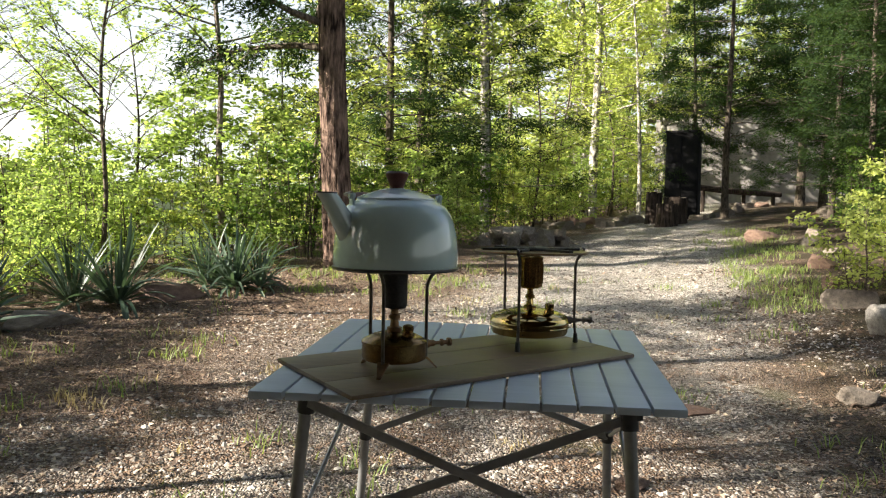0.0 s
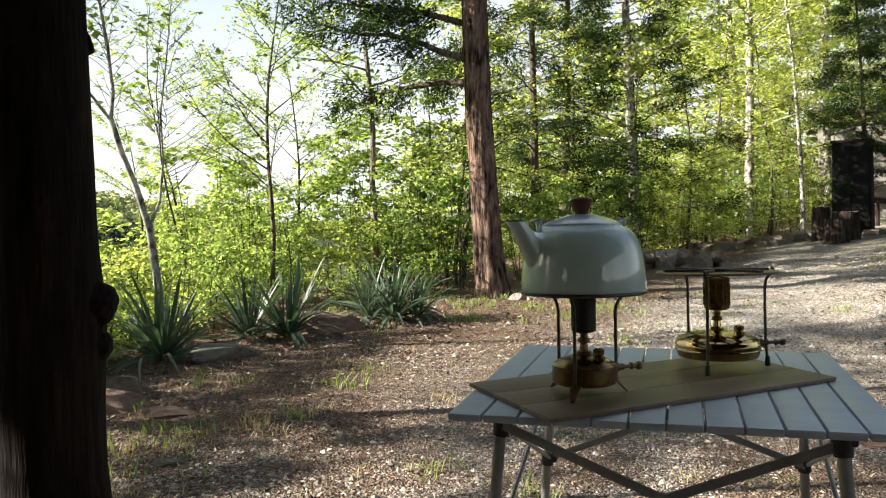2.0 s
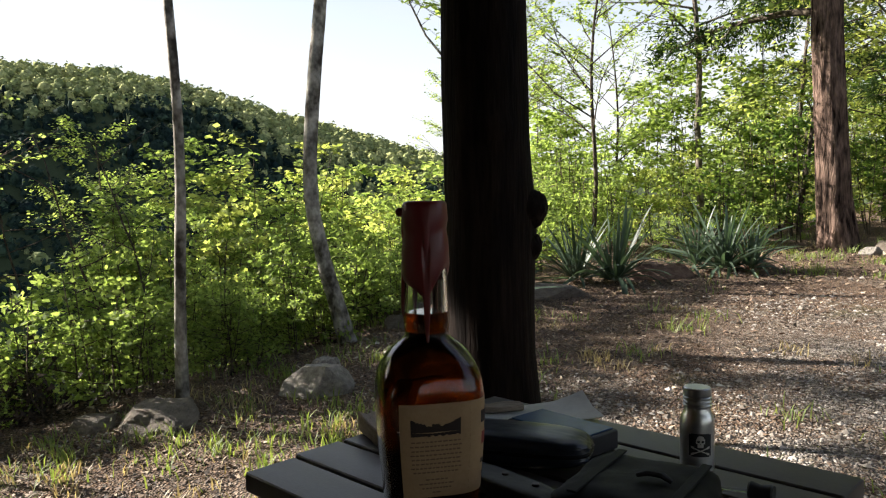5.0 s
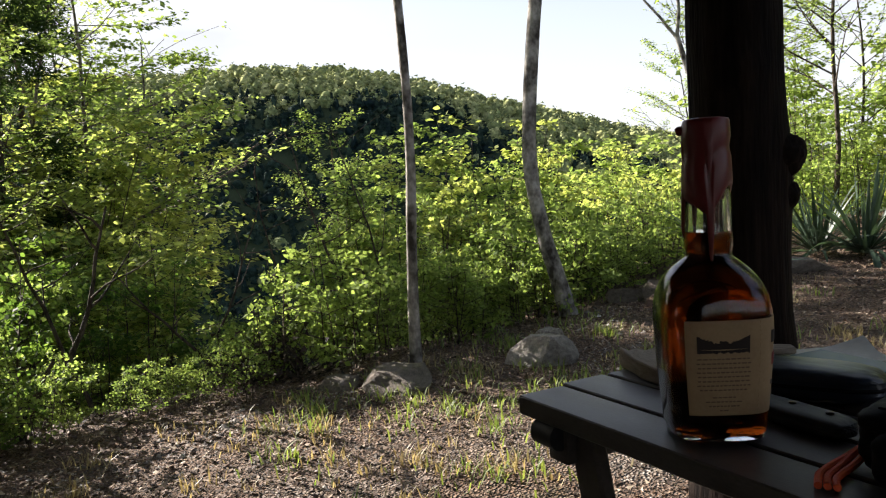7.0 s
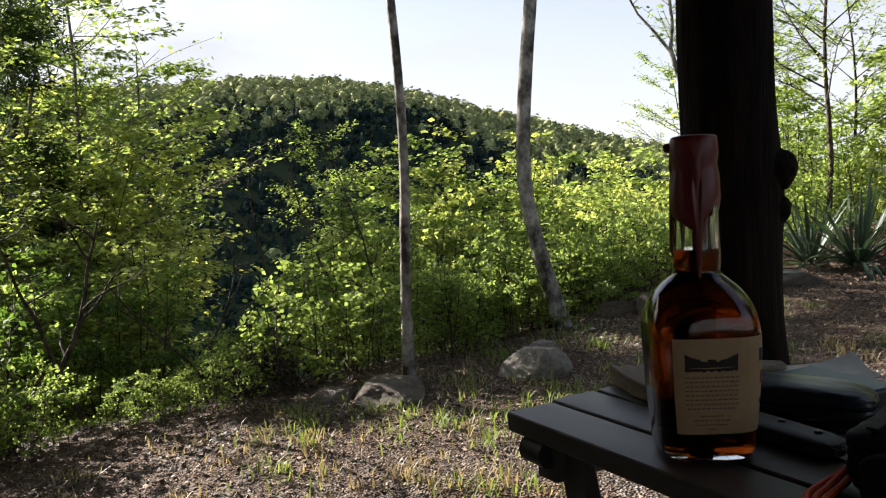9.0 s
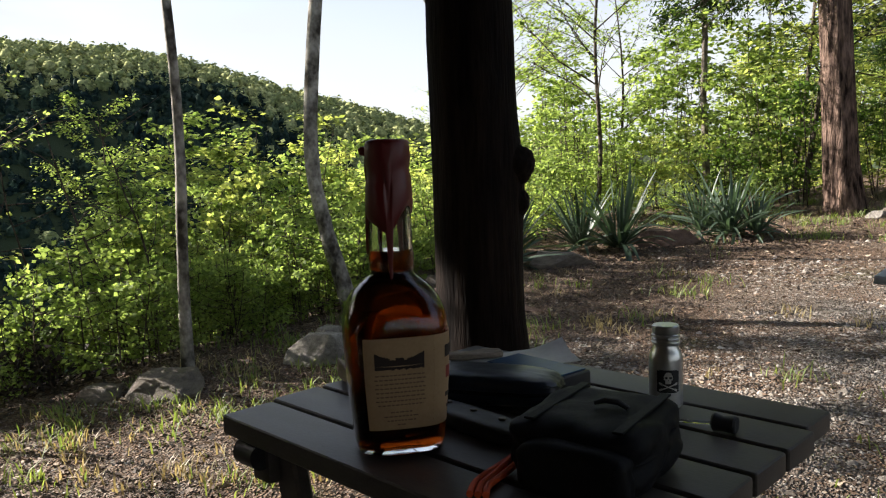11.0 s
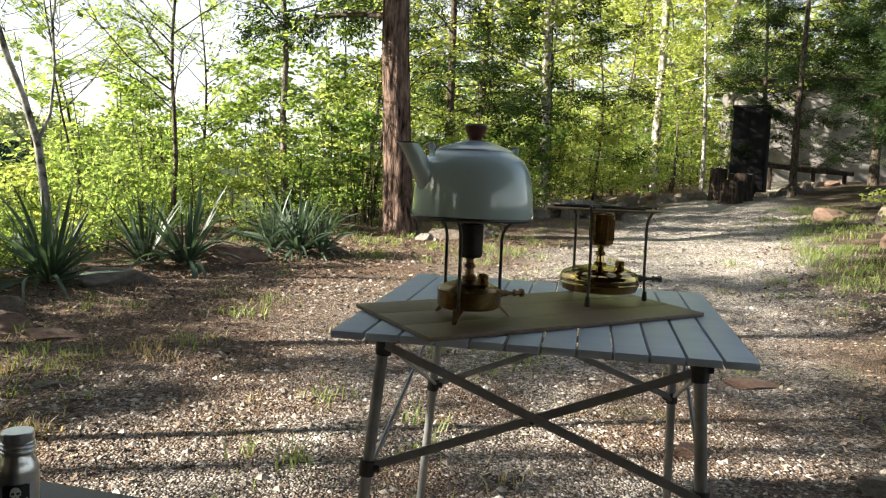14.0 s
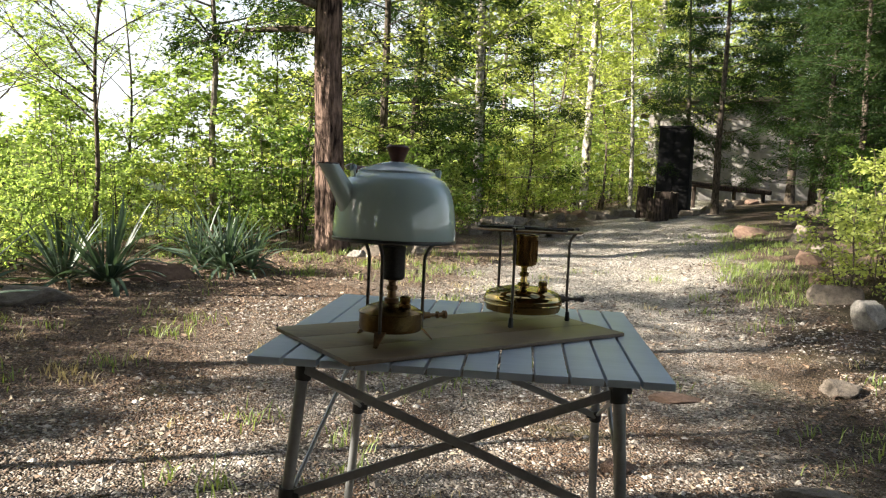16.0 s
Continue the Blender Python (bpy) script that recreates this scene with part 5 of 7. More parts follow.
def kettle():
    ob = thing("enamel_kettle", "pale green enamel kettle on a small brass stove", "kettle", m=Matrix.Translation((KC.x, KC.y, 0.886)))
    bm = bmesh.new()
    lathe(bm, [(0, 0.003), (0.100, 0.003), (0.1065, 0.0045), (0.1080, 0.012), (0.1072, 0.030), (0.1058, 0.048), (0.1030, 0.066), (0.0992, 0.082), (0.0940, 0.095), (0.0865, 0.1065), (0.0780, 0.1130), (0.0710, 0.1160),
               (0.0690, 0.1185), (0.0665, 0.1185), (0.0660, 0.1150), (0, 0.1150)], n=72)
    part("body", bm, M_ENAMEL, ob)
    bm = bmesh.new()
    lathe(bm, [(0.1005, 0.0), (0.1075, 0.0), (0.1092, 0.0025), (0.1090, 0.0052), (0.1068, 0.0062), (0.100, 0.0030), (0.1005, 0.0)], n=72)
    part("rim", bm, M_RIM, ob, "black bottom rim")
    bm = bmesh.new()
    lathe(bm, [(0, 0.1165), (0.0655, 0.1165), (0.0690, 0.1190), (0.0688, 0.1215), (0.0600, 0.1262), (0.0450, 0.1320), (0.0280, 0.1370), (0.0140, 0.1395), (0, 0.140)], n=64)
    lid = part("lid", bm, M_ENAMEL_LID, ob, "pale blue-grey domed lid")
    bm = bmesh.new()
    lathe(bm, [(0, 0.1385), (0.0125, 0.1385), (0.0120, 0.1420), (0.0150, 0.1500), (0.0195, 0.1600), (0.0200, 0.1640), (0.0165, 0.1675), (0, 0.1680)], n=24)
    part("knob", bm, M_KNOB, lid, "dark red-brown turned knob")
    d = Vector((-0.815, -0.580, 0))
    up = Vector((0, 0, 1))
    cross_ = Vector((-d.y, d.x, 0))

    def level_rings(bm, rows, cap=False):
        """Level oval rings that climb along the leaning spout."""
        rings = []
        for out, z, r in rows:
            rings.append([bm.verts.new(d * (out + 1.2 * r * math.cos(2 * math.pi * k / 28)) + cross_ * (r * math.sin(2 * math.pi * k / 28)) + up * z) for k in range(28)])
        for a, b in zip(rings, rings[1:]):
            for k in range(28):
                bm.faces.new((a[k], a[(k + 1) % 28], b[(k + 1) % 28], b[k]))
        if cap:
            bm.faces.new(rings[-1])

    bm = bmesh.new()
    level_rings(bm, [(0.070, 0.040, 0.0250), (0.083, 0.056, 0.0225), (0.097, 0.076, 0.0195), (0.109, 0.094, 0.0172), (0.121, 0.112, 0.0156), (0.1325, 0.1275, 0.0150)])
    spout = part("spout", bm, M_ENAMEL, ob)
    bm = bmesh.new()
    level_rings(bm, [(0.1322, 0.1268, 0.0152), (0.1330, 0.1280, 0.0160), (0.1334, 0.1292, 0.0152), (0.1332, 0.1290, 0.0135)], True)
    part("lip", bm, M_RIM, spout, "black lip of the spout")
    ax = Vector((0.86, 0.51, 0))
    back = Vector((-0.51, 0.86, 0))
    ears = [ax * -0.083 + up * 0.108, ax * 0.083 + up * 0.108]
    for e in ears:
        bm = bmesh.new()
        bar(bm, e - back * 0.009 + up * 0.008, e + back * 0.009 + up * 0.008, 0.026, 0.003)
        tube(bm, [e - ax * 0.005 + up * 0.016, e + ax * 0.005 + up * 0.016], 0.0045, 10)
        part("ear", bm, M_ENAMEL_LID, ob)
    bm = bmesh.new()
    arc = [ax * (-0.083 * math.cos(math.pi * k / 20)) + back * (0.118 * math.sin(math.pi * k / 20)) + up * (0.130 - 0.006 * math.sin(math.pi * k / 20)) for k in range(21)]
    tube(bm, arc, 0.0021, 10)
    bail = part("bail_handle", bm, M_STEELROD, ob, "dark wire bail folded back")
    bm = bmesh.new()
    tube(bm, [arc[7], arc[8], arc[9], arc[10], arc[11], arc[12], arc[13]], [0.006, 0.0085, 0.0092, 0.0095, 0.0092, 0.0085, 0.006], 14)
    part("grip", bm, M_KNOB, bail, "red-brown wooden grip")


kettle()


# ------------------------------------------------------------ brass stoves
def stove(name, label, centre, tank_r, tank_low, tank_high, dome, ring_z, rod_r, foot_r, angles, valve_way, brass, burner_r, burner_low, hooked):
    z0 = on_table(centre[0], centre[1], BOARD_TOP + 0.0006).z
    ob = thing(name, label, "camping stove", m=Matrix.Translation((centre[0], centre[1], z0)))
    r = tank_r
    bm = bmesh.new()
    lathe(bm, [(0, tank_low), (r * 0.90, tank_low), (r * 0.97, tank_low + 0.002), (r, tank_low + 0.006), (r, tank_high - 0.006), (r * 1.015, tank_high - 0.004), (r * 1.015, tank_high - 0.001), (r * 0.95, tank_high + 0.002),
               (r * 0.72, tank_high + dome * 0.55), (r * 0.42, tank_high + dome * 0.9), (r * 0.2, tank_high + dome), (0, tank_high + dome)], n=72)
    if hooked:
        bm.free()
        bm = bmesh.new()
        mid = (tank_low + tank_high) / 2
        lathe(bm, [(0, tank_low), (r * 0.86, tank_low), (r * 0.93, tank_low + 0.002), (r * 0.965, tank_low + 0.007), (r * 0.985, mid - 0.006), (r * 1.004, mid - 0.0045), (r * 1.004, mid - 0.0025), (r * 0.99, mid - 0.001), (r * 0.99, mid + 0.003),
                   (r * 1.004, mid + 0.0045), (r * 1.004, mid + 0.0065), (r * 0.985, mid + 0.008), (r * 0.96, tank_high - 0.004), (r * 0.90, tank_high), (r * 0.70, tank_high + dome * 0.5), (r * 0.42, tank_high + dome * 0.88), (r * 0.2, tank_high + dome), (0, tank_high + dome)], n=72)
    tank = part("tank", bm, brass, ob)
    bm = bmesh.new()
    lathe(bm, [(0, 0), (0.010, 0), (0.010, 0.006), (0.0075, 0.008), (0.0095, 0.010), (0.0095, 0.018), (0.006, 0.020), (0, 0.020)], (r * 0.45, -r * 0.35, tank_high + dome * 0.6), 20)
    part("filler_cap", bm, brass, tank)
    top = tank_high + dome
    bm = bmesh.new()
    lathe(bm, [(0, top - 0.004), (0.013, top - 0.004), (0.013, top + 0.006), (0.008, top + 0.008), (0.0065, top + 0.020), (0.010, top + 0.022), (0.010, top + 0.028), (0.0065, top + 0.030), (0.0065, burner_low - 0.004), (0.012, burner_low), (0, burner_low)], n=20)
    part("stem", bm, M_BURNT if not hooked else brass, ob)
    bm = bmesh.new()
    b = burner_r
    lathe(bm, [(0, burner_low), (b * 0.85, burner_low), (b, burner_low + 0.004), (b, ring_z - 0.018), (b * 1.04, ring_z - 0.014), (b * 1.04, ring_z - 0.010), (b * 0.8, ring_z - 0.008), (b * 0.75, ring_z - 0.014), (0, ring_z - 0.014)], n=32)
    burner = part("burner", bm, M_SOOT if not hooked else M_BRASS_DULL, ob, "sooty burner cup" if not hooked else "brass burner cup")
    if hooked:
        for k in range(20):
            a = 2 * math.pi * k / 20
            bm = bmesh.new()
            c = Vector((math.cos(a) * b * 1.01, math.sin(a) * b * 1.01, 0))
            tube(bm, [c + Vector((0, 0, burner_low + 0.010)), c + Vector((0, 0, ring_z - 0.020))], 0.0014, 6)
            part("rib", bm, M_BRASS_DULL, burner)
    v = Vector((valve_way[0], valve_way[1], 0)).normalized()
    zc = (tank_low + tank_high) / 2 + 0.006
    bm = bmesh.new()
    pts, rad = [], []
    for f, q in ((0.9 * r, 0.0085), (r + 0.010, 0.0085), (r + 0.011, 0.006), (r + 0.022, 0.006), (r + 0.023, 0.0035), (r + 0.036, 0.003), (r + 0.037, 0.0065), (r + 0.040, 0.0065), (r + 0.041, 0.0042), (r + 0.050, 0.0042), (r + 0.051, 0.0075), (r + 0.056, 0.0075)):
        pts.append(v * f + Vector((0, 0, zc)))
        rad.append(q)
    tube(bm, pts, rad, 16)
    part("valve", bm, M_BURNT if not hooked else M_STEELROD, ob, "dark control spindle")
    for a in angles:
        d = Vector((math.cos(radians(a)), math.sin(radians(a)), 0))
        up = Vector((0, 0, 1))
        if hooked:
            line = [d * foot_r + up * 0.012, d * (foot_r - 0.004) + up * 0.05, d * rod_r + up * (ring_z * 0.55), d * rod_r + up * (ring_z - 0.030), d * (rod_r + 0.003) + up * (ring_z - 0.016), d * (rod_r + 0.010) + up * (ring_z - 0.006), d * (rod_r + 0.018) + up * (ring_z + 0.001), d * (rod_r + 0.019) + up * (ring_z + 0.007), d * (rod_r + 0.013) + up * (ring_z + 0.008)]
        else:
            line = [d * rod_r + up * tank_low, d * rod_r + up * tank_high, d * rod_r + up * (ring_z - 0.034), d * (rod_r + 0.002) + up * (ring_z - 0.024), d * (rod_r + 0.007) + up * (ring_z - 0.014), d * (rod_r + 0.015) + up * (ring_z - 0.006), d * (rod_r + 0.020) + up * (ring_z - 0.0024)]
        bm = bmesh.new()
        tube(bm, line, 0.0030, 10)
        rod = part("support_rod", bm, M_STEELROD, ob)
        bm = bmesh.new()
        if hooked:
            tube(bm, [d * foot_r + up * 0.0, d * foot_r + up * 0.002, d * foot_r + up * 0.020], [0.0045, 0.0058, 0.0042], 12)
            part("rubber_foot", bm, M_BLACKPLASTIC, rod, "black rubber foot")
        else:
            s = Vector((-d.y, d.x, 0))
            verts = []
            for base, wide, thick, z in ((0.80 * r, 0.012, 0.004, tank_low + 0.006), (r + 0.004, 0.009, 0.004, tank_low - 0.002), (foot_r, 0.0035, 0.003, 0.0)):
                verts.append([bm.verts.new(d * base + s * wide + up * (z + thick)), bm.verts.new(d * base - s * wide + up * (z + thick)), bm.verts.new(d * base - s * wide + up * z), bm.verts.new(d * base + s * wide + up * z)])
            for p, q in zip(verts, verts[1:]):
                for k in range(4):
                    bm.faces.new((p[k], p[(k + 1) % 4], q[(k + 1) % 4], q[k]))
            bm.faces.new(verts[0])
            bm.faces.new(verts[-1][::-1])
            part("foot", bm, M_BURNT, rod)
    return ob, z0


stove("brass_stove", "tarnished brass camping stove under the kettle", (KC.x, KC.y), 0.0560, 0.020, 0.054, 0.016, 0.886 - on_table(KC.x, KC.y, BOARD_TOP).z, 0.058, 0.078, (-104, 20, 142), (0.86, 0.50), M_BRASS_DULL, 0.0215, 0.110, False)

SC = Vector((0.482, 0.410, 0))
st, sz = stove("brass_stove", "polished brass camping stove with an open pot ring", (SC.x, SC.y), 0.0830, 0.022, 0.062, 0.013, 0.905 - on_table(SC.x, SC.y, BOARD_TOP).z, 0.100, 0.104, (-108, 14, 118), (0.97, 0.25), M_BRASS, 0.0250, 0.118, True)


def pot_ring():
    """The flat ring that rests on the bright stove, with a cast star over the burner."""
    z = 0.905 - sz
    bm = bmesh.new()
    lathe(bm, [(0.082, z), (0.117, z), (0.1185, z + 0.002), (0.117, z + 0.004), (0.082, z + 0.004), (0.081, z + 0.002), (0.082, z)], n=64)
    ring = part("pot_ring", bm, M_BURNT, st, "flat heat-stained pot ring")
    for k in range(6):
        a = radians(60 * k + 12)
        d = Vector((math.cos(a), math.sin(a), 0))
        bm = bmesh.new()
        bar(bm, d * 0.018 + Vector((0, 0, z + 0.0065)), d * 0.106 + Vector((0, 0, z + 0.0065)), 0.005, 0.016 if k % 2 else 0.009, 0.001)
        part("ring_arm", bm, M_SOOT, ring, "black iron arm")
    bm = bmesh.new()
    lathe(bm, [(0.010, z + 0.004), (0.034, z + 0.004), (0.036, z + 0.007), (0.034, z + 0.010), (0.010, z + 0.010), (0.010, z + 0.004)], n=32)
    part("ring_hub", bm, M_SOOT, ring, "black iron hub")


pot_ring()

# ------------------------------------------------------------ small slatted table
PN, PS, PP, PZ = Vector((-0.487, -0.862, 0)), Vector((0.985, -0.170, 0)).normalized(), Vector((0.170, 0.985, 0)).normalized(), 0.650
PL, PW = 0.462, 0.380


def on_picnic(a, b, h=0.0):
    v = PN + PS * a + PP * b
    return Vector((v.x, v.y, PZ + h))


def frame_at(origin, turn):
    """Pose of a thing that stands at origin and is turned about z by degrees from the table's long side."""
    return Matrix.Translation(origin) @ Matrix.Rotation(math.atan2(PS.y, PS.x) + radians(turn), 4, "Z")


def slat_table():
    ob = thing("slatted_side_table", "dark brown slatted side table in the shade", "table")
    n, w = 6, PW / 6
    base = Matrix((PS, PP, Vector((0, 0, 1)))).transposed().to_4x4()
    base.translation = PN + Vector((0, 0, PZ))
    for i in range(n):
        bm = bmesh.new()
        cut = 0.016 if i in (0, n - 1) else 0.0
        block(bm, (PL - cut, w - 0.0055, 0.020), base @ Matrix.Translation((PL / 2, w * (i + 0.5), -0.010)), 0.0035, 3)
        part("slat", bm, M_PICNIC, ob)
    for a in (0.055, PL - 0.055):
        bm = bmesh.new()
        block(bm, (0.030, PW - 0.03, 0.040), base @ Matrix.Translation((a, PW / 2, -0.0402)), 0.003)
        part("apron", bm, M_PICNIC, ob)
    for a, lean in ((0.075, 0.20), (PL - 0.075, -0.20)):
        for b in (0.035, PW - 0.035):
            top = on_picnic(a, b, -0.030)
            foot = on_picnic(a + lean, b + (0.02 if b > 0.2 else -0.02), 0)
            foot.z = ground_z(foot.x, foot.y) - 0.004
            bm = bmesh.new()
            bar(bm, top, foot, 0.042, 0.016 if lean > 0 else 0.0155, 0.003)
            part("leg", bm, M_PICNIC, ob)
    bm = bmesh.new()
    p = on_picnic(0.045, 0.012, -0.032)
    tube(bm, [p - PS * 0.012, p + PS * 0.020], 0.0135, 16)
    part("hinge_knob", bm, M_BLACKPLASTIC, ob, "black round hinge knob")
    bm = bmesh.new()
    bar(bm, on_picnic(0.15, PW * 0.5, -0.30), on_picnic(0.31, PW * 0.5, -0.30), 0.03, 0.016, 0.002)
    bar(bm, on_picnic(0.23, 0.03, -0.33), on_picnic(0.23, PW - 0.03, -0.33), 0.03, 0.016, 0.002)
    part("stretcher", bm, M_PICNIC, ob)


slat_table()


# ------------------------------------------------------------ whiskey bottle
def squircle(theta, half, power=5.0):
    c, s = abs(math.cos(theta)), abs(math.sin(theta))
    return half / (c ** power + s ** power) ** (1 / power)


BOTTLE = [(0.0, 0.0, 2.6), (0.001, 0.031, 3.4), (0.004, 0.0360, 3.6), (0.010, 0.0378, 3.7), (0.060, 0.0420, 3.7), (0.095, 0.0436, 3.6), (0.106, 0.0436, 3.4), (0.118, 0.0420, 3.0), (0.127, 0.0388, 2.6),
          (0.134, 0.0346, 2.3), (0.140, 0.0292, 2.1), (0.145, 0.0230, 2.0), (0.148, 0.0190, 2.0), (0.151, 0.0180, 2.0), (0.156, 0.0190, 2.0), (0.164, 0.0193, 2.0), (0.170, 0.0186, 2.0), (0.185, 0.0182, 2.0), (0.215, 0.0175, 2.0), (0.252, 0.0165, 2.0), (0.256, 0.0, 2.0)]


def bottle_at(z):
    zs = [p[0] for p in BOTTLE]
    return float(np.interp(z, zs, [p[1] for p in BOTTLE])), float(np.interp(z, zs, [p[2] for p in BOTTLE]))


def bottle_loft(bm, rows, n=64):
    rings = []
    for z, half, power in rows:
        if half <= 1e-6:
            rings.append([bm.verts.new((0, 0, z))])
        else:
            rings.append([bm.verts.new((math.cos(t) * squircle(t, half, power), math.sin(t) * squircle(t, half, power), z)) for t in (2 * math.pi * k / n for k in range(n))])
    for a, b in zip(rings, rings[1:]):
        for k in range(n):
            j = (k + 1) % n
            if len(a) == 1:
                bm.faces.new((a[0], b[j], b[k]))
            elif len(b) == 1:
                bm.faces.new((a[k], a[j], b[0]))
            else:
                bm.faces.new((a[k], a[j], b[j], b[k]))


def bottle_patch(bm, t0, t1, z0, z1, lift, nt=14, nz=6):
    """A sheet that hugs the bottle between two angles and two heights."""
    grid = []
    for i in range(nz + 1):
        z = z0 + (z1 - z0) * i / nz
        half, power = bottle_at(z)
        row = []
        for k in range(nt + 1):
            t = radians(t0 + (t1 - t0) * k / nt)
            r = squircle(t, half, power) + lift
            row.append(bm.verts.new((math.cos(t) * r, math.sin(t) * r, z)))
        grid.append(row)
    for a, b in zip(grid, grid[1:]):
        for k in range(nt):
            bm.faces.new((a[k], a[k + 1], b[k + 1], b[k]))


def whiskey_bottle():
    at = Vector((-0.2730, -0.8355, PZ + 0.0005))
    ob = thing("whiskey_bottle", "amber whiskey bottle sealed with dripping red wax", "bottle", m=Matrix.Translation(at) @ Matrix.Rotation(radians(-43), 4, "Z"))
    bm = bmesh.new()
    bottle_loft(bm, BOTTLE)
    part("glass", bm, M_GLASS, ob, "clear glass body")
    rows = []
    for z in (0.0065, 0.008, 0.012, 0.060, 0.095, 0.106, 0.118, 0.127, 0.134, 0.140, 0.145, 0.148, 0.151, 0.156, 0.164, 0.1685):
        half, power = bottle_at(z)
        rows.append((z, half - 0.0014 - (0.006 if z < 0.007 else 0.001 if z < 0.009 else 0), power))
    bm = bmesh.new()
    bottle_loft(bm, [(0.0065, 0.0, 2)] + rows + [(0.1685, 0.0, 2)])
    part("spirit", bm, M_WHISKEY, ob, "amber spirit filled into the neck")
    bm = bmesh.new()
    bottle_loft(bm, [(0.1686, 0.0, 2)] + [(z, bottle_at(z)[0] - 0.0030, 2.0) for z in (0.1686, 0.175, 0.185, 0.215, 0.245)] + [(0.245, 0.0, 2)])
    part("neck_hollow", bm, M_HOLLOW, ob, "clear empty neck")
    # wax: its lower hem runs down in drips
    bm = bmesh.new()
    n, rings = 180, []
    def hem(t):
        d = math.degrees(t) % 360
        z = 0.192 + 0.002 * math.sin(3 * t)
        k = abs((d - 62 + 180) % 360 - 180) / 40
        z += 0.013 * math.exp(-k * k)
        k = abs((d + 9 + 180) % 360 - 180) / 26
        z -= 0.008 * math.exp(-k * k)
        for c, wd, low in ((351, 7.5, 0.146), (263, 9, 0.163), (140, 9, 0.155), (205, 8, 0.165)):
            k = abs((d - c + 180) % 360 - 180) / wd
            z += (low - z) * math.exp(-k ** 4)
        return z
    ups = [0.0, 0.04, 0.12, 0.3, 0.45, 0.52, 0.6, 0.66, 0.74, 0.85, 0.95, 0.985, 1.0]
    thick = [-0.0002, 0.0016, 0.0024, 0.0024, 0.0022, 0.0014, 0.0010, 0.0016, 0.0026, 0.0024, 0.0020, 0.0010, -0.003]
    for u, th in zip(ups, thick):
        row = []
        for k in range(n):
            t = 2 * math.pi * k / n
            h = hem(t)
            z = h + (0.2605 - h) * u
            r = bottle_at(min(z, 0.2515))[0] + th
            row.append(bm.verts.new((math.cos(t) * r, math.sin(t) * r, z)))
        rings.append(row)
    for a, b in zip(rings, rings[1:]):
        for k in range(n):
            bm.faces.new((a[k], a[(k + 1) % n], b[(k + 1) % n], b[k]))
    bm.faces.new(rings[-1])
    wax = part("wax_seal", bm, M_WAX, ob, "dripping red wax seal", angle=60)
    bm = bmesh.new()
    a = radians(256)
    d = Vector((math.cos(a), math.sin(a), 0))
    tube(bm, [d * 0.016 + Vector((0, 0, 0.2515)), d * 0.0215 + Vector((0, 0, 0.2515)), d * 0.0235 + Vector((0, 0, 0.251))], [0.0042, 0.0040, 0.0025], 12)
    part("tear_tab", bm, M_WAX, wax)
    # labels and their print
    bm = bmesh.new()
    bottle_patch(bm, -38, 32, 0.026, 0.102, 0.0005, 20, 8)
    label = part("label", bm, M_LABEL, ob, "cream paper label with plain print")
    bm = bmesh.new()
    bottle_patch(bm, 32.05, 116, 0.026, 0.102, 0.0005, 20, 8)
    side = part("side_label", bm, M_LABEL, ob, "cream side label with dark and red print")
    # a dark engraving of trees round a low house
    bm = bmesh.new()
    for k in range(34):
        t0 = -28 + 50 * k / 34
        u = abs(k - 16.5) / 16.5
        top_ = 0.0835 + 0.0065 * u ** 1.5 + 0.0016 * noise.noise((k * 0.55, 3, 0)) + (0.0022 if 13 < k < 20 else 0)
        low_ = 0.0765 - 0.0012 * noise.noise((k * 0.4, 7, 0))
        gap = 0.0795 + 0.0008 * noise.noise((k * 0.7, 1, 0))
        bottle_patch(bm, t0, t0 + 50 / 34, low_, gap - 0.0009 * (1 - u), 0.0009, 1, 1)
        bottle_patch(bm, t0, t0 + 50 / 34, gap, top_, 0.0009, 1, 1)
    part("picture_patch", bm, M_INK, label, "dark engraved picture of trees")
    for i in range(12):
        bm = bmesh.new()
        wide = (25, 26, 25, 26, 25, 25, 26, 24, 12, 19, 16, 5)[i]
        z = 0.0712 - 0.00355 * i - (0.0025 if i > 7 else 0)
        t = -wide - 3
        wide -= 3
        while t < wide:
            step = 2.5 + 4.5 * abs(noise.noise((t * 0.37, i * 1.7, 0)))
            bottle_patch(bm, t, min(wide, t + step), z, z + 0.0011, 0.0009, 2, 1)
            t += step + 1.1
        part("print_bar", bm, M_PRINT, label)
    for t0, t1, z0, z1, mat in ((44, 70, 0.082, 0.092, M_INK), (74, 108, 0.084, 0.090, M_INK), (46, 104, 0.064, 0.074, M_INKRED), (46, 108, 0.048, 0.052, M_INK), (50, 104, 0.038, 0.041, M_INK)):
        bm = bmesh.new()
        bottle_patch(bm, t0, t1, z0, z1, 0.0009, 10, 2)
        part("print_bar", bm, mat, side)


whiskey_bottle()


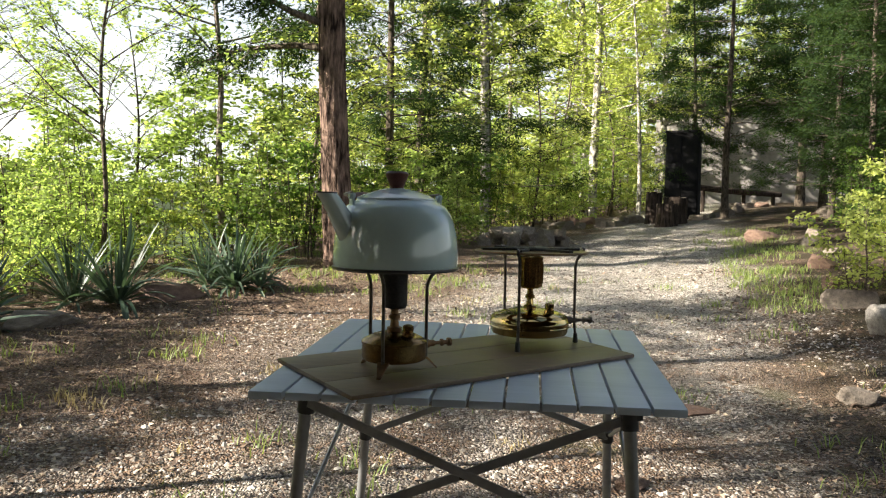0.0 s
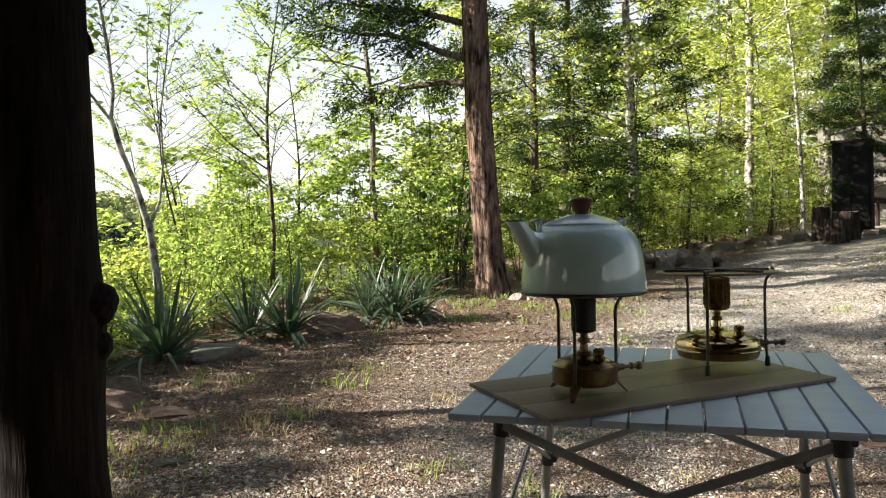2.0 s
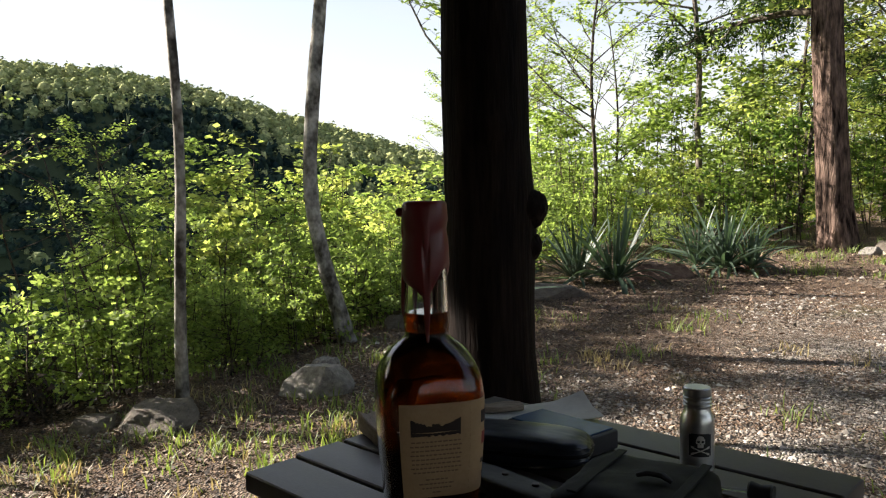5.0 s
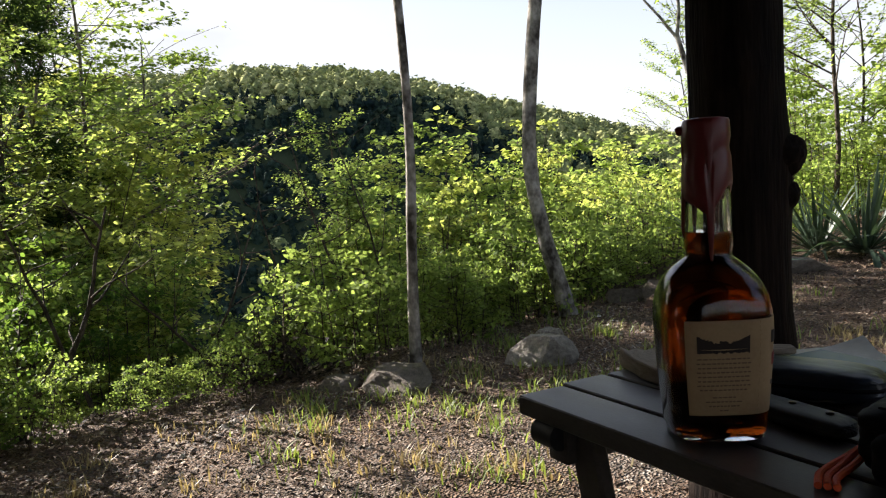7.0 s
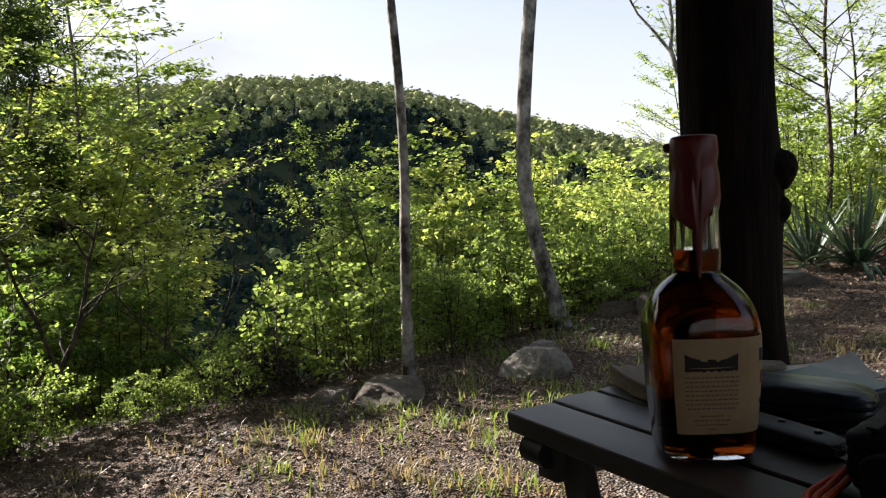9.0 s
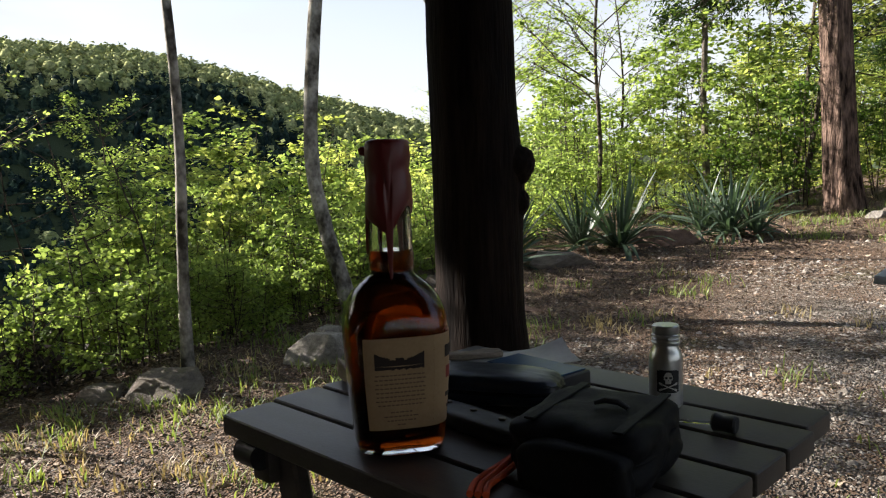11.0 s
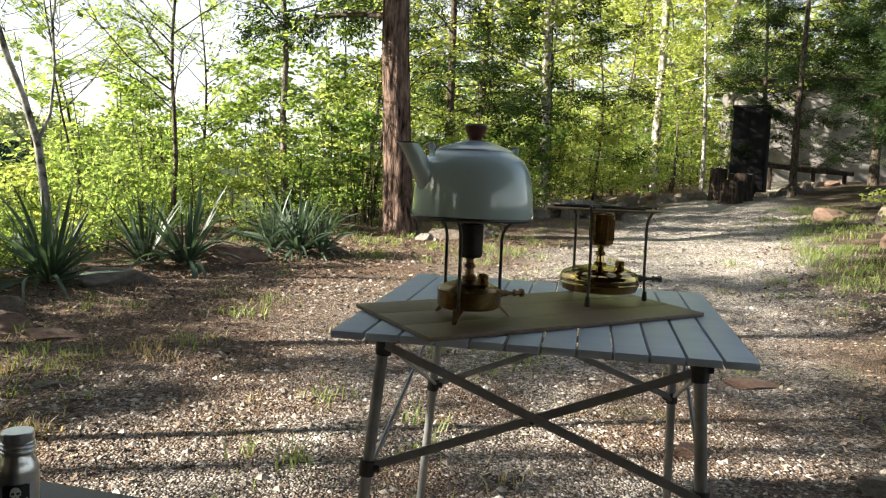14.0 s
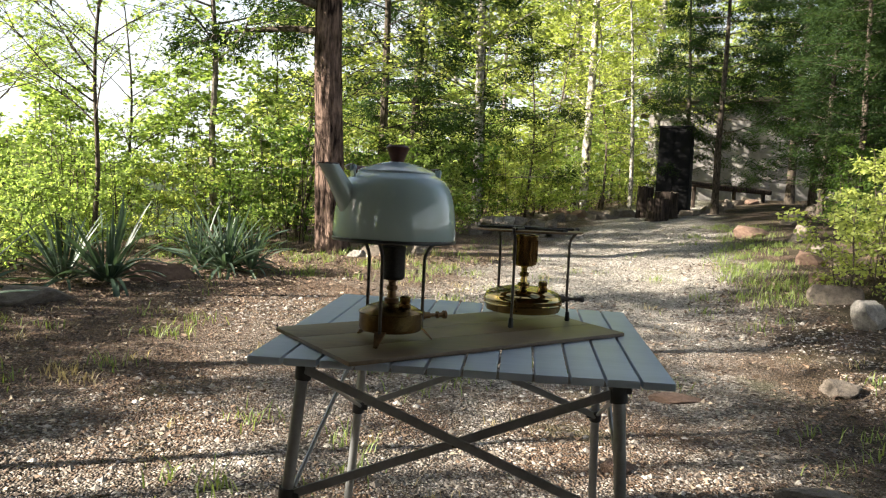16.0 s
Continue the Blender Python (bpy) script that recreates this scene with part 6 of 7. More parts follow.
# ------------------------------------------------------------ aluminium flask with a skull sticker
def flask():
    at = Vector((-0.1110, -0.6240, PZ + 0.0005))
    ob = thing("aluminium_flask", "small brushed aluminium bottle with a black skull sticker", "bottle", m=Matrix.Translation(at) @ Matrix.Rotation(radians(-63), 4, "Z"))
    r = 0.0158
    bm = bmesh.new()
    lathe(bm, [(0, 0), (r - 0.002, 0), (r, 0.002), (r, 0.046), (r * 0.97, 0.050), (r * 0.86, 0.0545), (r * 0.76, 0.058), (r * 0.74, 0.062), (0, 0.062)], n=48)
    part("body", bm, M_BRUSHED, ob)
    bm = bmesh.new()
    c = r * 0.80
    prof = [(0, 0.0605), (c, 0.0605)]
    for k in range(3):
        z = 0.0612 + 0.0036 * k
        prof += [(c, z), (c * 1.05, z + 0.0008), (c * 1.05, z + 0.0020), (c * 0.97, z + 0.0028)]
    prof += [(c * 1.0, 0.0722), (c * 1.02, 0.0735), (c * 1.0, 0.0785), (c * 0.93, 0.0795), (0, 0.0795)]
    lathe(bm, prof, n=40)
    part("screw_cap", bm, M_BRUSHED, ob, "ridged aluminium screw cap")

    def wrap(bm, poly, lift):
        vs = [bm.verts.new(((r + lift) * math.cos(u / r), (r + lift) * math.sin(u / r), z)) for u, z in poly]
        bm.faces.new(vs)

    bm = bmesh.new()
    for k in range(10):
        u0, u1 = -0.0105 + 0.0021 * k, -0.0105 + 0.0021 * (k + 1)
        t = 0.0008 if k in (0, 9) else 0
        wrap(bm, [(u0, 0.0165 + t), (u1, 0.0165 + t), (u1, 0.0385 - t), (u0, 0.0385 - t)], 0.0003)
    sticker = part("sticker", bm, M_STICKER, ob, "black sticker with a white skull and bones")
    bm = bmesh.new()
    for k in range(6):
        u0, u1 = -0.0040 + 0.00133 * k, -0.0040 + 0.00133 * (k + 1)
        lo = lambda u: 0.0290 if abs(u) > 0.0026 else 0.0255
        hi = lambda u: 0.0315 + 0.0052 * math.sqrt(max(0, 1 - (u / 0.0041) ** 2))
        wrap(bm, [(u0, lo((u0 + u1) / 2)), (u1, lo((u0 + u1) / 2)), (u1, hi(u1)), (u0, hi(u0))], 0.0006)
    skull = part("skull_print", bm, M_WHITE, sticker, "white printed skull")
    bm = bmesh.new()
    for u in (-0.0019, 0.0019):
        wrap(bm, [(u - 0.0011, 0.0302), (u + 0.0011, 0.0302), (u + 0.0012, 0.0322), (u - 0.0012, 0.0322)], 0.0009)
    wrap(bm, [(-0.0004, 0.0282), (0.0004, 0.0282), (0, 0.0296)], 0.0009)
    part("socket_print", bm, M_STICKER, sticker)
    for s in (-1, 1):
        bm = bmesh.new()
        for k in range(6):
            u0, u1 = -0.0085 + 0.00283 * k, -0.0085 + 0.00283 * (k + 1)
            z = lambda u: 0.0223 + s * u * 0.42
            t = 0.0011 if k in (0, 5) else 0.0006
            wrap(bm, [(u0, z(u0) - t), (u1, z(u1) - t), (u1, z(u1) + t), (u0, z(u0) + t)], 0.0006 if s < 0 else 0.0008)
        part("bone_print", bm, M_WHITE, sticker)


flask()


# ------------------------------------------------------------ loose things on the small table
def soft_block(name, label, category, size, pose_m, mat, bulge=0.12, seed=1, power=4.0, part_name="shell"):
    """A padded body with rounded edges and an uneven skin."""
    ob = thing(name, label, category, m=pose_m)
    bm = bmesh.new()
    bmesh.ops.create_icosphere(bm, subdivisions=5, radius=1)
    for v in bm.verts:
        d = v.co.normalized()
        k = (abs(d.x) ** power + abs(d.y) ** power + abs(d.z) ** power) ** (-1 / power)
        q = d * k
        w = 1 + bulge * 0.25 * noise.noise((q.x * 2 + seed, q.y * 2, q.z * 2)) + 0.02 * noise.noise((q.x * 9, q.y * 9 + seed, q.z * 9))
        v.co = Vector((q.x * size[0] / 2 * w, q.y * size[1] / 2 * w, max(-1.0, q.z) * size[2] / 2 * (w if q.z > -0.6 else 1) + size[2] / 2))
    part(part_name, bm, mat, ob)
    return ob


case = soft_block("zip_case", "dark blue-black zipped hard case lying on slats", "case", (0.186, 0.068, 0.034), frame_at(on_picnic(0.169, 0.196, 0.0006), 25), M_CASE, 0.10, 3, 3.6)
bm = bmesh.new()
loop = [Vector((0.0925 * math.cos(t) * (abs(math.cos(t)) ** 3.6 + abs(math.sin(t)) ** 3.6) ** (-1 / 3.6), 0.0335 * math.sin(t) * (abs(math.cos(t)) ** 3.6 + abs(math.sin(t)) ** 3.6) ** (-1 / 3.6), 0.017)) for t in (2 * math.pi * k / 64 for k in range(65))]
tube(bm, loop, 0.0022, 6, False)
part("zip", bm, M_FABRIC, case, "black zip seam")

pouch = soft_block("padded_pouch", "black padded nylon pouch with an orange cord", "pouch", (0.106, 0.112, 0.052), frame_at(on_picnic(0.371, 0.120, 0.0006), 10), M_FABRIC, 0.34, 8, 5.0)
bm = bmesh.new()
loop = [Vector((0.0525 * math.cos(t) * (abs(math.cos(t)) ** 3 + abs(math.sin(t)) ** 3) ** (-1 / 3), 0.0605 * math.sin(t) * (abs(math.cos(t)) ** 3 + abs(math.sin(t)) ** 3) ** (-1 / 3), 0.033 + 0.004 * math.sin(2 * t))) for t in (2 * math.pi * k / 64 for k in range(65))]
tube(bm, loop, 0.0020, 6, False)
part("piping", bm, M_FABRIC, pouch, "black piped seam")
bm = bmesh.new()
bmesh.ops.create_icosphere(bm, subdivisions=4, radius=1)
for v in bm.verts:
    d = v.co.normalized()
    q = d * (abs(d.x) ** 4 + abs(d.y) ** 4 + abs(d.z) ** 4) ** -0.25
    w = 1 + 0.07 * noise.noise((q.x * 2, q.y * 2, q.z * 2 + 4))
    v.co = Vector((0.006 + 0.042 * q.x * w, -0.055 + 0.015 * q.y * w, 0.021 + 0.0205 * q.z))
part("front_pocket", bm, M_FABRIC, pouch, "padded front pocket")
for u in (-0.032, 0.036):
    bm = bmesh.new()
    bar(bm, (u, -0.050, 0.0515), (u, 0.050, 0.0525), 0.0018, 0.008, 0.0006)
    part("strap", bm, M_FABRIC, pouch, "flat black webbing strap")
bm = bmesh.new()
tube(bm, [(0.000, -0.005, 0.0555), (0.008, -0.004, 0.0585), (0.018, -0.003, 0.0580), (0.026, -0.004, 0.0545)], [0.0018, 0.0026, 0.0026, 0.0018], 8)
part("zip_pull", bm, M_BLACKPLASTIC, pouch, "black zip pull")
bm = bmesh.new()
back_ = frame_at(on_picnic(0.371, 0.116, 0.0006), 10).inverted()
for k in range(3):
    line = [on_picnic(0.334, 0.102, 0.020 + 0.003 * k), on_picnic(0.318 + 0.003 * k, 0.094, 0.014 + 0.003 * k), on_picnic(0.313 + 0.005 * k, 0.076, 0.006 + 0.004 * (k == 1)), on_picnic(0.314 + 0.006 * k, 0.055, 0.0045), on_picnic(0.318 + 0.006 * k, 0.034, 0.0045), on_picnic(0.330 + 0.005 * k, 0.016 + 0.003 * k, 0.0045)]
    fine_ = [line[i].lerp(line[i + 1], q) for i in range(5) for q in (0.0, 0.25, 0.5, 0.75)] + [line[-1]]
    for _ in range(3):
        fine_ = [fine_[0]] + [(fine_[i - 1] + fine_[i] * 2 + fine_[i + 1]) / 4 for i in range(1, len(fine_) - 1)] + [fine_[-1]]
    tube(bm, [back_ @ p for p in fine_], 0.0027, 8)
part("cord", bm, M_ORANGE, pouch, "bright orange cord loops")

tool = soft_block("knife_handle", "black folded knife with riveted handle", "knife", (0.115, 0.032, 0.017), frame_at(on_picnic(0.232, 0.128, 0.0006), -5), M_BLACKPLASTIC, 0.05, 5, 4.5, "handle")
for u in (-0.035, 0.0, 0.036):
    bm = bmesh.new()
    lathe(bm, [(0, 0.016), (0.0034, 0.016), (0.0034, 0.0182), (0.0026, 0.0188), (0, 0.0188)], (u, 0.003, 0), 14)
    part("rivet", bm, M_STEELROD, tool)


def blue_tin():
    ob = thing("blue_box", "flat dark box with a blue film-covered top", "box", m=frame_at(on_picnic(0.189, 0.275, 0.0006), -5))
    bm = bmesh.new()
    block(bm, (0.106, 0.058, 0.021), Matrix.Translation((0, 0, 0.0105)), 0.0035, 3)
    part("body", bm, M_BLACKPLASTIC, ob)
    bm = bmesh.new()
    block(bm, (0.098, 0.050, 0.0016), Matrix.Translation((0, 0, 0.0217)), 0.0006, 1)
    part("top", bm, M_BLUE, ob, "blue film-covered top")


blue_tin()


def paper():
    """A stiff sheet with one corner curled up."""
    ob = thing("paper_sheet", "grey-white paper sheet with a curled corner", "paper", m=frame_at(on_picnic(0.102, 0.330, 0.0010), 52))
    bm = bmesh.new()
    n = 16
    top, low = [], []
    for i in range(n + 1):
        a, b = [], []
        for k in range(7):
            x, y = -0.062 + 0.142 * i / n, -0.040 + 0.080 * k / 6
            z = 0.010 * max(0, (x + 0.02) / 0.12) ** 2 + 0.012 * max(0, (x - 0.04) / 0.06) * max(0, y / 0.032) + 0.0008 * math.sin(60 * x)
            a.append(bm.verts.new((x, y, z + 0.0012)))
            b.append(bm.verts.new((x, y, z)))
        top.append(a)
        low.append(b)
    for i in range(n):
        for k in range(6):
            bm.faces.new((top[i][k], top[i + 1][k], top[i + 1][k + 1], top[i][k + 1]))
            bm.faces.new((low[i][k], low[i][k + 1], low[i + 1][k + 1], low[i + 1][k]))
    for i in range(n):
        bm.faces.new((top[i][0], low[i][0], low[i + 1][0], top[i + 1][0]))
        bm.faces.new((top[i][6], top[i + 1][6], low[i + 1][6], low[i][6]))
    part("sheet", bm, M_PAPER, ob)


paper()


def chip(label, at, turn, size, seed, mat):
    ob = thing("wood_piece", label, "wood", m=frame_at(at, turn))
    bm = bmesh.new()
    block(bm, size, Matrix.Translation((0, 0, size[2] / 2)), 0.0015, 1)
    bmesh.ops.subdivide_edges(bm, edges=list(bm.edges), cuts=4, use_grid_fill=True)
    for v in bm.verts:
        f = 1 - 0.45 * max(0, v.co.x / size[0] * 2) ** 2
        v.co.y *= f + 0.12 * noise.noise((v.co.x * 60, seed, 0))
        v.co.x += 0.05 * size[0] * noise.noise((v.co.y * 80, seed, 4))
        if v.co.z > size[2] * 0.5:
            v.co.z += size[2] * 0.35 * noise.noise((v.co.x * 40, v.co.y * 60, seed))
    part("piece", bm, mat, ob)


chip("weathered split stick lying on the paper", on_picnic(0.053, 0.305, 0.0030), 51, (0.098, 0.020, 0.008), 2, M_WOODCHIP)
chip("split weathered wood chunk beside the bottle", on_picnic(0.045, 0.165, 0.0006), -22, (0.105, 0.050, 0.018), 5, M_WOODCHIP)


def stopper():
    """A black rubber stopper on a clear straw."""
    at = on_picnic(0.405, 0.262, 0.0)
    ob = thing("rubber_stopper", "black rubber stopper with a clear straw lying on slats", "stopper", m=frame_at(at, 8) @ Matrix.Scale(0.82, 4))
    bm = bmesh.new()
    tube(bm, [(-0.012, 0, 0.0102), (-0.010, 0, 0.0102), (0.0, 0, 0.0096), (0.011, 0, 0.0102), (0.013, 0, 0.0102)], [0.0085, 0.0098, 0.0082, 0.0098, 0.0085], 18)
    part("plug", bm, M_BLACKPLASTIC, ob)
    bm = bmesh.new()
    tube(bm, [(-0.012, 0, 0.008), (-0.05, 0.004, 0.003), (-0.098, 0.002, 0.0022)], 0.0019, 10)
    part("straw", bm, M_GLASS, ob, "clear thin straw")


stopper()


# ------------------------------------------------------------ yuccas, rocks and the far end of the clearing
def blade_mesh(seed, length, width, arch):
    rnd = random.Random(seed)
    verts, faces, n = [], [], 8
    for i in range(n + 1):
        f = i / n
        x = length * (f * (1 - arch * 0.35 * f))
        z = length * (0.10 * f - arch * 0.55 * f ** 2.4)
        w = width * math.sin(math.pi * min(0.98, 0.22 + 0.76 * f)) ** 0.7
        twist = rnd.uniform(-0.05, 0.05)
        verts += [(x, -w, z + w * 0.35 + twist * w), (x, 0, z), (x, w, z + w * 0.35 - twist * w)]
    for i in range(n):
        a = i * 3
        faces += [(a, a + 3, a + 4, a + 1), (a + 1, a + 4, a + 5, a + 2)]
    return mesh_of("blade", verts, faces, M_YUCCA, True)


BLADES = [blade_mesh(71, 0.54, 0.015, 0.05), blade_mesh(72, 0.68, 0.017, 0.40), blade_mesh(73, 0.64, 0.017, 0.95), blade_mesh(74, 0.68, 0.015, 0.18)]


def yucca(x, y, scale, count, seed, crowns, label):
    """Several crowns of broad blades that grow into one clump."""
    rnd = random.Random(seed)
    ob = thing("yucca_plant", label, "plant", "yuccas by the verge", Matrix.Translation((x, y, ground_z(x, y))) @ Matrix.Scale(scale, 4))
    for cx, cy, size in crowns:
        n = int(count * size)
        for i in range(n):
            f = i / n
            lift = radians(4 + 74 * f ** 0.95 + rnd.uniform(-14, 14))
            a = i * 2.39996 + rnd.uniform(-0.6, 0.6)
            m = Matrix.Translation((cx + 0.04 * math.cos(a), cy + 0.04 * math.sin(a), 0.03 + 0.06 * f)) @ Matrix.Rotation(a, 4, "Z") @ Matrix.Rotation(-lift, 4, "Y") @ Matrix.Rotation(rnd.uniform(-0.7, 0.7), 4, "X") @ Matrix.Scale(size * rnd.uniform(0.7, 1.12), 4)
            k = (2, 1, 1, 3, 0)[min(4, int(f * 5))] if rnd.random() < 0.7 else rnd.randrange(4)
            part_me("blade", BLADES[k], ob, m=m)


yucca(-1.62, 5.22, 0.98, 64, 1, ((0.05, 0, 1.0), (-0.2, 0.05, 0.75), (0.27, 0.02, 0.7)), "full grey-green yucca with stiff upright blades")
yucca(-2.30, 4.42, 1.0, 60, 2, ((0.08, 0.02, 1.0), (-0.24, -0.04, 0.85)), "broad yucca with arching striped blades")
yucca(-2.78, 3.55, 1.0, 60, 3, ((0, 0, 1.0), (-0.16, 0.14, 0.7)), "dark green yucca beside a stone")


def rock_mesh(seed, mat):
    bm = bmesh.new()
    bmesh.ops.create_icosphere(bm, subdivisions=4, radius=1)
    rnd = random.Random(seed)
    cuts = [(Vector((rnd.uniform(-1, 1), rnd.uniform(-1, 1), rnd.uniform(-0.4, 1))).normalized(), rnd.uniform(0.45, 0.82)) for _ in range(10)]
    cuts += [(Vector((rnd.uniform(-0.25, 0.25), rnd.uniform(-0.25, 0.25), 1)).normalized(), rnd.uniform(0.38, 0.5))]
    for v in bm.verts:
        p = v.co.copy()
        for nrm, d in cuts:
            k = p.dot(nrm)
            if k > d:
                p -= nrm * (k - d) * 0.99
        p += p.normalized() * (0.04 * noise.noise(p * 3 + Vector((seed, 0, 0))) + 0.022 * noise.noise(p * 11))
        v.co = p
    me = bpy.data.meshes.new("stone")
    for f in bm.faces:
        f.smooth = False
    bm.to_mesh(me)
    bm.free()
    me.materials.append(mat)
    return me


ROCKS = {"grey": [rock_mesh(s, M_ROCK) for s in (1, 2, 3)], "red": [rock_mesh(s, M_ROCK_RED) for s in (4, 5)], "pale": [rock_mesh(s, M_ROCK_PALE) for s in (6, 7)]}
ROCK_LABEL = {"grey": "grey-brown sandstone rock half sunk in litter", "red": "rusty red sandstone slab by the verge", "pale": "pale limestone rock with broken faces"}
rr = random.Random(33)


def rock(x, y, sx, sy, sz_, kind="grey", turn=None, sink=0.25, group="rocks", z=None):
    ob = new("rock", rr.choice(ROCKS[kind]))
    ob.matrix_world = Matrix.Translation((x, y, (ground_z(x, y) if z is None else z) + sz_ * (0.5 - sink))) @ Matrix.Rotation(rr.uniform(0, 6.28) if turn is None else turn, 4, "Z") @ Matrix.Diagonal((sx / 1.6, sy / 1.6, sz_ / 1.25, 1))
    tagged(ob, ROCK_LABEL[kind], "rock", group)


for x, y, a, b, c, k, t in ((-1.98, 4.84, 0.50, 0.26, 0.20, "red", 0.5), (-2.42, 3.78, 0.50, 0.20, 0.15, "grey", 0.7), (-2.46, 2.52, 0.42, 0.30, 0.14, "red", 0.3), (-2.62, 2.72, 0.40, 0.30, 0.20, "grey", 0.9),
                            (-2.05, 2.45, 0.26, 0.14, 0.06, "red", 0.4), (-2.47, 1.27, 0.34, 0.22, 0.20, "pale", 0.8), (-2.56, 1.40, 0.17, 0.15, 0.18, "pale", 0.2), (-2.82, 0.66, 0.50, 0.30, 0.11, "grey", 2.3), (-3.02, 0.46, 0.24, 0.18, 0.07, "grey", 2.0),
                            (-2.9, 2.6, 0.30, 0.2, 0.12, "grey", 1.0), (-1.42, 5.6, 0.30, 0.2, 0.12, "red", 0.4), (-0.35, 6.9, 0.40, 0.28, 0.17, "grey", 0.2), (0.02, 7.2, 0.30, 0.24, 0.20, "grey", 0.9), (-0.62, 6.7, 0.20, 0.16, 0.1, "pale", 0.4),
                            (3.12, 3.74, 0.30, 0.26, 0.26, "pale", 0.6), (3.34, 4.6, 0.36, 0.28, 0.20, "grey", 0.2), (3.55, 5.3, 0.24, 0.18, 0.14, "red", 1.2), (4.0, 6.4, 0.30, 0.24, 0.18, "red", 0.5), (4.5, 7.2, 0.24, 0.18, 0.12, "grey", 1.5),
                            (4.75, 8.3, 0.26, 0.2, 0.14, "grey", 0.1), (2.35, 2.55, 0.22, 0.18, 0.08, "grey", 0.3), (2.75, 2.2, 0.3, 0.2, 0.1, "grey", 1.3), (1.45, 2.35, 0.24, 0.10, 0.05, "red", 0.2), (0.98, 1.5, 0.13, 0.09, 0.05, "red", 0.6),
                            (1.62, 1.3, 0.26, 0.2, 0.07, "grey", 0.2), (2.2, 1.2, 0.24, 0.2, 0.08, "grey", 0.9), (-1.62, 1.75, 0.16, 0.07, 0.03, "grey", 0.3)):
    rock(x, y, a, b, c, k, t)
# a low ring of stones at the end of the gravel
for i in range(18):
    a = i / 18 * 2 * math.pi
    rock(3.1 + 1.15 * math.cos(a) + 0.1 * rr.uniform(-1, 1), 15.4 + 0.7 * math.sin(a), rr.uniform(0.25, 0.55), rr.uniform(0.2, 0.4), rr.uniform(0.16, 0.30), rr.choice(("grey", "grey", "grey", "red")), group="stone ring")
for i in range(8):
    rock(0.78 + 0.16 * i + rr.uniform(-0.1, 0.1), 10.5 + rr.uniform(-0.2, 0.3), rr.uniform(0.20, 0.40), rr.uniform(0.2, 0.3), rr.uniform(0.16, 0.34), rr.choice(("grey", "grey", "pale")), group="stone ring")
# a second course on the pile
for i in range(6):
    x, y = 0.92 + 0.19 * i + rr.uniform(-0.06, 0.06), 10.55 + rr.uniform(-0.08, 0.12)
    rock(x, y, rr.uniform(0.26, 0.42), rr.uniform(0.24, 0.32), rr.uniform(0.14, 0.22), rr.choice(("grey", "pale", "grey")), group="stone ring", z=ground_z(x, y) + 0.15)
for i in range(14):
    rock(5.3 + 0.28 * i + rr.uniform(-0.2, 0.2), 14.2 + 0.42 * i + rr.uniform(-0.3, 0.3), rr.uniform(0.22, 0.48), rr.uniform(0.18, 0.34), rr.uniform(0.12, 0.26), rr.choice(("grey", "red", "grey", "grey")), group="stone edging", sink=0.2)
for i in range(9):
    rock(4.9 + 0.42 * i + rr.uniform(-0.35, 0.25), 9.0 + 0.75 * i + rr.uniform(-0.4, 0.4), rr.uniform(0.2, 0.5), rr.uniform(0.2, 0.35), rr.uniform(0.12, 0.26), rr.choice(("grey", "red")), group="stone edging")


def stump(x, y, r, h, seed):
    ob = thing("tree_stump", "dark upright sawn log section with rough bark", "stump", "log stumps", Matrix.Translation((x, y, ground_z(x, y) - 0.02)))
    bm = bmesh.new()
    rings = lathe(bm, [(r * 1.08, 0), (r, h * 0.15), (r * 0.97, h * 0.5), (r * 0.98, h * 0.85), (r * 0.95, h * 0.98)], n=32)
    for ring in rings:
        for v in ring:
            a = math.atan2(v.co.y, v.co.x)
            v.co *= 1 + 0.06 * noise.noise((math.cos(a) * 3 + seed, math.sin(a) * 3, v.co.z * 2)) if v.co.z > 0 else 1.03
    top = [v.co.copy() for v in rings[-1]]
    part("bark", bm, M_STUMP, ob)
    bm = bmesh.new()
    bm.faces.new([bm.verts.new(c + Vector((0, 0, -0.004))) for c in top])
    part("sawn_top", bm, M_WOODCHIP, ob, "weathered sawn top")


stump(4.36, 13.4, 0.21, 0.46, 1)
stump(4.66, 13.9, 0.24, 0.56, 2)
stump(4.42, 14.6, 0.17, 0.68, 3)


def cabinet():
    """The tall black steel box by the path."""
    x, y = 5.12, 15.0
    z = ground_z(x, y)
    ob = thing("steel_cabinet", "tall black painted steel cabinet with a flat cap", "cabinet", m=Matrix.Translation((x, y, z)) @ Matrix.Rotation(radians(-24), 4, "Z"))
    bm = bmesh.new()
    block(bm, (0.66, 0.55, 1.80), Matrix.Translation((0, 0, 0.92)), 0.01)
    for v in bm.verts:
        k = 1.04 - 0.05 * v.co.z / 1.8
        v.co.x *= k
    part("body", bm, M_CABINET, ob)
    bm = bmesh.new()
    block(bm, (0.72, 0.60, 0.05), Matrix.Translation((0, 0, 1.845)), 0.01)
    part("cap", bm, M_CABINET, ob)
    for s in (-0.165, 0.165):
        bm = bmesh.new()
        block(bm, (0.30, 0.02, 1.60), Matrix.Translation((s, -0.282, 0.95)), 0.006)
        part("door", bm, M_CABINET, ob)


cabinet()


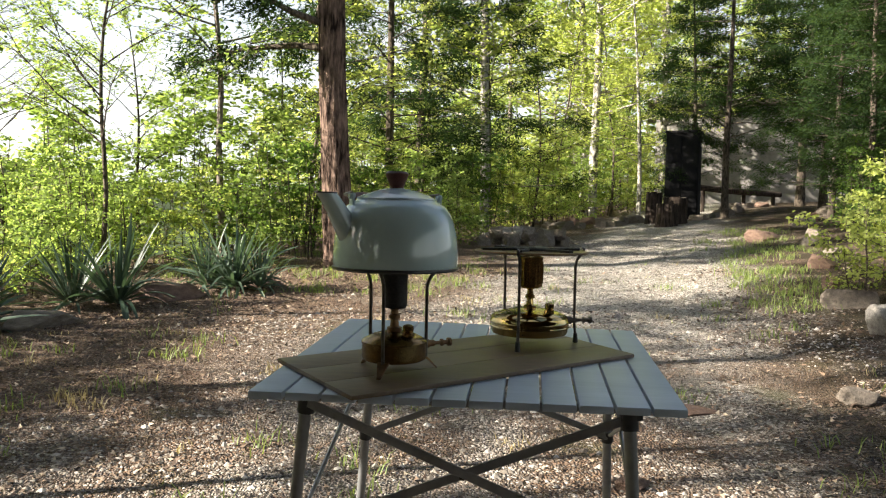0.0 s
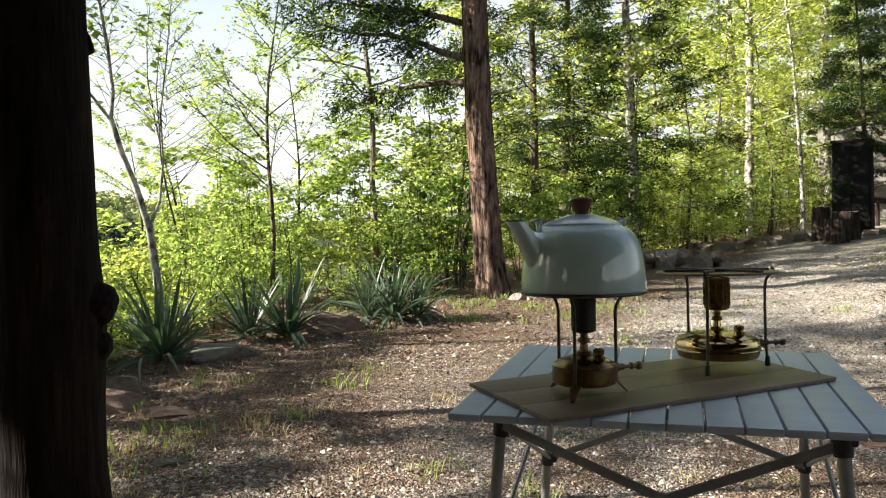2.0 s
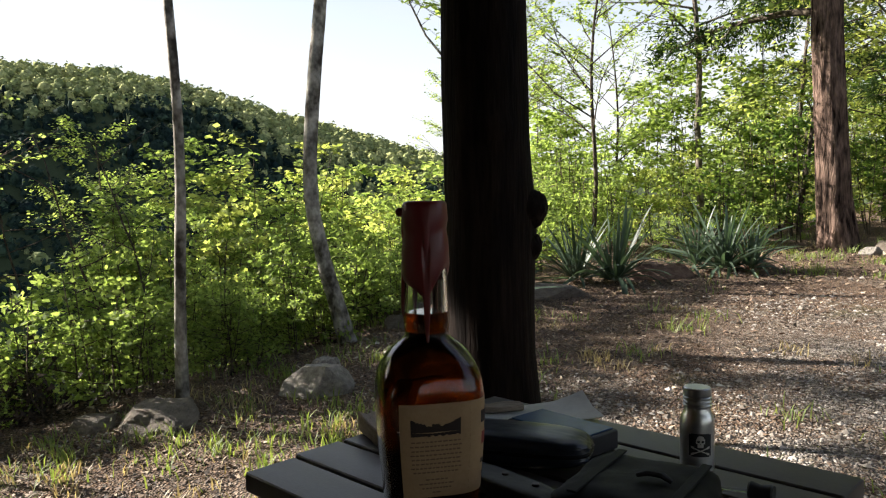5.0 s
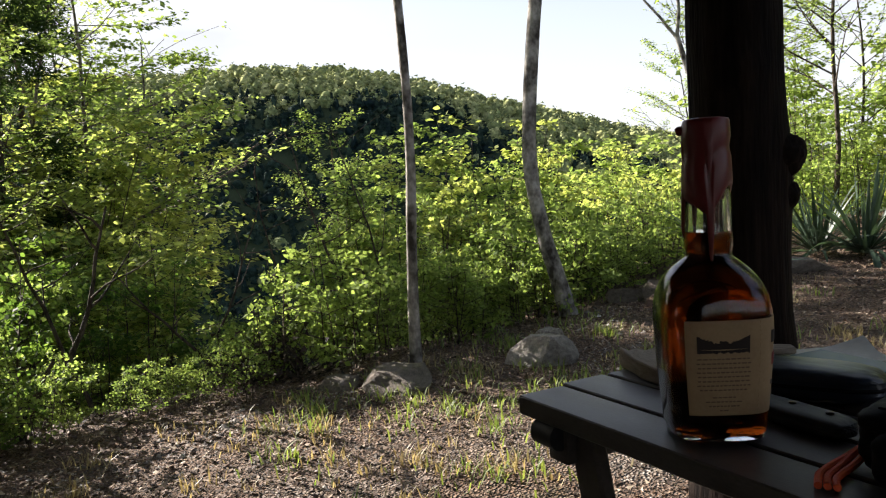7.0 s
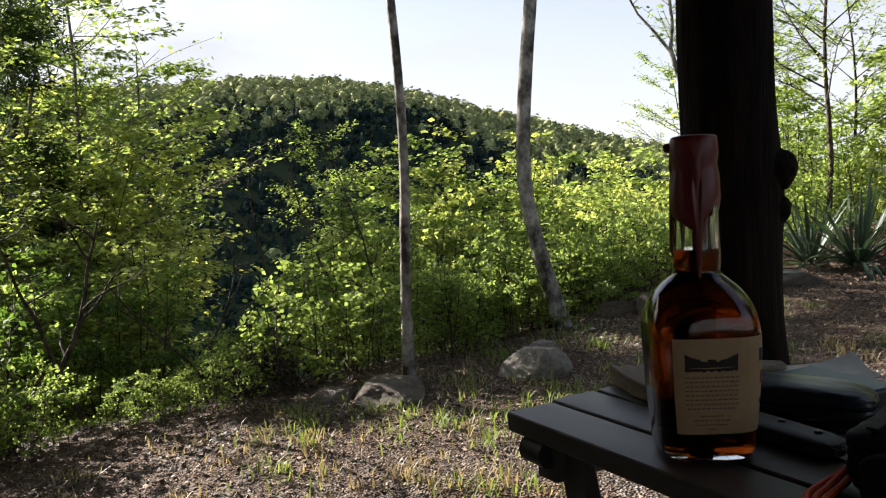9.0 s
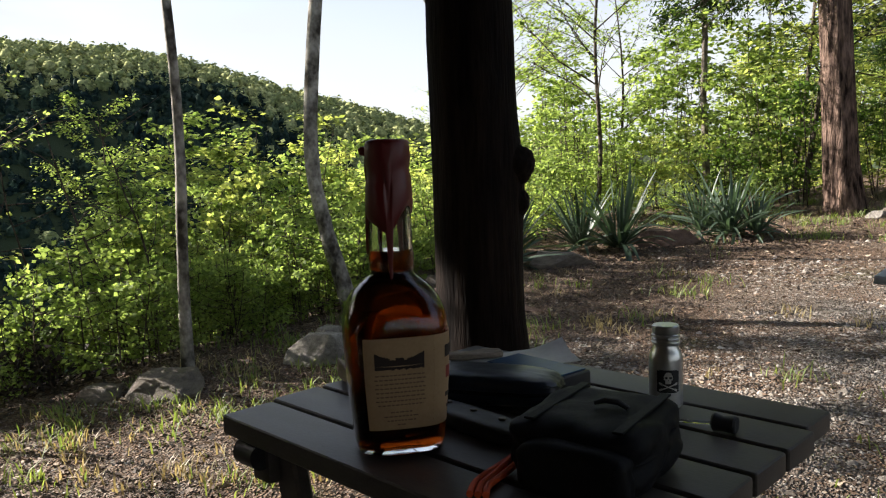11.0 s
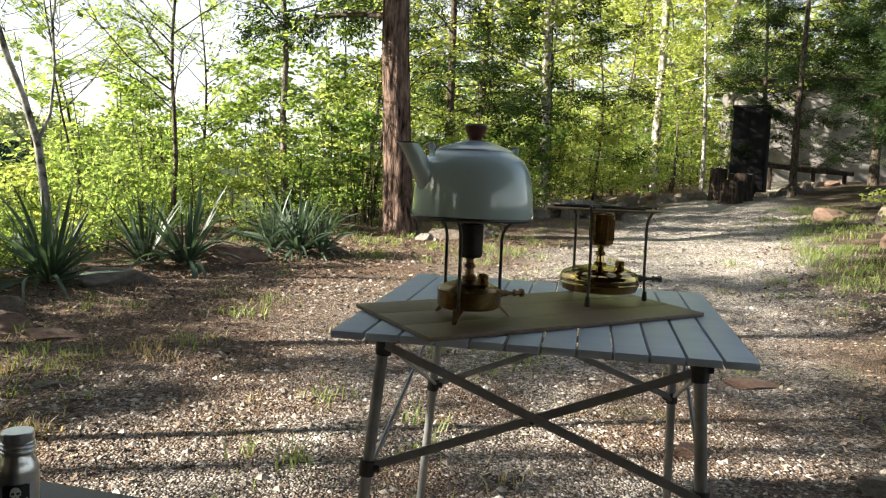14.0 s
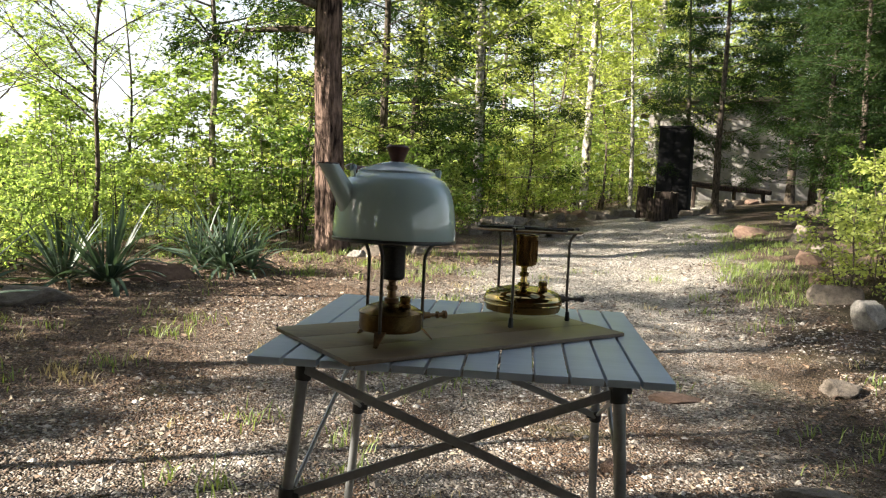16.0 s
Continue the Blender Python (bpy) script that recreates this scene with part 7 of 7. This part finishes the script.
def outbuilding():
    """The grey wall behind the cedars, with its roof's edge and a rail of logs before it."""
    ob = thing("outbuilding", "grey rendered outbuilding half hidden by cedars", "building", m=Matrix.Translation((10.3, 22.5, 1.2)) @ Matrix.Rotation(radians(-14), 4, "Z"))
    bm = bmesh.new()
    block(bm, (7.4, 4.0, 3.6), Matrix.Translation((0, 2.0, 1.4)), 0.02)
    part("wall", bm, M_WALL, ob)
    bm = bmesh.new()
    block(bm, (8.0, 4.8, 0.16), Matrix.Translation((0, 2.0, 3.30)), 0.02)
    part("roof", bm, M_ROOF, ob)
    rail = thing("log_rail", "fallen log lying along low posts", "log", m=Matrix.Translation((7.2, 18.2, 1.55)))
    bm = bmesh.new()
    tube(bm, [(-1.0, -0.5, 0.12), (0, 0, 0.06), (1.6, 0.6, 0.0)], [0.07, 0.085, 0.07], 14)
    part("log", bm, M_STUMP, rail)
    for u in (-0.7, 0.5, 1.4):
        bm = bmesh.new()
        px, py = 7.2 + u, 18.2 + 0.4 * u
        tube(bm, [(u, 0.4 * u, ground_z(px, py) - 1.65), (u, 0.4 * u, 0.08)], 0.05, 10)
        part("post", bm, M_STUMP, rail)


outbuilding()


# ------------------------------------------------------------ gravel, litter and grass
def pebbles():
    """Loose gravel over the near clearing, each stone a small uneven solid."""
    base = np.array([(1, 0, 0), (0.3, 0.95, 0), (-0.8, 0.6, 0), (-0.8, -0.6, 0), (0.3, -0.95, 0), (0.1, 0.05, 0.8)], dtype=float)
    tri = [(0, 1, 5), (1, 2, 5), (2, 3, 5), (3, 4, 5), (4, 0, 5)]
    verts, faces, count = [], [], 0
    r3 = random.Random(81)
    while count < 58000:
        d = 0.9 + 5.6 * r3.random() ** 1.25
        a = radians(r3.uniform(-36, 84))
        x, y = 0.2 - d * math.sin(a), -1.25 + d * math.cos(a)
        patch = noise.noise((x * 0.9, y * 0.9, 5)) + 0.35 * noise.noise((x * 3, y * 3, 1))
        side = (x - 0.34 * y) * 1.5 if x > 0.34 * y else 0.25 * y - x
        if r3.random() > 0.52 + patch * 1.4 - 0.32 * max(0, side - 0.9):
            continue
        # every fifth stone lies farther up the track
        if count % 5 == 0:
            y = r3.uniform(3.2, 11.5)
            x, d = 0.33 * y - 0.1 + 1.1 * r3.uniform(-1, 1), y + 1.25
        s = r3.uniform(0.0035, 0.0098) * (1 + 0.06 * d) * (2.0 if r3.random() < 0.06 else 1.0)
        t = r3.uniform(0, 6.28)
        rot = np.array([[math.cos(t), -math.sin(t), 0], [math.sin(t), math.cos(t), 0], [0, 0, 1]])
        v = (base * (1 + 0.3 * rng.uniform(-1, 1, (6, 1)))) @ rot.T * np.array([s, s * 0.8, s * r3.uniform(0.5, 0.9)])
        v += np.array([x, y, ground_z(x, y) - 0.001])
        verts.append(v)
        faces += [(p + count * 6, q + count * 6, w + count * 6) for p, q, w in tri]
        count += 1
    tagged(new("gravel", mesh_of("gravel", np.concatenate(verts), faces, M_PEBBLE)), "loose pale grey gravel on the clearing", "gravel", kind="stuff")


def litter():
    """Torn scraps of brown leaf, thick along the verges and thin in the middle."""
    n = 190000
    r3 = np.random.default_rng(5)
    d = 0.9 + 7.6 * r3.random(n) ** 1.15
    a = np.radians(r3.uniform(-40, 86, n))
    x, y = 0.2 - d * np.sin(a), -1.25 + d * np.cos(a)
    side = np.abs(x - 0.30 * y + 0.1)
    drift = np.array([noise.noise((p * 1.1, q * 1.1, 12)) + 0.5 * noise.noise((p * 3.5, q * 3.5, 2)) for p, q in zip(x, y)])
    keep = r3.random(n) < np.clip(0.28 + 0.46 * (side - 0.6) + 0.75 * drift, 0.05, 1)
    x, y, d = x[keep], y[keep], d[keep]
    at = np.stack([x, y, [ground_z(p, q) + 0.004 for p, q in zip(x, y)]], 1)
    tris = spray_tris(at, (0.007 + 0.032 * r3.random(len(x)) ** 2.2) * (0.75 + 0.10 * d), None, 0.24, 0.42, 0.0)
    tagged(new("leaf_litter", quads_of("leaf_litter", tris.reshape(-1, 3), M_LITTER, 3)), "dry brown leaves strewn on the gravel", "leaves", kind="stuff")


def blades_at(spots, count, height, spread, rnd):
    out = []
    for x, y, k in spots:
        for _ in range(int(count * k)):
            a, q = rnd.uniform(0, 6.28), abs(rnd.gauss(0, spread))
            px, py = x + q * math.cos(a), y + q * math.sin(a)
            z = ground_z(px, py) - 0.004
            h = height * rnd.uniform(0.5, 1.2) * (0.75 + 0.4 * k)
            l = rnd.uniform(0, 6.28)
            lean = h * rnd.uniform(0.2, 1.2)
            w = rnd.uniform(0.0015, 0.0035)
            s = (-math.sin(l) * w, math.cos(l) * w)
            mx, my = px + math.cos(l) * lean * 0.35, py + math.sin(l) * lean * 0.35
            tx, ty = px + math.cos(l) * lean, py + math.sin(l) * lean
            out += [(px - s[0], py - s[1], z), (px + s[0], py + s[1], z), (mx + s[0], my + s[1], z + h * 0.65), (mx - s[0], my - s[1], z + h * 0.65)]
            out += [(mx - s[0], my - s[1], z + h * 0.65), (mx + s[0], my + s[1], z + h * 0.65), (tx + s[0] * 0.1, ty + s[1] * 0.1, z + h), (tx - s[0] * 0.1, ty - s[1] * 0.1, z + h)]
    return out


def grass():
    rnd = random.Random(91)
    spots = []
    for _ in range(330):
        d = 1.4 + 9 * rnd.random() ** 1.1
        a = radians(rnd.uniform(-36, 84))
        x, y = 0.2 - d * math.sin(a), -1.25 + d * math.cos(a)
        if x < -3.4 or noise.noise((x * 0.8, y * 0.8, 9)) < -0.12:
            continue
        spots.append((x, y, rnd.uniform(0.2, 1.0)))
    for x in np.linspace(-3.1, -1.4, 90):
        spots.append((float(x) + rnd.uniform(-0.3, 0.3), rnd.uniform(-0.3, 2.2), rnd.uniform(0.2, 0.8)))
    for _ in range(120):
        y = rnd.uniform(4.5, 11.5)
        spots.append((0.33 * y + rnd.gauss(1.35, 0.30), y, rnd.uniform(0.4, 1.2)))
    for _ in range(50):
        spots.append((rnd.uniform(-2.4, 0.6), rnd.uniform(5.2, 8.4), rnd.uniform(0.5, 1.3)))
    tagged(new("grass", quads_of("grass", blades_at(spots, 34, 0.065, 0.09, rnd), M_GRASS)), "thin tufts of fresh green grass", "grass", kind="stuff")
    dry = [(-1.43, 2.24, 1.6), (-1.30, 2.2, 1.0), (-1.52, 2.32, 1.0)] + [(rnd.uniform(-2.2, 3.2), rnd.uniform(1.0, 7.5), rnd.uniform(0.3, 1.0)) for _ in range(70)] + [(rnd.uniform(-3.1, -1.3), rnd.uniform(-1.0, 1.6), rnd.uniform(0.4, 1.2)) for _ in range(70)]
    tagged(new("dry_grass", quads_of("dry_grass", blades_at(dry, 22, 0.045, 0.07, rnd), M_DRYGRASS)), "pale dry grass blades among the gravel", "grass", kind="stuff")


pebbles()
litter()
grass()
